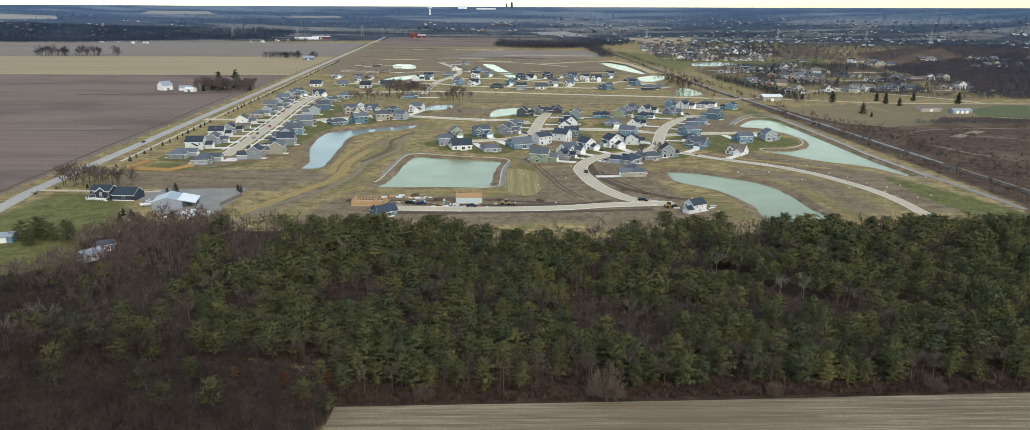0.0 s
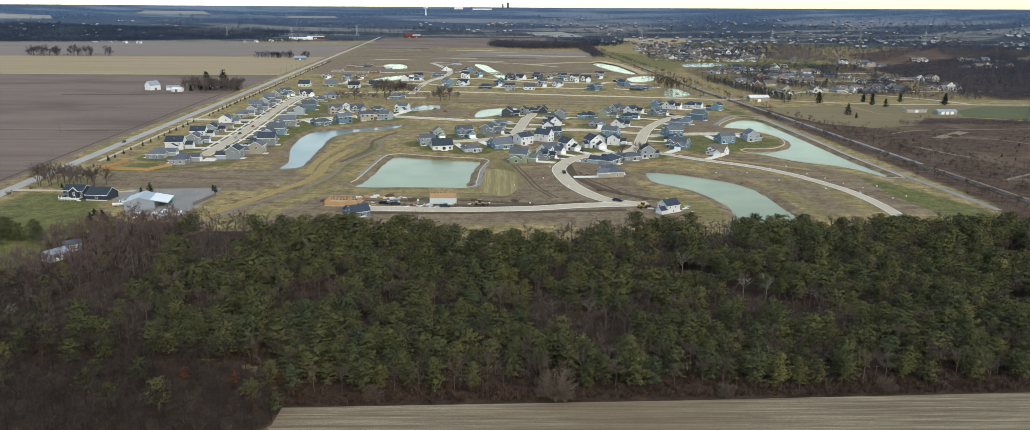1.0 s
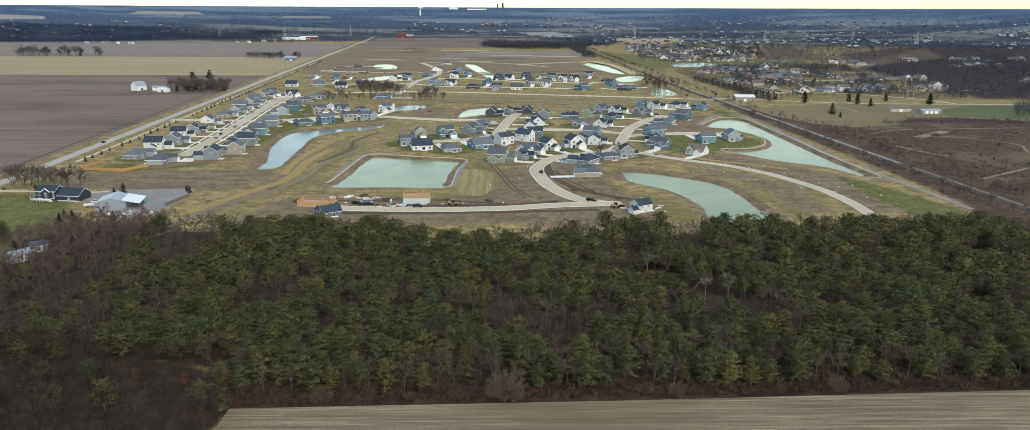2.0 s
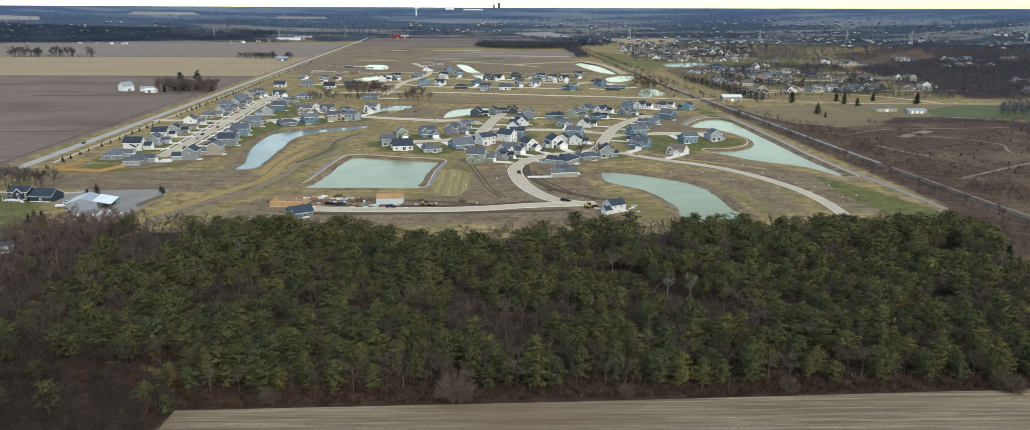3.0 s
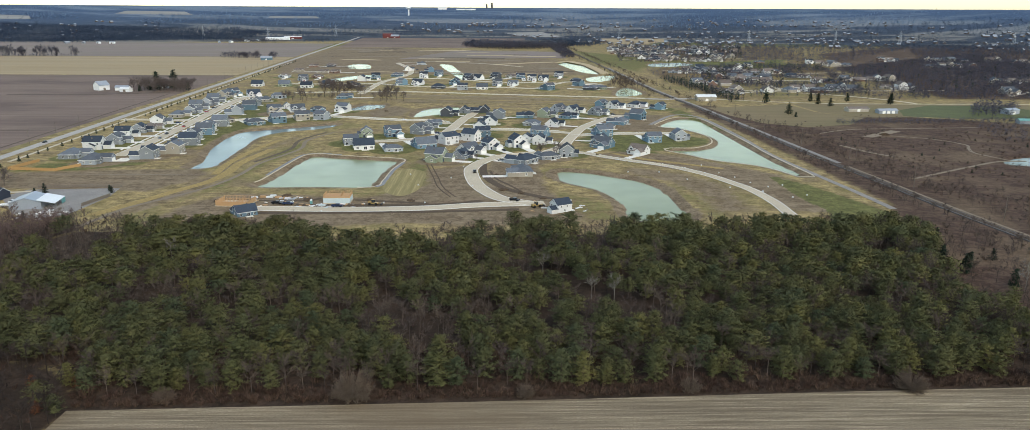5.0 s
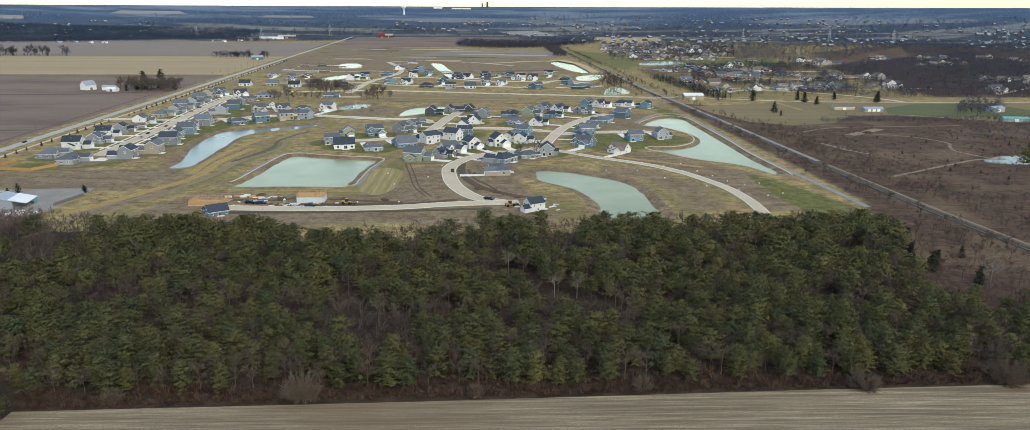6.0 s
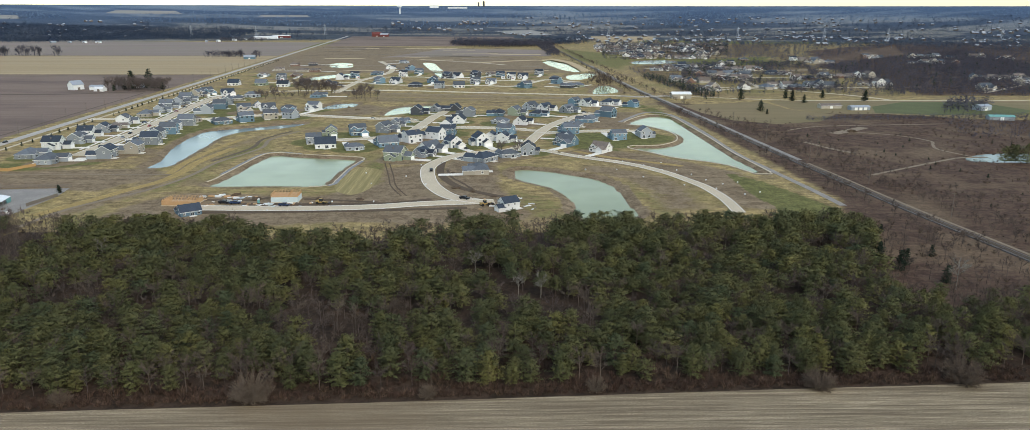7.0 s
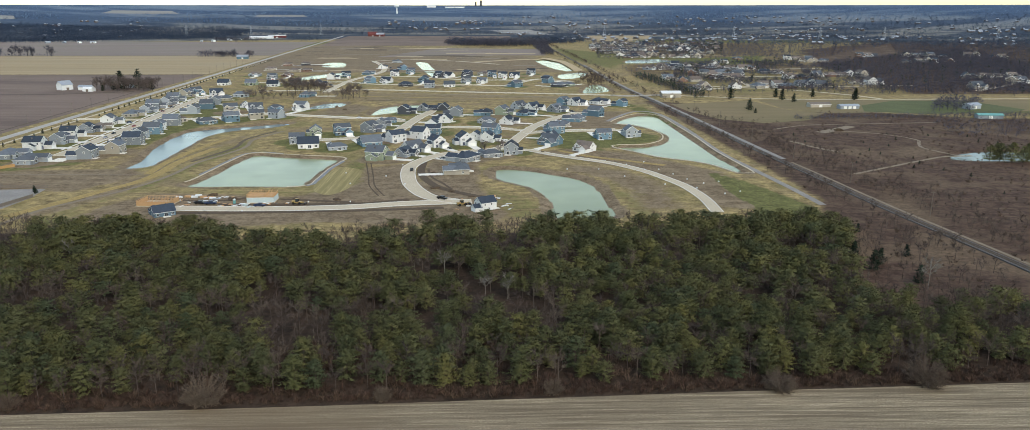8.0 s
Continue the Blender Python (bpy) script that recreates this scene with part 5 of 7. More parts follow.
def dome_shape(seed, height=8.6, limbs=170, twigs=80):
    """A many-stemmed leafless bush with a rounded top."""
    r = np.random.RandomState(seed)
    v, f, tv, tf = [], [], [], []
    for i in range(limbs):
        a, e = r.uniform(0, 6.283), math.asin(r.uniform(0.08, 1.0))
        d = np.array((math.cos(a) * math.cos(e), math.sin(a) * math.cos(e), math.sin(e)))
        l = height * r.uniform(0.72, 1.0) * (0.62 + 0.38 * math.sin(e))
        p = np.array((math.cos(a), math.sin(a), 0)) * 0.5
        cone_tube(v, f, p, p + d * l * 0.8, 0.03, 0.01, 3)
        for k in range(twigs):
            q = p + d * l * r.uniform(0.2, 1.0)
            t = d + r.normal(0, 0.9, 3)
            t /= np.linalg.norm(t)
            w = np.cross(t, r.normal(0, 1, 3))
            w *= 0.034 / (np.linalg.norm(w) + 1e-9)
            m = len(tv)
            tv += [q - w, q + w, q + t * r.uniform(0.5, 1.3)]
            tf.append((m, m + 1, m + 2))
    return (np.array(v), np.array(f)), (np.array(tv), np.array(tf))


def far_shape(seed, height=12, width=4.5, n=14, size=2.2, low=0.15):
    """A tree that is only ever far off: a ragged cloud of crown pieces on a trunk."""
    r = np.random.RandomState(seed)
    v, f = [], []
    cone_tube(v, f, (0, 0, 0), (0, 0, height * 0.6), 0.3, 0.12, 3)
    n_of = [np.array((0, -0.8, 0.6))] * len(v)
    for i in range(n):
        h = r.uniform(low, 1)
        rad = width * math.sin(math.pi * min(1, 0.2 + 0.8 * h)) ** 0.7
        a = r.uniform(0, 6.3)
        c = np.array((math.cos(a) * rad * r.uniform(0.2, 0.9), math.sin(a) * rad * r.uniform(0.2, 0.9), h * height * 0.92))
        m = len(v)
        tri = [c + r.normal(0, size * 0.5, 3) * (1, 1, 0.8) for q in range(3)]
        out = np.array((0.25 * c[0] / width, 0.25 * c[1] / width, 0.8))
        out /= np.linalg.norm(out)
        if np.cross(tri[1] - tri[0], tri[2] - tri[0]) @ out < 0:
            tri[0], tri[1] = tri[1], tri[0]
        v += tri
        n_of += [out] * 3
        f.append((m, m + 1, m + 2))
    return np.array(v), np.array(f), np.array(n_of)


def many(name, shapes, places, mats, label, category):
    """All the placed copies of the shapes as one mesh. shapes: lists of ((verts, faces), material index); places: (x, y, z, scale, turn, which, tint)."""
    vs, fs, ws, ts, ns, base = [], [], [], [], [], 0
    soft = any(len(geo) == 3 for shape in shapes for geo, which in shape)
    places = np.asarray(places, float)
    for k, shape in enumerate(shapes):
        mine = places[places[:, 5] == k]
        if not len(mine):
            continue
        c, s = np.cos(mine[:, 4]) * mine[:, 3], np.sin(mine[:, 4]) * mine[:, 3]
        for geo, which in shape:
            v, f = geo[:2]
            if soft:
                if len(geo) == 3:
                    g = geo[2]
                else:
                    g = v * (1, 1, 0) + (0, 0, 0.02)
                    g = g / np.linalg.norm(g, axis=1)[:, None]
                u = np.stack((g[None, :, 0] * c[:, None] - g[None, :, 1] * s[:, None], g[None, :, 0] * s[:, None] + g[None, :, 1] * c[:, None], g[None, :, 2] * mine[:, 3, None]), -1)
                ns.append((u / np.linalg.norm(u, axis=2)[..., None]).reshape(-1, 3))
            x = v[None, :, 0] * c[:, None] - v[None, :, 1] * s[:, None] + mine[:, 0, None]
            y = v[None, :, 0] * s[:, None] + v[None, :, 1] * c[:, None] + mine[:, 1, None]
            z = v[None, :, 2] * mine[:, 3, None] + mine[:, 2, None]
            n, m = len(mine), len(v)
            vs.append(np.stack((x, y, z), -1).reshape(-1, 3))
            fs.append((f[None] + (np.arange(n) * m)[:, None, None] + base).reshape(-1, 3))
            ws.append(np.full(n * len(f), which))
            ts.append(np.repeat(mine[:, 6], m))
            base += n * m
    me = from_arrays(name, np.concatenate(vs), np.concatenate(fs), mats, np.concatenate(ws), np.concatenate(ts), np.concatenate(ns) if soft else None)
    return tagged(new(name, me), label, category, kind="stuff")


def scatter(poly, gap, seed, jitter=0.42):
    """Jittered points on a grid inside the polygon."""
    r = np.random.RandomState(seed)
    lo, hi = poly.min(0), poly.max(0)
    gx, gy = np.meshgrid(np.arange(lo[0], hi[0], gap), np.arange(lo[1], hi[1], gap))
    x = (gx + r.uniform(-jitter, jitter, gx.shape) * gap).ravel()
    y = (gy + r.uniform(-jitter, jitter, gy.shape) * gap).ravel()
    ok = inside(x, y, poly)
    return np.stack((x[ok], y[ok]), 1)


def thrown(poly, gap, seed):
    """Random points inside the polygon, none closer to another than the gap."""
    r = np.random.RandomState(seed)
    lo, hi = poly.min(0), poly.max(0)
    n = int((hi[0] - lo[0]) * (hi[1] - lo[1]) / gap ** 2 * 5)
    cloud = r.uniform(lo, hi, (n, 2))
    cells, out = {}, []
    for x, y in cloud[inside(cloud[:, 0], cloud[:, 1], poly)]:
        a, b = int(x // gap), int(y // gap)
        if all((x - u) ** 2 + (y - w) ** 2 > gap * gap for i in (-1, 0, 1) for j in (-1, 0, 1) for u, w in cells.get((a + i, b + j), ())):
            cells.setdefault((a, b), []).append((x, y))
            out.append((x, y))
    return np.array(out)


def patch(x, y, size, seed=0):
    return noise.noise(Vector((x / size + seed * 17.3, y / size - seed * 9.1, seed * 3.7)))


PINE_FORMS = ((1, 8, 4.2, 9.0), (2, 9, 3.8, 9.8), (3, 8, 4.6, 8.8), (4, 8, 3.6, 9.4), (5, 7, 4.3, 8.2), (6, 8, 4.0, 9.4))
PINES = [pine_shape(s, whorls=w, width=wd, height=h, low=0.12, shreds=13, tip=0.8, slim=0.17) for s, w, wd, h in PINE_FORMS]
PINES_AMONG = [pine_shape(s, whorls=w, width=wd, height=h, low=0.3, shreds=8, tip=0.86, slim=0.21) for s, w, wd, h in PINE_FORMS]
PINES_BEHIND = [pine_shape(s, whorls=w, width=wd, height=h, low=0.42, shreds=7, tip=0.92, slim=0.23) for s, w, wd, h in PINE_FORMS]
BARES = [bare_shape(s, height=h, spread=sp) for s, h, sp in ((1, 10.5, 0.42), (2, 9.5, 0.36), (3, 11.5, 0.34), (4, 8.5, 0.45), (5, 10.0, 0.3))]
BARES_BEHIND = [bare_shape(s, height=h, spread=sp, limbs=6, branches=4, twigs=7, twig_w=0.062) for s, h, sp in ((1, 10.5, 0.42), (2, 9.5, 0.36), (3, 11.5, 0.34), (4, 8.5, 0.45), (5, 10.0, 0.3))]
THIN_BARES = [bare_shape(90 + s, height=h, spread=sp, limbs=7, branches=4, twigs=6, twig_w=0.11, trunk=0.2, low=0.1) for s, h, sp in ((1, 10.5, 0.42), (2, 9.5, 0.38), (3, 11.5, 0.36), (4, 8.5, 0.46), (5, 10.0, 0.34))]
MID_BARES = [bare_shape(70 + s, height=h, spread=sp, twig_w=0.048, trunk=0.2, twigs=17, low=0.14, limbs=12, branches=6) for s, h, sp in ((1, 10.5, 0.5), (2, 9.5, 0.46), (3, 11.5, 0.44), (4, 8.5, 0.52), (5, 10.0, 0.42))]
BUSHES = [bush_shape(s, h, n, w) for s, h, n, w in ((1, 2.0, 20, 1.7), (2, 1.5, 18, 1.6), (3, 2.7, 24, 2.0), (4, 1.1, 13, 1.4))]
SPRUCES = [pine_shape(20 + s, whorls=13, width=w, height=h, low=0.06, full=3, tip=0.9, round_top=0.95, shreds=3) for s, w, h in ((1, 3.2, 8.5), (2, 3.9, 9.8))]


def tree_meshes(shapes, names, mats):
    return [[(from_arrays(n, geo[0], geo[1], [m], normals=geo[2] if len(geo) == 3 else None), n, m) for geo, n, m in zip(s, names, mats)] for s in shapes]


PINE_KIT = tree_meshes(PINES, ("trunk", "crown"), (BARK, NEEDLES))
MID_KIT = tree_meshes(MID_BARES, ("trunk", "crown"), (TWIG, ESTATE_TWIG))
BARE_KIT = tree_meshes(BARES, ("trunk", "crown"), (TWIG, TWIG))
PALE_KIT = tree_meshes(BARES, ("trunk", "crown"), (PALE_BARK, PALE_BARK))
RUST_KIT = tree_meshes([PINES[4]], ("trunk", "crown"), (BARK, RUST))
SPRUCE_KIT = tree_meshes(SPRUCES, ("trunk", "crown"), (BARK, SPRUCE))
BUSH_KIT = [[(from_arrays("crown", *b, [BRUSH]), "crown", BRUSH)] for b in BUSHES]


def tree(kit_of, which, x, y, scale, turn, label, category, group, name, z=0.0):
    t = new(name)
    t.matrix_basis = pose(x, y, z, 0, 0, turn) @ Matrix.Scale(scale, 4)
    for me, n, m in kit_of[which]:
        placed(n, me, m, t)
    return tagged(t, label, category, group)


def near_water(x, y, pad):
    return any(signed(np.array([x]), np.array([y]), s, pad + 1)[0] < pad for s in SHORES.values())


def in_opening(x, y):
    """Small openings in the plantation, most cleared so the camera's view shows the sycamores."""
    return any(((x - a) / b) ** 2 + ((y - c) / d) ** 2 < 1 for a, b, c, d in ((105, 10, 251, 9), (92, 8, 264, 8), (84, 5, 278, 8), (-66, 5, 294, 8), (-2, 9, 334, 10)))


# the pine plantation with leafless trees mixed in
r = np.random.RandomState(7)
spots = thrown(FOREST, 4.2, 3)
pine_rest, bare_rest, single_pines, single_bare = [], [], 0, 0
for x, y in spots:
    p = patch(x, y, 38, 1) + 0.55 * patch(x, y, 14, 2)
    edge = max(0.0, (206 - y) / 14)
    west = min(1.4, max(0.0, (-85 - x) / 40))
    east = 0.5 if x > 236 and y < 245 else 0.0
    bald = patch(x, y, 30, 5) > 0.48
    share = 0.79 - 1.2 * max(0, p) - 0.2 * edge - 0.5 * west - 0.45 * east
    if bald and r.rand() < 0.5 or in_opening(x, y):
        continue
    turn, tint = r.uniform(0, 6.283), r.rand()
    if r.rand() < share:
        s, k = r.uniform(0.66, 1.08) * (1.0 + 0.14 * patch(x, y, 25, 3)) * (1.12 if y > 305 else 1.0), r.randint(6)
        if y < 232 and single_pines < 300 and -60 < x < 260:
            single_pines += 1
            tree(PINE_KIT, k, x, y, s, math.degrees(turn), "green white pine with layered sprays of needles", "pine tree", "pines of the plantation", "pine_tree")
        else:
            pine_rest.append((x, y, 0, s, turn, k, tint))
    else:
        s, k = r.uniform(0.7, 1.12), r.randint(5)
        if y < 215 and single_bare < 90:
            single_bare += 1
            tree(BARE_KIT, k, x, y, s, math.degrees(turn), "leafless grey-brown tree with fine twigs", "bare tree", "leafless trees of the woods", "bare_tree")
        else:
            bare_rest.append((x, y, 0, s, turn, k, tint))
many("pine_woods", [[(a, 0), (b, 1)] for a, b in PINES_AMONG], [q for q in pine_rest if q[1] < 255], [BARK, NEEDLES], "dense dark green pine plantation in winter", "pine woods")
many("pine_woods", [[(a, 0), (b, 1)] for a, b in PINES_BEHIND], [q for q in pine_rest if q[1] >= 255], [BARK, NEEDLES], "dense dark green pine plantation in winter", "pine woods")
dark_rest = []
for x, y in scatter(BARE_WOODS, 4.9, 5):
    if r.rand() < 0.9:
        dark_rest.append((x, y, 0, r.uniform(0.6, 1.15), r.uniform(0, 6.283), r.randint(5), r.rand()))
for x, y in thrown(BARE_WOODS, 3.2, 15):
    if y > 285 and not (-178 < x < -164 and 292 < y < 320):
        dark_rest.append((x, y, 0, r.uniform(0.55, 0.95), r.uniform(0, 6.283), r.randint(5), r.rand()))
for x, y in scatter(SCRUB, 6.0, 6):
    if y < 350 and x < 300 and r.rand() < 0.7:
        bare_rest.append((x, y, 0, r.uniform(0.4, 0.8), r.uniform(0, 6.283), r.randint(5), r.rand()))
many("bare_woods", [[(a, 0), (b, 0)] for a, b in BARES], [q for q in bare_rest if q[1] < 235], [TWIG], "leafless brown trees among the pines", "woods")
many("bare_woods", [[(a, 0), (b, 0)] for a, b in BARES_BEHIND], [q for q in bare_rest if q[1] >= 235], [TWIG], "leafless brown deciduous woods with fine twigs", "woods")
many("bare_woods", [[(a, 0), (b, 0)] for a, b in BARES_BEHIND], [q for q in dark_rest if q[1] > 262], [RED_TWIG], "reddish-brown leafless thicket beside the farm", "woods")
many("bare_woods", [[(a, 0), (b, 0)] for a, b in BARES_BEHIND], [q for q in dark_rest if q[1] <= 262], [DARK_TWIG], "leafless deciduous thicket with fine twigs, darkened for the view's corner", "woods")
green_left = []
for x, y in scatter(BARE_WOODS, 11, 8):
    if r.rand() < 0.3 and y > 170:
        green_left.append((x, y, 0, r.uniform(0.6, 0.95), r.uniform(0, 6.283), r.randint(6), r.rand()))
many("pine_woods", [[(a, 0), (b, 1)] for a, b in PINES_AMONG], green_left, [BARK, NEEDLES], "scattered young pines among leafless woods", "pine woods")

# brush along the field's edge and over the rough ground
brush = []
for x in np.arange(-44, 318, 0.62):
    for k in range(3):
        y = 180.4 + 0.039 * (x + 45) + abs(r.normal(0, 4.5))
        brush.append((x + r.normal(0, 0.6), y, 0, r.uniform(0.45, 1.0), r.uniform(0, 6.3), r.randint(4), r.rand()))
for x, y in scatter(FOREST, 3.6, 14):
    if y < 218 and r.rand() < 0.75:
        brush.append((x, y, 0, r.uniform(0.8, 1.6), r.uniform(0, 6.3), r.randint(4), r.rand()))
for poly, gap, keep in ((BARE_WOODS, 4.0, 0.5), (FOREST, 5.5, 0.2)):
    for x, y in scatter(poly, gap, 9):
        if r.rand() < keep:
            brush.append((x, y, 0, r.uniform(0.5, 1.1), r.uniform(0, 6.3), r.randint(4), r.rand()))
many("brush", [[(b, 0)] for b in BUSHES], brush, [BRUSH], "leafless reddish-brown brush along the woods", "brush")
brush = []
for x, y in scatter(SCRUB, 5.2, 10):
    if y < 860 and x < 640 and patch(x, y, 40, 8) + 0.4 * patch(x, y, 12, 9) > -0.12 and r.rand() < 0.55 and abs(x - (325 - 0.045 * y)) > 6:
        if not (x > 330 and y < 320) and not (296 < x < 425 and 676 < y < 850):
            brush.append((x, y, 0, r.uniform(0.35, 0.9), r.uniform(0, 6.3), r.randint(4), r.rand()))
many("brush", [[(b, 0)] for b in BUSHES], brush, [DRY_STEMS], "dry brown weeds and low brush on rough ground", "brush")

# trees that stand out singly
for x, y, s in ((101, 257, 0.95), (109, 256, 1.02), (85, 284, 0.95), (-66, 300, 1.1), (-150, 214, 1.1), (-143, 226, 1.0), (-152, 232, 1.0), (262, 262, 1.2)):
    tree(PALE_KIT, int(x) % 5, x, y, s, x * 7, "leafless sycamore with pale bark", "bare tree", "pale sycamores in the woods", "sycamore_tree")
for x, y in ((-60, 193), (-50, 178), (-53, 184), (-75, 196), (-47, 192)):
    tree(RUST_KIT, 0, x, y, 0.38, y * 5, "young oak holding rust-brown leaves", "oak tree", "young oaks", "oak_tree")
for x, y, s in ((29, 185.5, 0.95), (222, 191.5, 0.95), (181, 189, 0.75), (120, 188.5, 0.5), (-20, 184, 0.5), (75, 186, 0.45)):
    shape = dome_shape(31 + int(x))
    tree([[(from_arrays(n, *a, [THORN]), n, THORN) for a, n in zip(shape, ("trunk", "crown"))]], 0, x, y, s, 0, "broad rounded leafless thorn bush at the field's edge", "bush", "", "thorn_bush")
for x, y, s in ((250, 296, 0.95), (258, 290, 0.8), (262, 268, 0.85), (252, 283, 1.0), (274, 300, 0.6), (270, 335, 0.5), 
                (370, 865, 1.5), (359, 764, 1.2), (358, 742, 0.6), (426, 877, 1.2), (424, 851, 1.4), (430, 832, 1.1), (512, 862, 1.4), (505, 850, 1.1), (470, 880, 1.1)):
    tree(SPRUCE_KIT, int(x) % 2, x, y, s, x * 11, "dark green spruce standing alone", "spruce tree", "single evergreens", "spruce_tree")
for x, y, s in ((-382, 968, 0.9), (-376, 984, 1.3), (-370, 990, 2.7), (-351, 996, 2.5), (-328, 982, 1.5), (-185, 418, 0.62), (-188, 414, 0.5), (-152, 424, 0.45), (-149, 420, 0.42), (-184, 364, 0.55), (-187, 358, 0.5), (-189, 366, 0.5), (-181, 360, 0.45), (-163, 362, 0.5),
                (-184, 318, 0.4), (-241, 430, 0.3)):
    tree(SPRUCE_KIT, int(abs(x)) % 2, x, y, s, x * 11, "dark evergreen beside the farm buildings", "spruce tree", "farmyard evergreens", "spruce_tree")
for i in range(14):
    x, y = -258 + 2.9 * i + r.normal(0, 1), 436 + r.normal(0, 2.5)
    tree(MID_KIT, i % 5, x, y, r.uniform(1.0, 1.3), i * 77, "leafless shade tree in a row behind the farmhouse", "bare tree", "farmhouse tree row", "bare_tree")
for i in range(34):
    x, y = -392 + r.uniform(0, 72), 960 + r.uniform(0, 45)
    tree(MID_KIT, i % 5, x, y, r.uniform(1.1, 1.8), i * 77, "leafless tree round the white farm buildings", "bare tree", "farmstead trees", "bare_tree")
for x, y, s in ((-151, 871, 0.8), (-146, 875, 1.0), (-136, 872, 0.8), (-121, 865, 0.9), (-132, 927, 1.7), (-126, 932, 1.6), (-120, 926, 1.5), (-98, 914, 1.5), (-92, 910, 1.4), (-60, 865, 1.0), (-53, 860, 1.1), (-42, 874, 1.1), (-68, 872, 0.9), (-76, 875, 0.9), (97, 531, 1.05), (108, 531, 1.1), (52, 516, 0.5), (-142, 930, 1.5), (-104, 925, 1.5), (-166, 868, 1.2), (-160, 880, 1.4), (-172, 874, 1.1), (-154, 864, 1.3), (-178, 880, 1.0),
                (-138, 905, 2.0), (-131, 914, 2.2), (-124, 908, 1.9), (-114, 918, 2.0), (-108, 912, 1.7), (-62, 886, 1.5), (-57, 880, 1.7), (-66, 878, 1.4), (-51, 884, 1.5)):
    tree(MID_KIT, int(abs(y)) % 5, x, y, s, x * 9, "leafless tree standing among the houses", "bare tree", "trees of the estate", "bare_tree")
for x, y, s in ((436, 500, 1.2), (441, 497, 1.3), (447, 494, 1.4), (453, 492, 1.2), (459, 496, 1.3), (466, 498, 1.4), (474, 497, 1.2), (483, 500, 1.3), (490, 506, 1.3), (444, 506, 1.2), (470, 506, 1.1)):
    tree(PINE_KIT, int(x) % 6, x, y, s, x * 13, "dark pine at the edge of a small pond", "pine tree", "pondside pines", "pine_tree")
for i in range(46):
    x, y = 335 + 170 * r.rand() ** 1.2, r.uniform(330, 660)
    tree(SPRUCE_KIT, i % 2, x, y, r.uniform(0.12, 0.28), i * 31, "small dark juniper in the scrub", "juniper", "junipers of the scrub", "juniper")
for x, y, s in ((-206, 328, 1.0), (-210, 331, 1.1), (-201, 326, 0.9), (-197, 330, 0.95), (-193, 326, 0.9), (-207, 319, 0.8), (-214, 326, 1.1)):
    tree(PINE_KIT, int(-x) % 6, x, y, s, x * 13, "dark pine in the farm garden", "pine tree", "garden pines", "pine_tree")
for x, y, s in ((-192, 352, 1.0), (-188, 349, 1.2), (-184, 347, 1.1), (-181, 350, 1.2), (-186, 344, 1.0), (-178, 345, 1.2), (-258, 428, 0.9), (-262, 415, 1.2), (-190, 340, 0.9), (-175, 348, 1.1)):
    tree(BUSH_KIT, 2, x, y, s, x * 13, "reddish leafless bush in the farm garden", "bush", "garden bushes", "bush")
# saplings along the trail
for i, y in enumerate(np.arange(492, 1540, 15.5)):
    if 704 < y < 728:
        continue
    tree(SPRUCE_KIT, i % 2, road_x(y) + 19.5 + r.normal(0, 0.6), y + r.normal(0, 1.2), r.uniform(0.28, 0.42), i * 40, "small dark conifer planted along the trail", "sapling", "trailside conifers", "sapling")
# trees along the railway
belt = []
for i in range(520):
    y = r.uniform(250, 700)
    x = float(np.interp(y, RAIL[:, 1], RAIL[:, 0])) + abs(r.normal(0, 24)) + 14
    belt.append((x, y, 0, r.uniform(0.2, 0.5), r.uniform(0, 6.3), r.randint(5), r.rand()))
for y in np.arange(300, 2700, 4.2):
    x0 = float(np.interp(y, RAIL[:, 1], RAIL[:, 0]))
    for side, dens in ((-10, 0.8 if y < 900 else 0.4), (-15, 0.6 if y < 560 else 0.2), (16, 0.5 if y < 850 else 0.9)):
        if r.rand() < dens:
            x, y = x0 + side + r.normal(0, 2.2), y + r.uniform(-6, 6)
            if not near_water(x, y, 4) and patch(x, y, 22, 12) > -0.2:
                belt.append((x, y, 0, r.uniform(0.2, 0.75), r.uniform(0, 6.3), r.randint(5), r.rand()))
for i in range(70):
    belt.append((240 + r.normal(0, 12), 1080 + r.normal(0, 60), 0, r.uniform(0.7, 1.2), r.uniform(0, 6.3), r.randint(5), r.rand()))
many("hedgerow", [[(a, 0), (b, 0)] for a, b in THIN_BARES], belt, [TWIG], "leafless scrubby trees along the railway", "trees")

# ---------------------------------------------------------------- distance: suburb, woods, farms, skyline
FAR_BARE = [far_shape(40 + i, 10, 4.6, 17, 1.6) for i in range(4)]
DISTANT = [far_shape(80 + i, 11, 4.6, 7, 2.9) for i in range(4)]
FAR_EVER = [far_shape(60 + i, 10, 2.2, 14, 1.8, 0.02) for i in range(2)]


def ground_z(x, y):
    return float(rise_at(np.hypot(x - 50, y)))


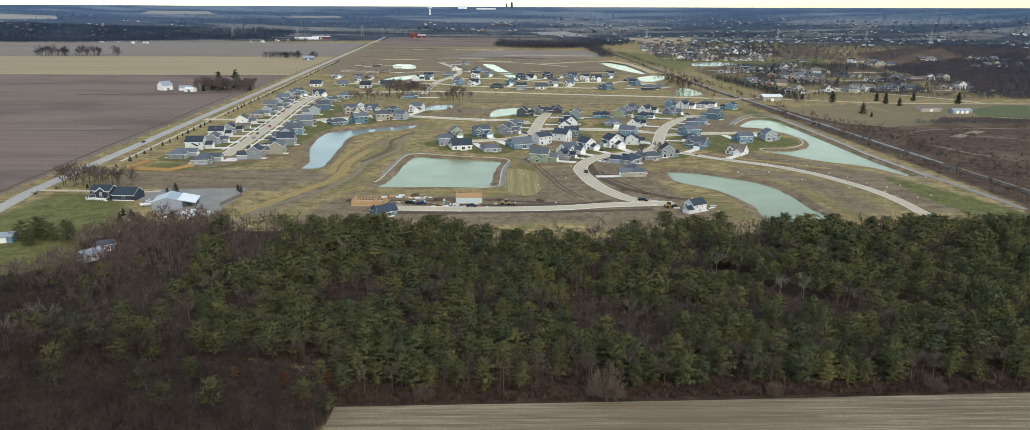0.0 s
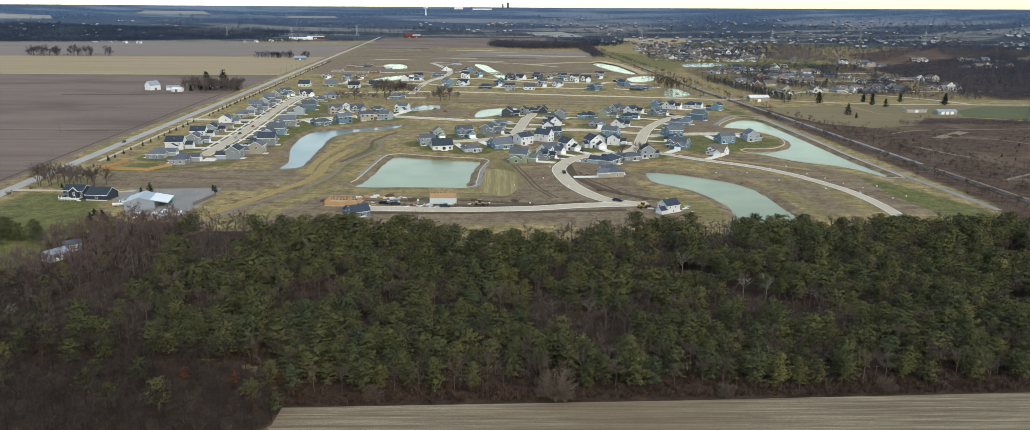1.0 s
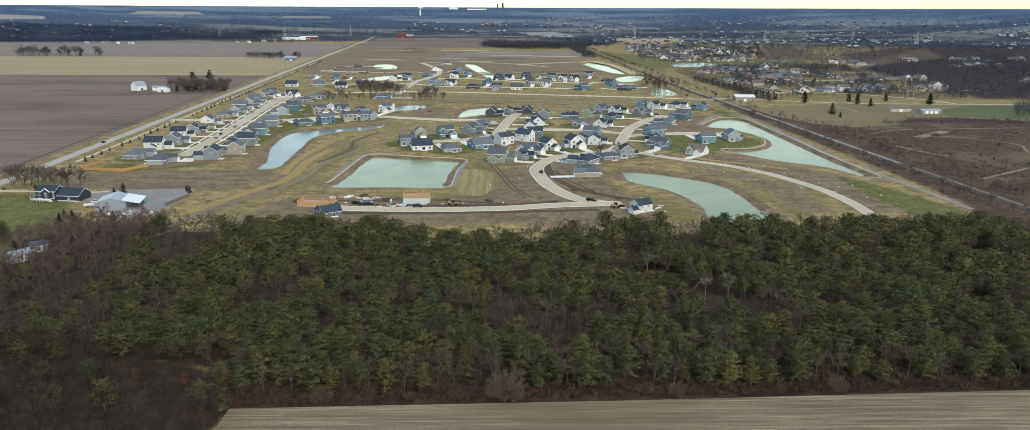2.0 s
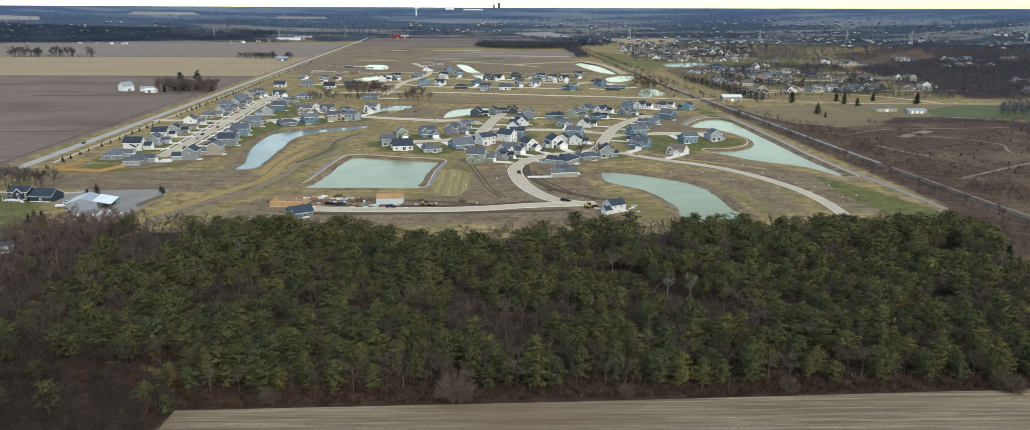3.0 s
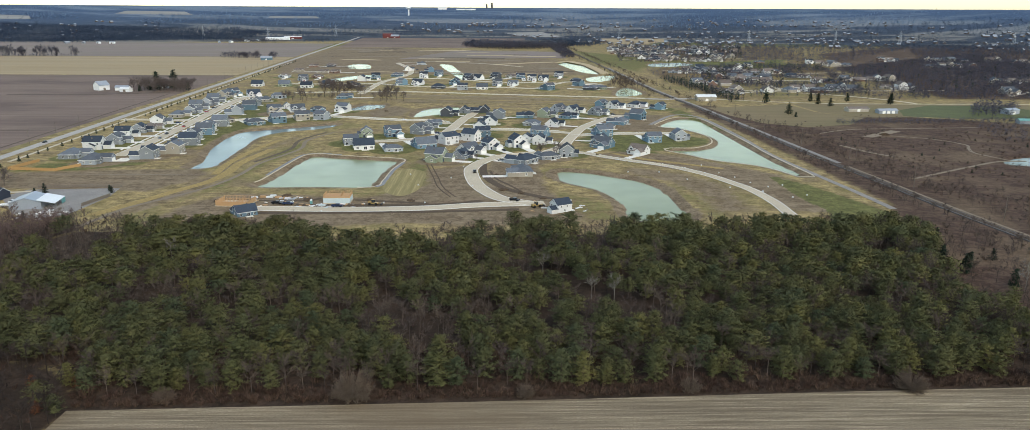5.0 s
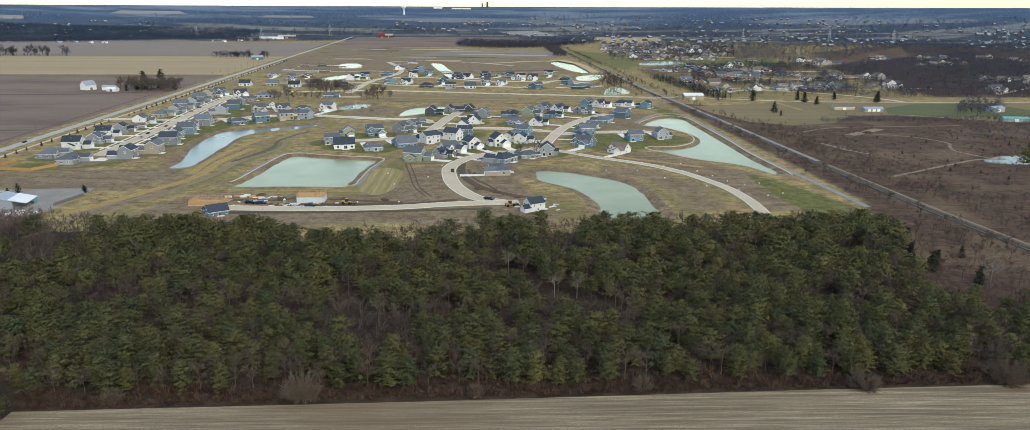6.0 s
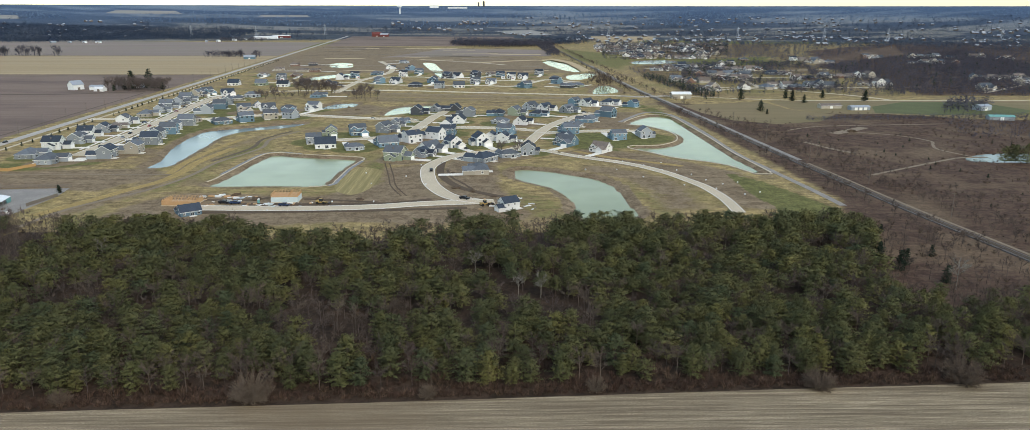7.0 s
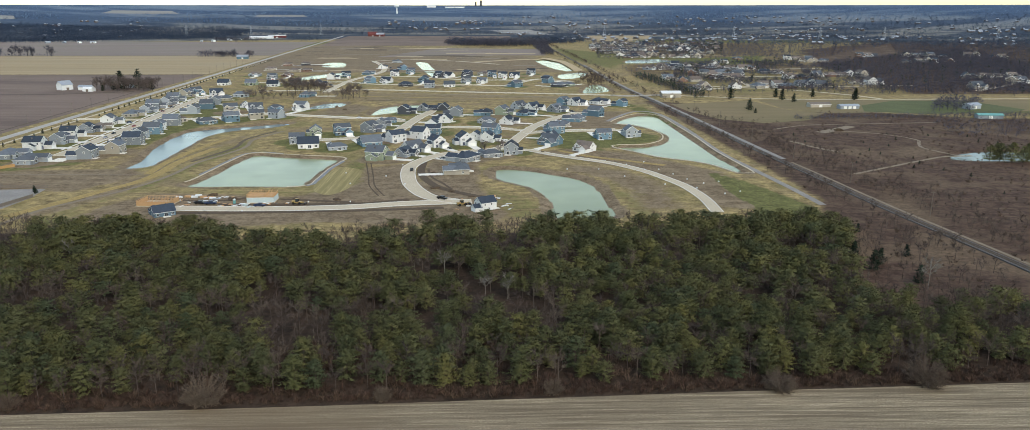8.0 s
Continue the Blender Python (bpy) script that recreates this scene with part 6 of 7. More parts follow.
SUBURB = [  # corner points of the wooded blocks, spacing, openness, evergreen share
    ([(310, 1560), (560, 1560), (780, 2300), (390, 2260)], 9.5, -0.3, 0.3),
    ([(330, 930), (520, 905), (680, 1480), (380, 1420)], 7.5, -0.22, 0.25),
    ([(560, 900), (900, 900), (1250, 1900), (680, 1400)], 8, -0.5, 0.08),
]
SUBURB_ROWS = [  # first and last x, y, houses
    [(353, 372, 962, 2), (407, 422, 977, 1), (433, 488, 984, 4), (503, 535, 1000, 3), (584, 624, 1024, 3), (337, 387, 1068, 4), (412, 454, 1107, 3), (525, 563, 1115, 3), (586, 665, 1146, 5), (402, 482, 1162, 6),
     (523, 554, 1207, 2), (355, 431, 1277, 6), (457, 545, 1289, 5), (381, 496, 1350, 7), (507, 538, 1429, 2), (685, 735, 1460, 4), (869, 968, 1438, 5), (578, 598, 1539, 1), (683, 735, 1537, 3)],
    [(866, 908, 1617, 3), (963, 1060, 1615, 5), (1101, 1136, 1634, 2), (1115, 1155, 1568, 2), (794, 876, 1119, 5), (804, 829, 1038, 2), (706, 722, 953, 1), (372, 429, 1600, 4), (442, 530, 1590, 5), (369, 462, 1675, 6),
     (504, 561, 1672, 3), (351, 477, 1750, 7), (544, 596, 1745, 3), (335, 485, 1860, 9), (516, 595, 1855, 4), (339, 510, 1983, 10), (527, 678, 1978, 6), (351, 637, 2087, 14), (383, 563, 2242, 9), (620, 752, 2236, 6)],
]
r = np.random.RandomState(21)
taken = []
for rows in SUBURB_ROWS:
    for x0, x1, y0, count in rows:
        for i in range(count):
            x = x0 + (x1 - x0) * (i + 0.5) / count + r.normal(0, 2)
            y = y0 + 8 + r.normal(0, 5)
            if near_water(x, y, 12):
                continue
            kind = "BBDDAC"[r.randint(6)]
            side = int(r.choice((0, 3, 3, 3, 2, 7)))
            house(x, y, r.choice((0, 0, 180, 90)) + r.normal(0, 10), kind, side, int(r.choice((0, 2, 2, 1))), f"{COLOUR[side]} suburban house among leafless trees", "suburban houses", r.uniform(1.0, 1.3), False)
            taken.append((x, y))
taken = np.array(taken)


def free(x, y, d):
    return np.hypot(taken[:, 0] - x, taken[:, 1] - y).min() > d


bare, green, hazy, blue = [], [], [], []
for corners, gap, clear, ever in SUBURB:
    for x, y in scatter(np.array(corners, float), gap, 77):
        if free(x, y, 12) and not near_water(x, y, 5) and patch(x, y, 60, 4) > clear:
            (green if r.rand() < ever * 0.5 else bare).append((x, y, 0, r.uniform(0.5, 1.15), r.uniform(0, 6.3), 0, r.rand()))
# woods right of the estate and all the far belts
BELTS = [  # polygon, spacing, height factor
    ([(700, 880), (1500, 880), (2600, 2600), (1300, 2350), (900, 1500)], 15, 1.2),
    ([(560, 1560), (760, 1560), (1300, 2300), (800, 2320)], 16, 1.0),
    ([(300, 1180), (420, 1410), (620, 1400), (720, 1450), (560, 1540), (330, 1400)], 17, 0.7),
    ([(480, 920), (580, 900), (720, 1400), (650, 1380)], 12, 0.9),
    ([(-45, 2235), (20, 2120), (102, 2080), (190, 2110), (240, 2190), (300, 2330), (-20, 2330)], 9, 2.0),
    ([(205, 1700), (232, 1690), (245, 2150), (205, 2150)], 9, 1.4),
    ([(-2400, 2310), (-1250, 2350), (-1126, 2445), (-946, 2530), (-800, 2600), (-850, 3150), (-1000, 3240), (-2600, 3200)], 14, 1.8),
    ([(-560, 2480), (-470, 2430), (-460, 2600), (-600, 2800)], 20, 1.2),
    ([(235, 2190), (330, 2260), (385, 2420), (395, 2560), (300, 2520), (225, 2400)], 13, 1.5),
    ([(330, 870), (352, 880), (330, 1170), (305, 1180)], 7, 0.6),
    ([(380, 692), (560, 704), (900, 705), (900, 735), (560, 728), (380, 708)], 4.2, 0.5),
    ([(470, 600), (520, 590), (640, 600), (900, 640), (900, 700), (600, 700), (500, 690)], 7.5, 0.55),
    ([(535, 750), (575, 745), (640, 830), (600, 845)], 8, 1.1),
]
for corners, gap, tall in BELTS:
    for x, y in scatter(np.array(corners, float), gap, int(gap * 10 + abs(corners[0][0]))):
        if free(x, y, 9):
            (blue if y > 2250 else bare).append((x, y, ground_z(x, y), tall * r.uniform(0.65, 1.1), r.uniform(0, 6.3), int(r.randint(4)), (0.3 + 0.5 * patch(x, y * 2, 160, 16) + 0.06 * r.normal()) % 1.0))
            if gap == 7:
                green.append((x + 2, y, 0, 0.8 * r.uniform(0.7, 1.1), 0, 0, r.rand()))
# pale fields between the far woods, haze put into their colour
FAR_FIELDS = [[(-2169, 3364), (-1978, 3468), (-2060, 3590), (-2297, 3566)], [(-1800, 3850), (-1460, 3940), (-1553, 4080), (-1815, 4000)], [(-1300, 3090), (-982, 3132), (-1100, 3290), (-1316, 3230)],
              [(-1078, 3902), (-834, 3955), (-875, 4051), (-1100, 4010)], [(75, 3300), (246, 3350), (332, 3006), (172, 3050)]]
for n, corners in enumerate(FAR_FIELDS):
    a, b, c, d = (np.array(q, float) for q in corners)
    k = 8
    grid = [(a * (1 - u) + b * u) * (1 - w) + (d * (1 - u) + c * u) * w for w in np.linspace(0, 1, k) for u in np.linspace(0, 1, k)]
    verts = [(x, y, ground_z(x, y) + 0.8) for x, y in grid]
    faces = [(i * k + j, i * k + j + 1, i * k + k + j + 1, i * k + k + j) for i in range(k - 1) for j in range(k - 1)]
    tagged(new("field", from_arrays("field", verts, faces, [HAZE_FIELD])), "pale distant field between leafless woods, greyed with haze", "field", kind="structure")
FAR_POLYS = [np.array(c, float) for c in FAR_FIELDS]
# out to the horizon: bands of woods with clearings
for i in range(26000):
    a = r.uniform(-0.92, 0.95)
    d = 2250 + 2440 * r.rand() ** 0.8
    x, y = 50 + d * math.sin(a), d * math.cos(a)
    open_land = patch(x, y * 2.2, 520, 6) + 0.5 * patch(x, y * 2.2, 170, 7)
    if x > 500:
        open_land -= 0.35
    if any(inside(np.array([x]), np.array([y]), q)[0] for q in FAR_POLYS):
        continue
    if open_land > 0.1 or (-1950 < x < 180 and y < 2950 and d < 2950) or (390 < x < 690 and 2400 < y < 2970):
        continue
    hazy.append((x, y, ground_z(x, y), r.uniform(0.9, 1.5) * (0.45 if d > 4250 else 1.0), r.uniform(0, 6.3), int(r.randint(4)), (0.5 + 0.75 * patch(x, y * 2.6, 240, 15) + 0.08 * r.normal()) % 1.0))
# blue haze is put into the colours of the far woods
many("distant_woods", [[(s, 0)] for s in DISTANT], [q for q in hazy if q[1] > 3500], [REMOTE_HAZE_TWIG], "woods on the far horizon with pale blue haze in their colour", "woods")
many("distant_woods", [[(s, 0)] for s in DISTANT], [q for q in hazy if q[1] <= 3500], [HAZY_TWIG], "leafless woods along the horizon with blue haze in their colour", "woods")
many("far_woods", [[(s, 0)] for s in FAR_BARE], blue, [HAZY_TWIG], "leafless woods behind the fields with blue haze in their colour", "woods")
for lst in (bare, green):
    for i, q in enumerate(lst):
        lst[i] = (*q[:5], i % (4 if lst is bare else 2), q[6])
many("far_woods", [[(s, 0)] for s in FAR_BARE], bare, [FAR_HAZE_TWIG], "leafless grey-brown woods reaching to the horizon, tinted with haze", "woods")
many("far_evergreens", [[(s, 0)] for s in FAR_EVER], green, [FAR_GREEN], "dark evergreens scattered through the suburb", "evergreens")
for x0, x1, y, n in ((-1031, -960, 1702, 34), (-940, -900, 1702, 12), (-905, -890, 1702, 9), (-858, -848, 1702, 6), (-1031, -847, 1704, 40), (-1240, -1130, 1650, 70), (-520, -440, 1655, 60), (-420, -405, 1655, 12), (-760, -600, 2440, 60)):
    hedge = [(r.uniform(x0, x1), y + r.normal(0, 5), 0, r.uniform(0.7, 1.2) * (0.5 if n == 40 else 2.0 if y > 1700 and y < 2000 else 1.3), r.uniform(0, 6.3), int(r.randint(5)), r.rand()) for i in range(n)]
    many("tree_row", [[(a, 0), (b, 0)] for a, b in THIN_BARES], hedge, [FAR_HAZE_TWIG], "row of leafless trees between fields", "trees")


# far houses and sheds
def simple_house(w, d, h, pitch=0.6):
    """Walls and roof of a plain gabled building, as two meshes."""
    w1, r1 = bmesh.new(), bmesh.new()
    walls_of(w1, -w / 2, w / 2, -d / 2, d / 2, h, pitch, "x")
    roof_gable(r1, -w / 2, w / 2, -d / 2, d / 2, h, pitch, "x")
    return w1, r1


def building(x, y, w, d, h, turn, wall, top, label, name="barn", pitch=0.5, z=None, category="barn", doors=1):
    b = new(name)
    b.matrix_basis = pose(x, y, ground_z(x, y) if z is None else z, 0, 0, turn)
    tagged(b, label, category)
    wb, rb = simple_house(w, d, h, pitch)
    part("wall", wb, wall, b)
    part("roof", rb, top, b)
    for i in range(doors):
        bm = bmesh.new()
        add_box(bm, -1.6 + (i - (doors - 1) / 2) * 5, 1.6 + (i - (doors - 1) / 2) * 5, -d / 2 - 0.12, -d / 2 + 0.05, 0, min(3.0, h - 0.3))
        part("door", bm, TRIM if wall is not METAL_WHITE else OLD_WOOD, b)
    return b


building(-437, 984, 14, 12, 6.4, 60, METAL_WHITE, METAL_GREY, "tall white barn with a pale metal roof", pitch=0.8)
building(-409, 981, 16, 8, 4, 5, METAL_WHITE, METAL_GREY, "low white shed beside the barn", "shed", category="shed")
building(-397, 964, 13, 7, 3.5, -10, METAL_WHITE, METAL_WHITE, "small white shed at the farmstead", "shed", category="shed")
building(-372, 1012, 13, 9, 4.5, 10, SIDING[0], ROOF[0], "old grey farmhouse behind dark evergreens", "farmhouse", category="house")
building(-408, 1590, 22, 12, 5, 10, SIDING[1], METAL_GREY, "pale blue shed beside the far road", "shed", category="shed")
building(-690, 2675, 78, 16, 6, 3, METAL_WHITE, METAL_WHITE, "long low white poultry barn", pitch=0.3, doors=2)
building(-660, 2760, 60, 14, 7, 3, RED_METAL, METAL_WHITE, "long red barn with a pale roof", pitch=0.3, doors=2)
building(-348, 2890, 34, 18, 9, 15, RED_METAL, RED_METAL, "red barn in the middle of a bare field", pitch=0.8)
building(-318, 2880, 30, 16, 7, -10, RED_METAL, METAL_GREY, "red barn with a grey roof", pitch=0.7)
building(306, 884, 22, 14, 5, 0, SIDING[3], METAL_WHITE, "tan warehouse with a white roof near the crossing", "warehouse", pitch=0.3, category="warehouse")
building(464, 775, 20, 8, 3.2, 5, SIDING[0], METAL_GREY, "long grey stable with a metal roof", "stable", pitch=0.35, category="stable", doors=3)
building(440, 790, 22, 9, 3, 5, SIDING[3], ROOF[2], "tan ranch house with a brown roof", "ranch_house", pitch=0.4, category="house")
building(590, 772, 15, 10, 4.2, 20, SIDING[0], METAL_GREY, "grey metal workshop with a low roof", "workshop", pitch=0.35, category="workshop")
building(563, 701, 22, 8, 3.4, -8, SIDING[0], TEAL_METAL, "grey shed with a teal metal roof", "shed", pitch=0.3, category="shed")
for x, y in ((-1206, 2319), (-1160, 2322), (-1117, 2324), (-1079, 2327), (-790, 2400), (-765, 2430), (-720, 2560), (-745, 2520)):
    building(x, y, 9 + x % 7, 8, 4, x, METAL_WHITE if x % 2 else SIDING[0], METAL_GREY, "pale farm building at the edge of far woods", "farm_building", category="farm building")
r = np.random.RandomState(5)
fw, fr = bmesh.new(), bmesh.new()
for i in range(760):
    if i < 560:
        a, d = r.uniform(0.02, 0.62), 2350 + 1700 * r.rand()
    elif i < 660:
        a, d = r.uniform(-0.12, 0.0), 3300 + 500 * r.rand()
    else:
        a, d = r.uniform(-0.62, -0.4), 3000 + 900 * r.rand()
    x, y = 50 + d * math.sin(a), d * math.cos(a)
    if x < 180 and d < 3000:
        continue
    if patch(x, y * 2, 260, 11) < 0.02:
        continue
    z, w = ground_z(x, y) + 1.0, r.uniform(8, 14)
    m = pose(x, y, z, 0, 0, r.uniform(0, 180))
    w1, r1 = simple_house(w, r.uniform(8, 12), r.uniform(3, 6))
    for src, dst in ((w1, fw), (r1, fr)):
        src.transform(m)
        me = bpy.data.meshes.new("tmp")
        src.to_mesh(me)
        dst.from_mesh(me)
        src.free()
        bpy.data.meshes.remove(me)
far = tagged(new("far_houses"), "pale houses of far suburbs among woods", "houses", kind="stuff")
part("walls", fw, ROOF[2], far)
part("roofs", fr, METAL_GREY, far)


def tower(x, y, w, d, h, label, wall, name="tower"):
    t = new(name)
    z = ground_z(x, y)
    t.matrix_basis = pose(x, y, z)
    tagged(t, label, "tower")
    bm = bmesh.new()
    add_box(bm, -w / 2, w / 2, -d / 2, d / 2, -2, h)
    part("shaft", bm, wall, t)
    bm = bmesh.new()
    add_box(bm, -w / 4, w / 4, -d / 4, d / 4, h, h * 1.08)
    part("penthouse", bm, wall, t)


tower(-12, 4640, 9, 9, 24, "dark office tower on the far skyline", SIDING[5])
tower(18, 4650, 12, 10, 30, "dark office tower on the far skyline", SIDING[5])
wt = new("water_tower")
wt.matrix_basis = pose(-420, 4200, ground_z(-420, 4200))
tagged(wt, "white water tower above the far woods", "water tower")
bm = bmesh.new()
add_cylinder(bm, (0, 0, 0), 4, 34, 10)
part("column", bm, METAL_WHITE, wt)
bm = bmesh.new()
bmesh.ops.create_uvsphere(bm, u_segments=14, v_segments=8, radius=13)
bmesh.ops.scale(bm, vec=(1, 1, 0.65), verts=bm.verts)
bmesh.ops.translate(bm, vec=(0, 0, 40), verts=bm.verts)
part("tank", bm, METAL_WHITE, wt)
building(-266, 4560, 50, 20, 14, 0, METAL_WHITE, METAL_WHITE, "white factory block on the far skyline", "factory", pitch=0.1, category="factory")
building(-130, 4540, 110, 30, 6, 0, METAL_WHITE, METAL_GREY, "long low white warehouse far off", "warehouse", pitch=0.1, category="warehouse")


# ---------------------------------------------------------------- farm by the woods
def farmhouse():
    h = new("farmhouse")
    h.matrix_basis = pose(-218, 404, 0, 0, 0, -6) @ Matrix.Scale(0.86, 4)
    tagged(h, "dark navy two-storey farmhouse with white porch and trim", "house")
    bm, rb = bmesh.new(), bmesh.new()
    for b in ((-9, 4, 0, 9, 5.6, 0.6, "x"), (-3.5, 1.5, -1.6, 1, 5.6, 0.8, "y"), (4, 9, 1, 8, 3.2, 0.5, "x"), (7, 21, -2, 10, 3.6, 0.62, "x")):
        walls_of(bm, *b)
        roof_gable(rb, *b)
    part("wall", bm, SIDING[6], h)
    part("roof", rb, ROOF[1], h)
    bm = bmesh.new()
    add_box(bm, -9, 2.5, -5, 0, 0.9, 1.1)
    part("deck", bm, TRIM, h, "white painted deck")
    for x in np.arange(-9, 2.6, 1.9):
        bm = bmesh.new()
        add_box(bm, x - 0.08, x + 0.08, -5, -4.84, -0.1, 2.1 if x > -5.2 else 3.4)
        part("post", bm, TRIM, h)
    for z in (1.5, 2.0):
        bm = bmesh.new()
        add_box(bm, -9, 2.5, -4.98, -4.88, z, z + 0.09)
        part("railing", bm, TRIM, h)
    bm = bmesh.new()
    add_box(bm, -9.3, -5, -5.2, 0.2, 3.4, 3.6)
    part("porch_roof", bm, ROOF[0], h)
    for i in range(6):
        bm = bmesh.new()
        add_box(bm, 2.6 + i * 0.3, 2.9 + i * 0.3, -4.8, -3.2, 0, 0.9 - i * 0.15)
        part("step", bm, TRIM, h)
    for s in (-1, 1):
        bm = bmesh.new()
        y = -1.75
        v = [bm.verts.new(p) for p in ((-1 + s * 2.95, y, 5.4), (-1 + s * 2.95, y, 5.75), (-1, y, 8.15), (-1, y, 7.8), (-1 + s * 2.95, y + 0.1, 5.4), (-1 + s * 2.95, y + 0.1, 5.75), (-1, y + 0.1, 8.15), (-1, y + 0.1, 7.8))]
        for f in ((0, 1, 2, 3), (4, 5, 6, 7), (0, 1, 5, 4), (1, 2, 6, 5), (2, 3, 7, 6), (3, 0, 4, 7)):
            bm.faces.new([v[i] for i in f])
        part("bargeboard", bm, TRIM, h)
    bm = bmesh.new()
    add_box(bm, 6.9, 21.1, -2.1, -1.95, 0, 0.5)
    part("plinth", bm, TRIM, h)
    for w in ((-1, -1.6, 4.2, "s", 1.4, 1.4), (-1, -1.6, 1.9, "s", 1.2, 1.6), (-6.5, 0, 4.2, "s", 1.2, 1.4), (2.8, 0, 4.2, "s", 1.0, 1.4), (-6.5, 0, 1.9, "s", 1.4, 1.5), (2.8, 0, 1.9, "s", 1.0, 1.5), (6, 1, 1.7, "s", 1.2, 1.3), (14, -2, 1.8, "s", 1.4, 1.2), (-9, 4, 4.2, "w", 1.2, 1.4), (-9, 5, 1.8, "w", 1.2, 1.4)):
        window_on(h, *w)


farmhouse()


def metal_barn():
    b = new("metal_barn")
    b.matrix_basis = pose(-174, 391, 0, 0, 0, 12) @ Matrix.Scale(0.82, 4)
    tagged(b, "pale blue metal barn with a white lean-to roof", "barn")
    bm, rb = bmesh.new(), bmesh.new()
    walls_of(bm, -12, 6, -9, 10, 4.4, 0.32, "y")
    roof_gable(rb, -12, 6, -9, 10, 4.4, 0.32, "y")
    part("wall", bm, METAL_GREY, b)
    part("roof", rb, METAL_GREY, b)
    bm = bmesh.new()
    v = [bm.verts.new(p) for p in ((3.6, -9.4, 5.9), (14, -9.4, 3.4), (14, 10.4, 3.4), (3.6, 10.4, 5.9), (3.6, -9.4, 5.7), (14, -9.4, 3.2), (14, 10.4, 3.2), (3.6, 10.4, 5.7))]
    for f in ((0, 1, 2, 3), (7, 6, 5, 4), (0, 4, 5, 1), (1, 5, 6, 2), (2, 6, 7, 3), (3, 7, 4, 0)):
        bm.faces.new([v[i] for i in f])
    part("lean_to_roof", bm, METAL_WHITE, b, "new white corrugated lean-to roof")
    for y in (-9, -4.2, 0.5, 5.2, 10):
        bm = bmesh.new()
        add_box(bm, 13.6, 13.85, y - 0.12, y + 0.12, -0.2, 3.3)
        part("post", bm, OLD_WOOD, b)
    bm = bmesh.new()
    add_box(bm, 13.9, 14.0, 3, 10, 0, 3.2)
    part("side_panel", bm, TEAL_METAL, b, "teal metal side panel")
    for x in np.arange(-11.2, 6, 1.2):
        bm = bmesh.new()
        add_box(bm, x, x + 0.1, -9.06, -8.98, 0, 4.3)
        part("rib", bm, METAL_GREY, b)


metal_barn()
building(-171, 301, 8.5, 6, 3.0, 60, METAL_GREY, METAL_GREY, "weathered grey metal shed at the woods", "shed", pitch=0.5, category="shed")
building(-171, 314, 6.5, 5, 3.0, 30, SIDING[1], ROOF[0], "small blue-grey shed in the trees", "shed", pitch=0.5, category="shed")
building(-222, 326, 8, 6, 3, 10, SIDING[1], METAL_GREY, "small pale blue shed under evergreens", "shed", pitch=0.4, category="shed")


def fence(points, height, mat_of, label, board=2.2, gap=0.0):
    f = new("fence")
    tagged(f, label, "fence")
    line = np.array(points, float)
    for a, b in zip(line, line[1:]):
        n = max(1, int(np.hypot(*(b - a)) / board))
        turn = math.degrees(math.atan2(b[1] - a[1], b[0] - a[0]))
        for i in range(n):
            p = a + (b - a) * (i + 0.5) / n
            w = np.hypot(*(b - a)) / n
            placed("panel", kit((round(w, 2), height, "panel"), lambda bm: add_box(bm, -w / 2 + gap, w / 2 - gap, -0.05, 0.05, 0.05, height)), mat_of, f, m=pose(*p, 0, 0, 0, turn))
            placed("post", kit((height, "post"), lambda bm: add_box(bm, -0.09, 0.09, -0.09, 0.09, -0.2, height + 0.12)), mat_of, f, m=pose(*(a + (b - a) * i / n), 0, 0, 0, turn))


fence([(-246, 484), (-214, 480), (-206, 496)], 1.9, FENCE_WOOD, "new orange-brown cedar privacy fence round a garden")
fence([(-246, 484), (-242, 512)], 1.9, FENCE_WOOD, "new orange-brown cedar privacy fence round a garden")
fence([(-196, 431), (-176, 434), (-150, 434)], 1.8, OLD_WOOD, "weathered grey board fence behind the yard")
fence([(-146, 412), (-150, 390)], 1.8, OLD_WOOD, "weathered grey board fence beside the yard")
fence([(-184, 372), (-190, 358)], 1.6, OLD_WOOD, "weathered grey board fence by the barn")

# things in the yard
r = np.random.RandomState(3)
for i in range(26):
    x, y = -160 + r.normal(0, 5), 374 + r.normal(0, 5)
    bm = bmesh.new()
    w, d, h = r.uniform(0.5, 1.8), r.uniform(0.4, 1.2), r.uniform(0.3, 1.0)
    add_box(bm, -w, w, -d, d, 0, h)
    bmesh.ops.bevel(bm, geom=bm.edges[:], offset=0.1, segments=1, affect="EDGES")
    k = r.randint(4)
    o = part("junk_pile", bm, (OLD_WOOD, METAL_WHITE, WHITE_CONCRETE, METAL_GREY)[k])
    o.matrix_basis = pose(x, y, 0.05, 0, 0, r.uniform(0, 180))
    tagged(o, ("weathered timber", "white sheet metal", "broken concrete", "grey metal")[k] + " scrap heaped in the yard", "scrap", "scrap in the farm yard")


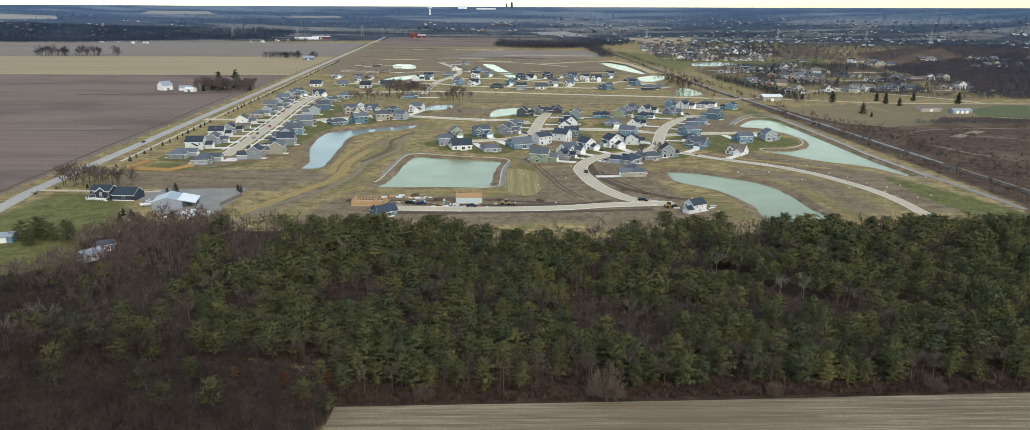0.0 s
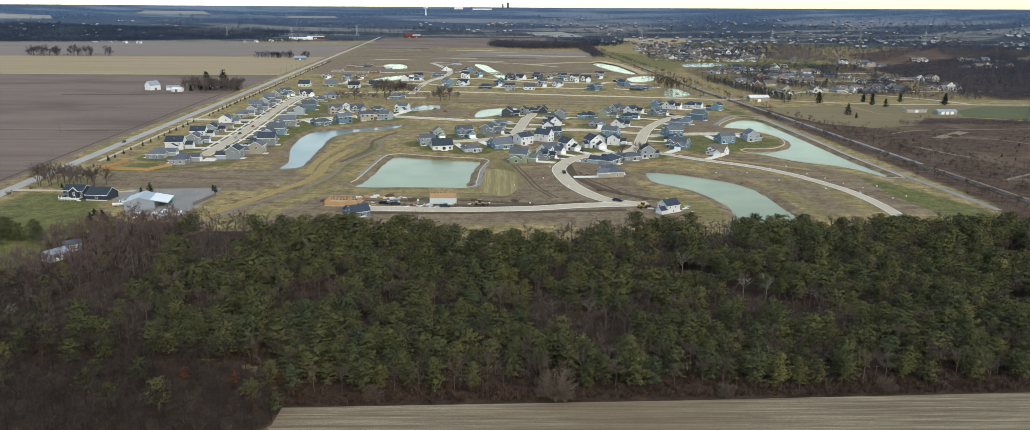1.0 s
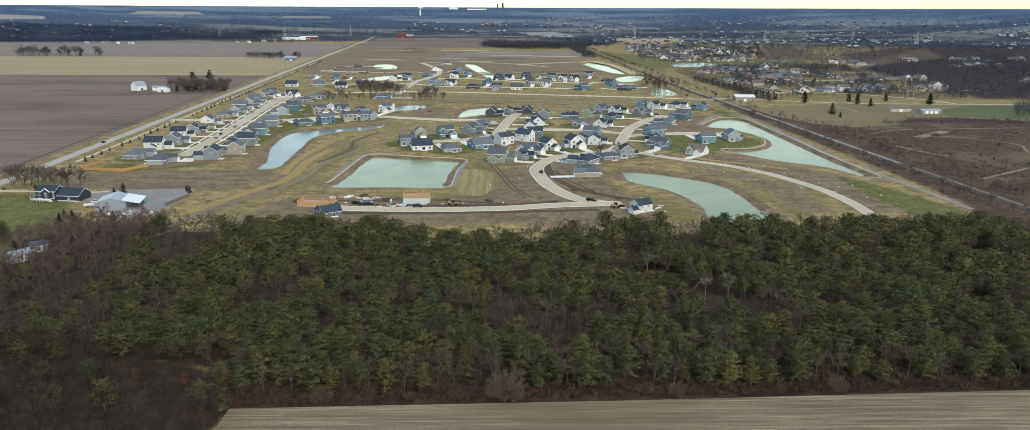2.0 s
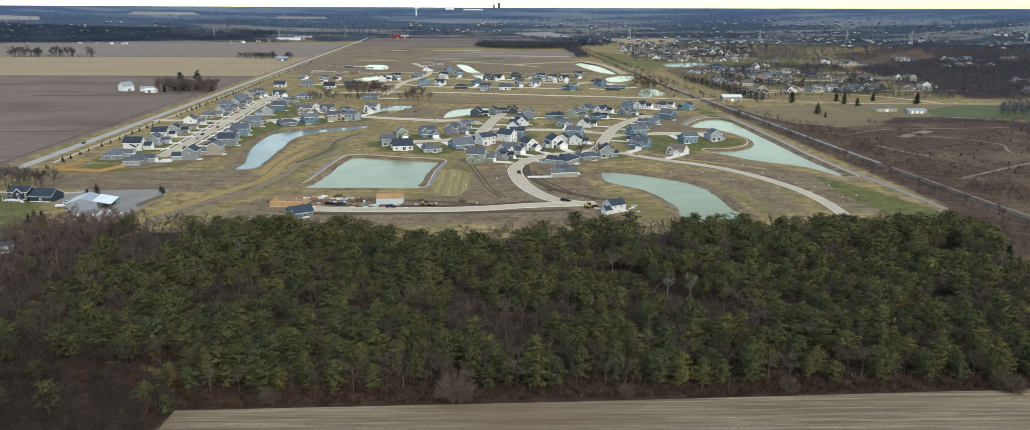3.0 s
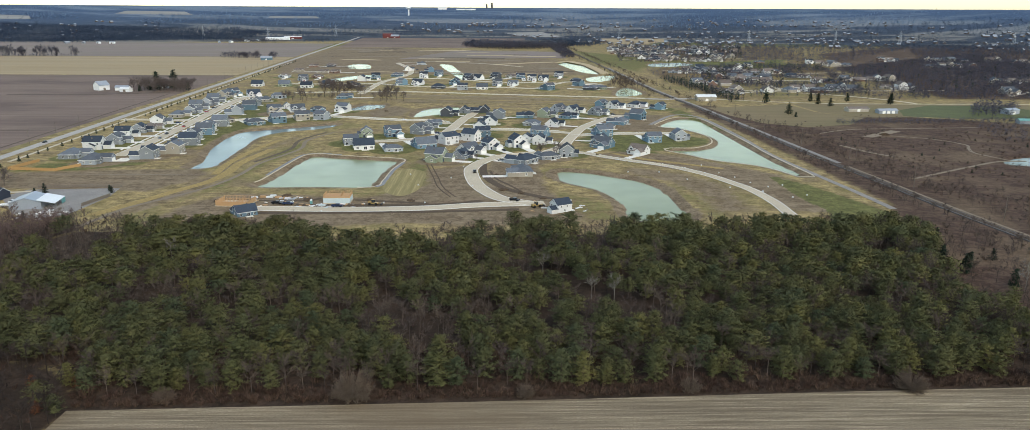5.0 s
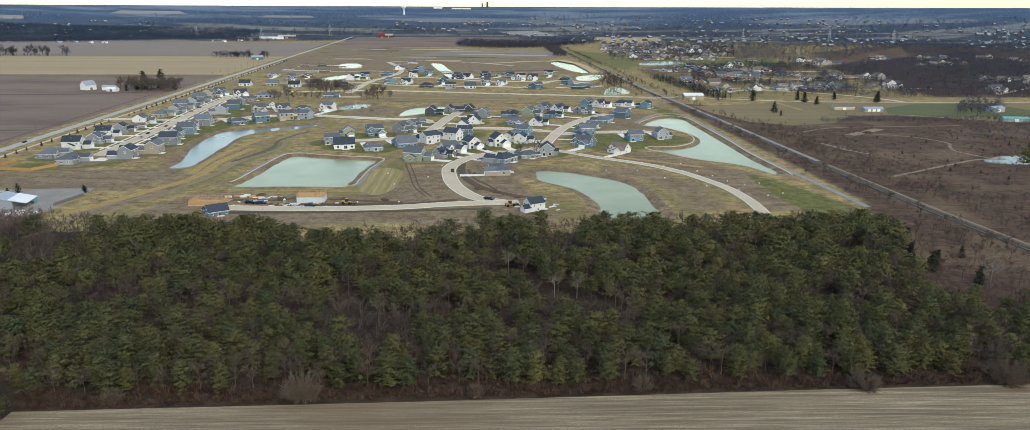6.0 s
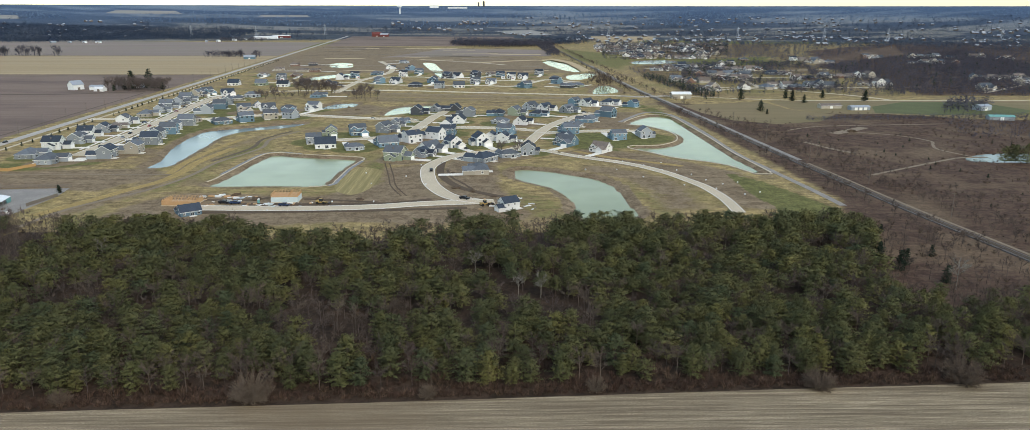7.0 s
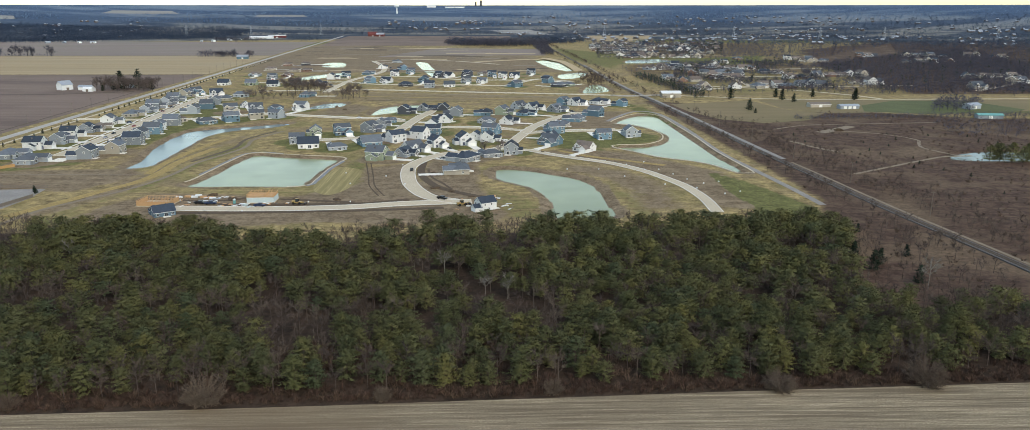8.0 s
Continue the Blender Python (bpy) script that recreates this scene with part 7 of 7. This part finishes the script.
def boat(x, y, turn):
    b = new("covered_boat")
    b.matrix_basis = pose(x, y, 0, 0, 0, turn)
    tagged(b, "white covered boat on a trailer beside the barn", "boat")
    bm = bmesh.new()
    rows = [[bm.verts.new((sx * w, yy, z)) for sx in (-1, 1)] for yy, w, z in ((-3.5, 0.2, 1.6), (-2, 0.9, 1.6), (2.8, 1.1, 1.5))]
    low = [[bm.verts.new((sx * w * 0.5, yy, 0.7)) for sx in (-1, 1)] for yy, w in ((-2.8, 0.2), (-1.6, 0.9), (2.6, 1.1))]
    top = [bm.verts.new((0, yy, z)) for yy, z in ((-3.5, 1.7), (-2, 2.1), (2.8, 2.2))]
    for i in range(2):
        bm.faces.new((rows[i][0], rows[i + 1][0], top[i + 1], top[i]))
        bm.faces.new((rows[i][1], top[i], top[i + 1], rows[i + 1][1]))
        for s in (0, 1):
            bm.faces.new((rows[i][s], low[i][s], low[i + 1][s], rows[i + 1][s]))
        bm.faces.new((low[i][0], low[i][1], low[i + 1][1], low[i + 1][0]))
    bm.faces.new((rows[2][0], low[2][0], low[2][1], rows[2][1], top[2]))
    part("hull", bm, METAL_WHITE, b)
    for s in (-0.8, 0.8):
        bm = bmesh.new()
        add_cylinder(bm, (s - 0.1, 1.2, 0.35), 0.35, 0.2, 10, "x")
        part("wheel", bm, RUBBER, b)


boat(-188, 388, 110)

# ---------------------------------------------------------------- building site
def framed_house(x, y, turn, w, d, h, upper):
    f = new("unfinished_house")
    f.matrix_basis = pose(x, y, 0, 0, 0, turn)
    tagged(f, "unfinished house of pale timber framing with wrapped lower walls" if upper else "unfinished house of orange timber wall frames", "unfinished house")
    bm = bmesh.new()
    add_box(bm, -w / 2 - 0.3, w / 2 + 0.3, -d / 2 - 0.3, d / 2 + 0.3, -0.2, 0.3)
    part("slab", bm, CONCRETE, f)
    z = 0.3
    if upper:
        bm = bmesh.new()
        for a in ((-w / 2, w / 2, -d / 2, -d / 2 + 0.15), (-w / 2, w / 2, d / 2 - 0.15, d / 2), (-w / 2, -w / 2 + 0.15, -d / 2 + 0.15, d / 2 - 0.15), (w / 2 - 0.15, w / 2, -d / 2 + 0.15, d / 2 - 0.15)):
            add_box(bm, *a, z, z + 2.7)
        part("wrapped_wall", bm, WRAP, f, "pale green house wrap")
        bm = bmesh.new()
        add_box(bm, -w / 2, w / 2, -d / 2, d / 2, z + 2.7, z + 3.0)
        part("floor_deck", bm, TIMBER, f)
        z += 3.0
    else:
        for a in ((-w / 2, w / 2, -d / 2, -d / 2 + 0.12), (-w / 2, -w / 2 + 0.12, -d / 2 + 0.12, d / 2), (w / 2 - 0.12, w / 2, -d / 2 + 0.12, d / 2)):
            bm = bmesh.new()
            add_box(bm, *a, z, z + 2.2)
            part("sheathing", bm, TIMBER, f)
    for i in range(int(w / 0.8) + 1):
        for yy in (-d / 2 + 0.07, 0.0, d / 2 - 0.07):
            placed("stud", kit((h, "stud"), lambda bm: add_box(bm, -0.05, 0.05, -0.07, 0.07, 0, h)), TIMBER, f, m=pose(-w / 2 + 0.05 + i * 0.8, yy, z))
    for i in range(int(d / 0.9) + 1):
        for xx in (-w / 2 + 0.07, w / 2 - 0.07, w / 6):
            placed("stud", kit((h, "stud"), lambda bm: add_box(bm, -0.05, 0.05, -0.07, 0.07, 0, h)), TIMBER, f, m=pose(xx, -d / 2 + 0.05 + i * 0.9, z, 0, 0, 90))
    for a in ((-w / 2, w / 2, -d / 2, -d / 2 + 0.14), (-w / 2, w / 2, -0.07, 0.07), (-w / 2, w / 2, d / 2 - 0.14, d / 2), (-w / 2, -w / 2 + 0.14, -d / 2, d / 2), (w / 2 - 0.14, w / 2, -d / 2, d / 2)):
        bm = bmesh.new()
        add_box(bm, *a, z + h, z + h + 0.12)
        part("top_plate", bm, TIMBER, f)
    for i in range(5):
        bm = bmesh.new()
        add_box(bm, -0.06, 0.06, 0, 4.5, 0, 0.12)
        o = part("brace", bm, TIMBER, f)
        o.matrix_basis = pose(-w / 3 + i * w / 6, -d / 4, z + 0.2, 32, 0, (i * 67) % 50 - 25)


house(97, 380, -60, "C", 2, 1, "white wrapped house with a dark slate roof, not yet sided", "houses of the new estate", 0.8)
framed_house(-72, 396, -4, 17, 12, 2.6, False)
framed_house(-19, 401, 2, 14, 10, 1.3, True)
house(-61, 375, 215, "D", 1, 1, "unfinished house with a slate roof and blue sheathing", "houses of the new estate", 0.78)


def lumber(x, y, turn, w, d, layers, mat_of, label):
    s = new("lumber_stack")
    s.matrix_basis = pose(x, y, 0, 0, 0, turn)
    tagged(s, label, "lumber", "stacks on the building site")
    for k in range(layers):
        bm = bmesh.new()
        add_box(bm, -w / 2 + 0.05 * (k % 2), w / 2 - 0.05 * (k % 3), -d / 2, d / 2, 0.03 + k * 0.32, 0.28 + k * 0.32)
        part("lumber_pack", bm, mat_of, s)


r = np.random.RandomState(9)
for i in range(10):
    lumber(-66 + i * 2.4 + r.normal(0, 1), 409 + r.normal(0, 2.5), r.uniform(-20, 20), 3.4, 1.4, r.randint(1, 4), (METAL_GREY, METAL_WHITE, TIMBER)[r.randint(3)], "stacked building material wrapped in pale sheets")
for i in range(7):
    lumber(-30 + i * 2.6 + r.normal(0, 1), 391 + r.normal(0, 1.2), r.uniform(0, 180), 2.4, 1.3, r.randint(1, 4), (METAL_WHITE, WRAP, TIMBER)[r.randint(3)], "pallets of building material on bare earth")


r = np.random.RandomState(33)
for i in range(64):
    x, y = (r.uniform(-70, -36), r.uniform(388, 412)) if i < 34 else (r.uniform(-34, -4), r.uniform(388, 396)) if i < 50 else (r.uniform(84, 116), r.uniform(374, 408))
    k = r.randint(4)
    w, d, h = r.uniform(0.5, 1.7), r.uniform(0.15, 0.7), r.uniform(0.08, 0.45)
    bm = bmesh.new()
    add_box(bm, -w, w, -d, d, 0, h)
    bmesh.ops.bevel(bm, geom=bm.edges[:], offset=0.03, segments=1, affect="EDGES")
    o = part("scrap_board", bm, (TIMBER, METAL_WHITE, OLD_WOOD, WHITE_CONCRETE)[k])
    o.matrix_basis = pose(x, y, 0.09, 0, 0, r.uniform(0, 180))
    tagged(o, ("offcut of new timber", "torn white wrapping sheet", "weathered board", "broken pale concrete slab")[k] + " lying on churned earth", "scrap", "scrap on the building site")


def toilet(x, y):
    t = new("portable_toilet")
    t.matrix_basis = pose(x, y, 0)
    tagged(t, "teal portable toilet on the building site", "portable toilet")
    bm = bmesh.new()
    add_box(bm, -0.55, 0.55, -0.55, 0.55, 0.1, 2.1)
    part("cabin", bm, TEAL_METAL, t)
    bm = bmesh.new()
    add_cylinder(bm, (0, -0.58, 2.1), 0.56, 1.16, 10, "y")
    part("roof", bm, METAL_WHITE, t)
    bm = bmesh.new()
    add_box(bm, -0.4, 0.4, -0.6, -0.54, 0.15, 1.95)
    part("door", bm, TEAL_METAL, t)


toilet(-32, 395)


def loader(x, y, turn):
    l = new("wheel_loader")
    l.matrix_basis = pose(x, y, 0, 0, 0, turn)
    tagged(l, "muddy yellow wheel loader on bare earth", "loader")
    for n, a, mm in (("chassis", (-1.0, 1.0, -2.6, 2.4, 0.8, 1.5), YELLOW), ("engine_hood", (-0.9, 0.9, 0.6, 2.5, 1.5, 2.1), YELLOW), ("cab", (-0.8, 0.8, -0.9, 0.6, 1.5, 3.0), GLASS), ("cab_roof", (-0.85, 0.85, -1.0, 0.7, 3.0, 3.12), YELLOW), ("boom", (-0.25, 0.25, -4.2, -1.2, 1.0, 1.35), YELLOW), ("bucket", (-1.3, 1.3, -5.0, -4.1, 0.2, 1.2), STEEL)):
        bm = bmesh.new()
        add_box(bm, *a)
        bmesh.ops.bevel(bm, geom=bm.edges[:], offset=0.08, segments=1, affect="EDGES")
        part(n, bm, mm, l)
    for s in (-1.25, 0.8):
        for yy in (-1.9, 1.6):
            bm = bmesh.new()
            add_cylinder(bm, (s, yy, 0.75), 0.75, 0.45, 12, "x")
            part("wheel", bm, RUBBER, l)


loader(1, 393, 80)
loader(87, 388, 120)


# utility boxes and heaps on the empty lots
for x, y in ((-26, 402), (6, 397), (28, 397), (52, 438), (38, 460), (44, 495), (170, 478), (183, 456), (199, 476), (208, 476), (203, 434), (219, 447), (219, 424), (231, 410), (241, 415), (150, 520), (178, 505), (150, 478), (190, 492), (203, 500), (-23, 379), (226, 436), (214, 462), (236, 440), (12, 470), (20, 440)):
    bm = bmesh.new()
    add_box(bm, -0.35, 0.35, -0.3, 0.3, 0, 0.7)
    bmesh.ops.bevel(bm, geom=bm.edges[:], offset=0.08, segments=1, affect="EDGES")
    o = part("utility_box", bm, METAL_WHITE)
    o.matrix_basis = pose(x, y, 0, 0, 0, x * 7)
    tagged(o, "small white utility box on an empty lot", "utility box", "utility boxes")
r = np.random.RandomState(14)
for x, y, s in ((-36, 404, 2.2), (-2, 403, 1.8), (20, 402, 1.6), (70, 428, 1.8), (80, 420, 1.6), (92, 408, 1.5), (-84, 402, 1.8), (-50, 414, 2.0), (84, 500, 1.2), (138, 540, 1.0), (392, 632, 3.0), (66, 470, 1.2), (-60, 800, 1.8), (-48, 780, 1.6)):
    bm = bmesh.new()
    bmesh.ops.create_icosphere(bm, subdivisions=3, radius=1)
    for q in bm.verts:
        n = noise.noise(q.co * 1.7 + Vector((x, y, 0))) * 0.5 + noise.noise(q.co * 4 + Vector((y, x, 0))) * 0.25
        q.co = Vector((q.co.x * s * (1.5 + n), q.co.y * s * (1.1 + n), max(-0.3, q.co.z * s * 0.55 * (1 + n))))
    tagged(part("soil_mound", bm, WET_EARTH), "dark heap of loose soil", "soil mound", "heaps on the lots").matrix_basis = pose(x, y, 0, 0, 0, r.uniform(0, 180))


# ---------------------------------------------------------------- poles
def pole(x, y, h, turn, label="weathered wooden utility pole with a crossarm", arm=2.4):
    p = new("utility_pole")
    p.matrix_basis = pose(x, y, 0, 0, 0, turn)
    tagged(p, label, "utility pole", "utility poles")
    placed("mast", kit((h, "mast"), lambda bm: add_cylinder(bm, (0, 0, -0.3), 0.17, h + 0.3, 6, "z", 0.1)), OLD_WOOD, p)
    placed("crossarm", kit((arm, "crossarm"), lambda bm: add_box(bm, -arm / 2, arm / 2, -0.06, 0.06, -0.07, 0.07)), OLD_WOOD, p, m=pose(0, 0, h - 0.6))


for y in range(330, 1500, 42):
    pole(road_x(y) - 9.5, y, 11, 4)
for y in range(360, 1200, 75):
    pole(float(np.interp(y, RAIL[:, 1], RAIL[:, 0])) + 12, y, 13, 4)
pole(-357, 634, 10, 80)
pole(313, 513, 16, 4)


def pylon(x, y, h):
    p = new("pylon")
    p.matrix_basis = pose(x, y, ground_z(x, y))
    tagged(p, "pale steel transmission tower among far woods", "pylon", "transmission towers")
    for sx in (-1, 1):
        for sy in (-1, 1):
            v, f = [], []
            cone_tube(v, f, (sx * 4, sy * 4, 0), (sx * 0.5, sy * 0.5, h), 0.5, 0.3, 3)
            placed("leg", from_arrays("leg", np.array(v), np.array(f), [METAL_GREY]), METAL_GREY, p)
    for z in (0.7, 0.85):
        bm = bmesh.new()
        add_box(bm, -6, 6, -0.4, 0.4, h * z, h * z + 0.8)
        part("crossarm", bm, METAL_GREY, p)


for x, y in ((900, 2600), (1150, 2500), (1700, 2450), (480, 2700), (-950, 2700), (-700, 2600), (1350, 2480), (-560, 3000)):
    pylon(x, y, 42)
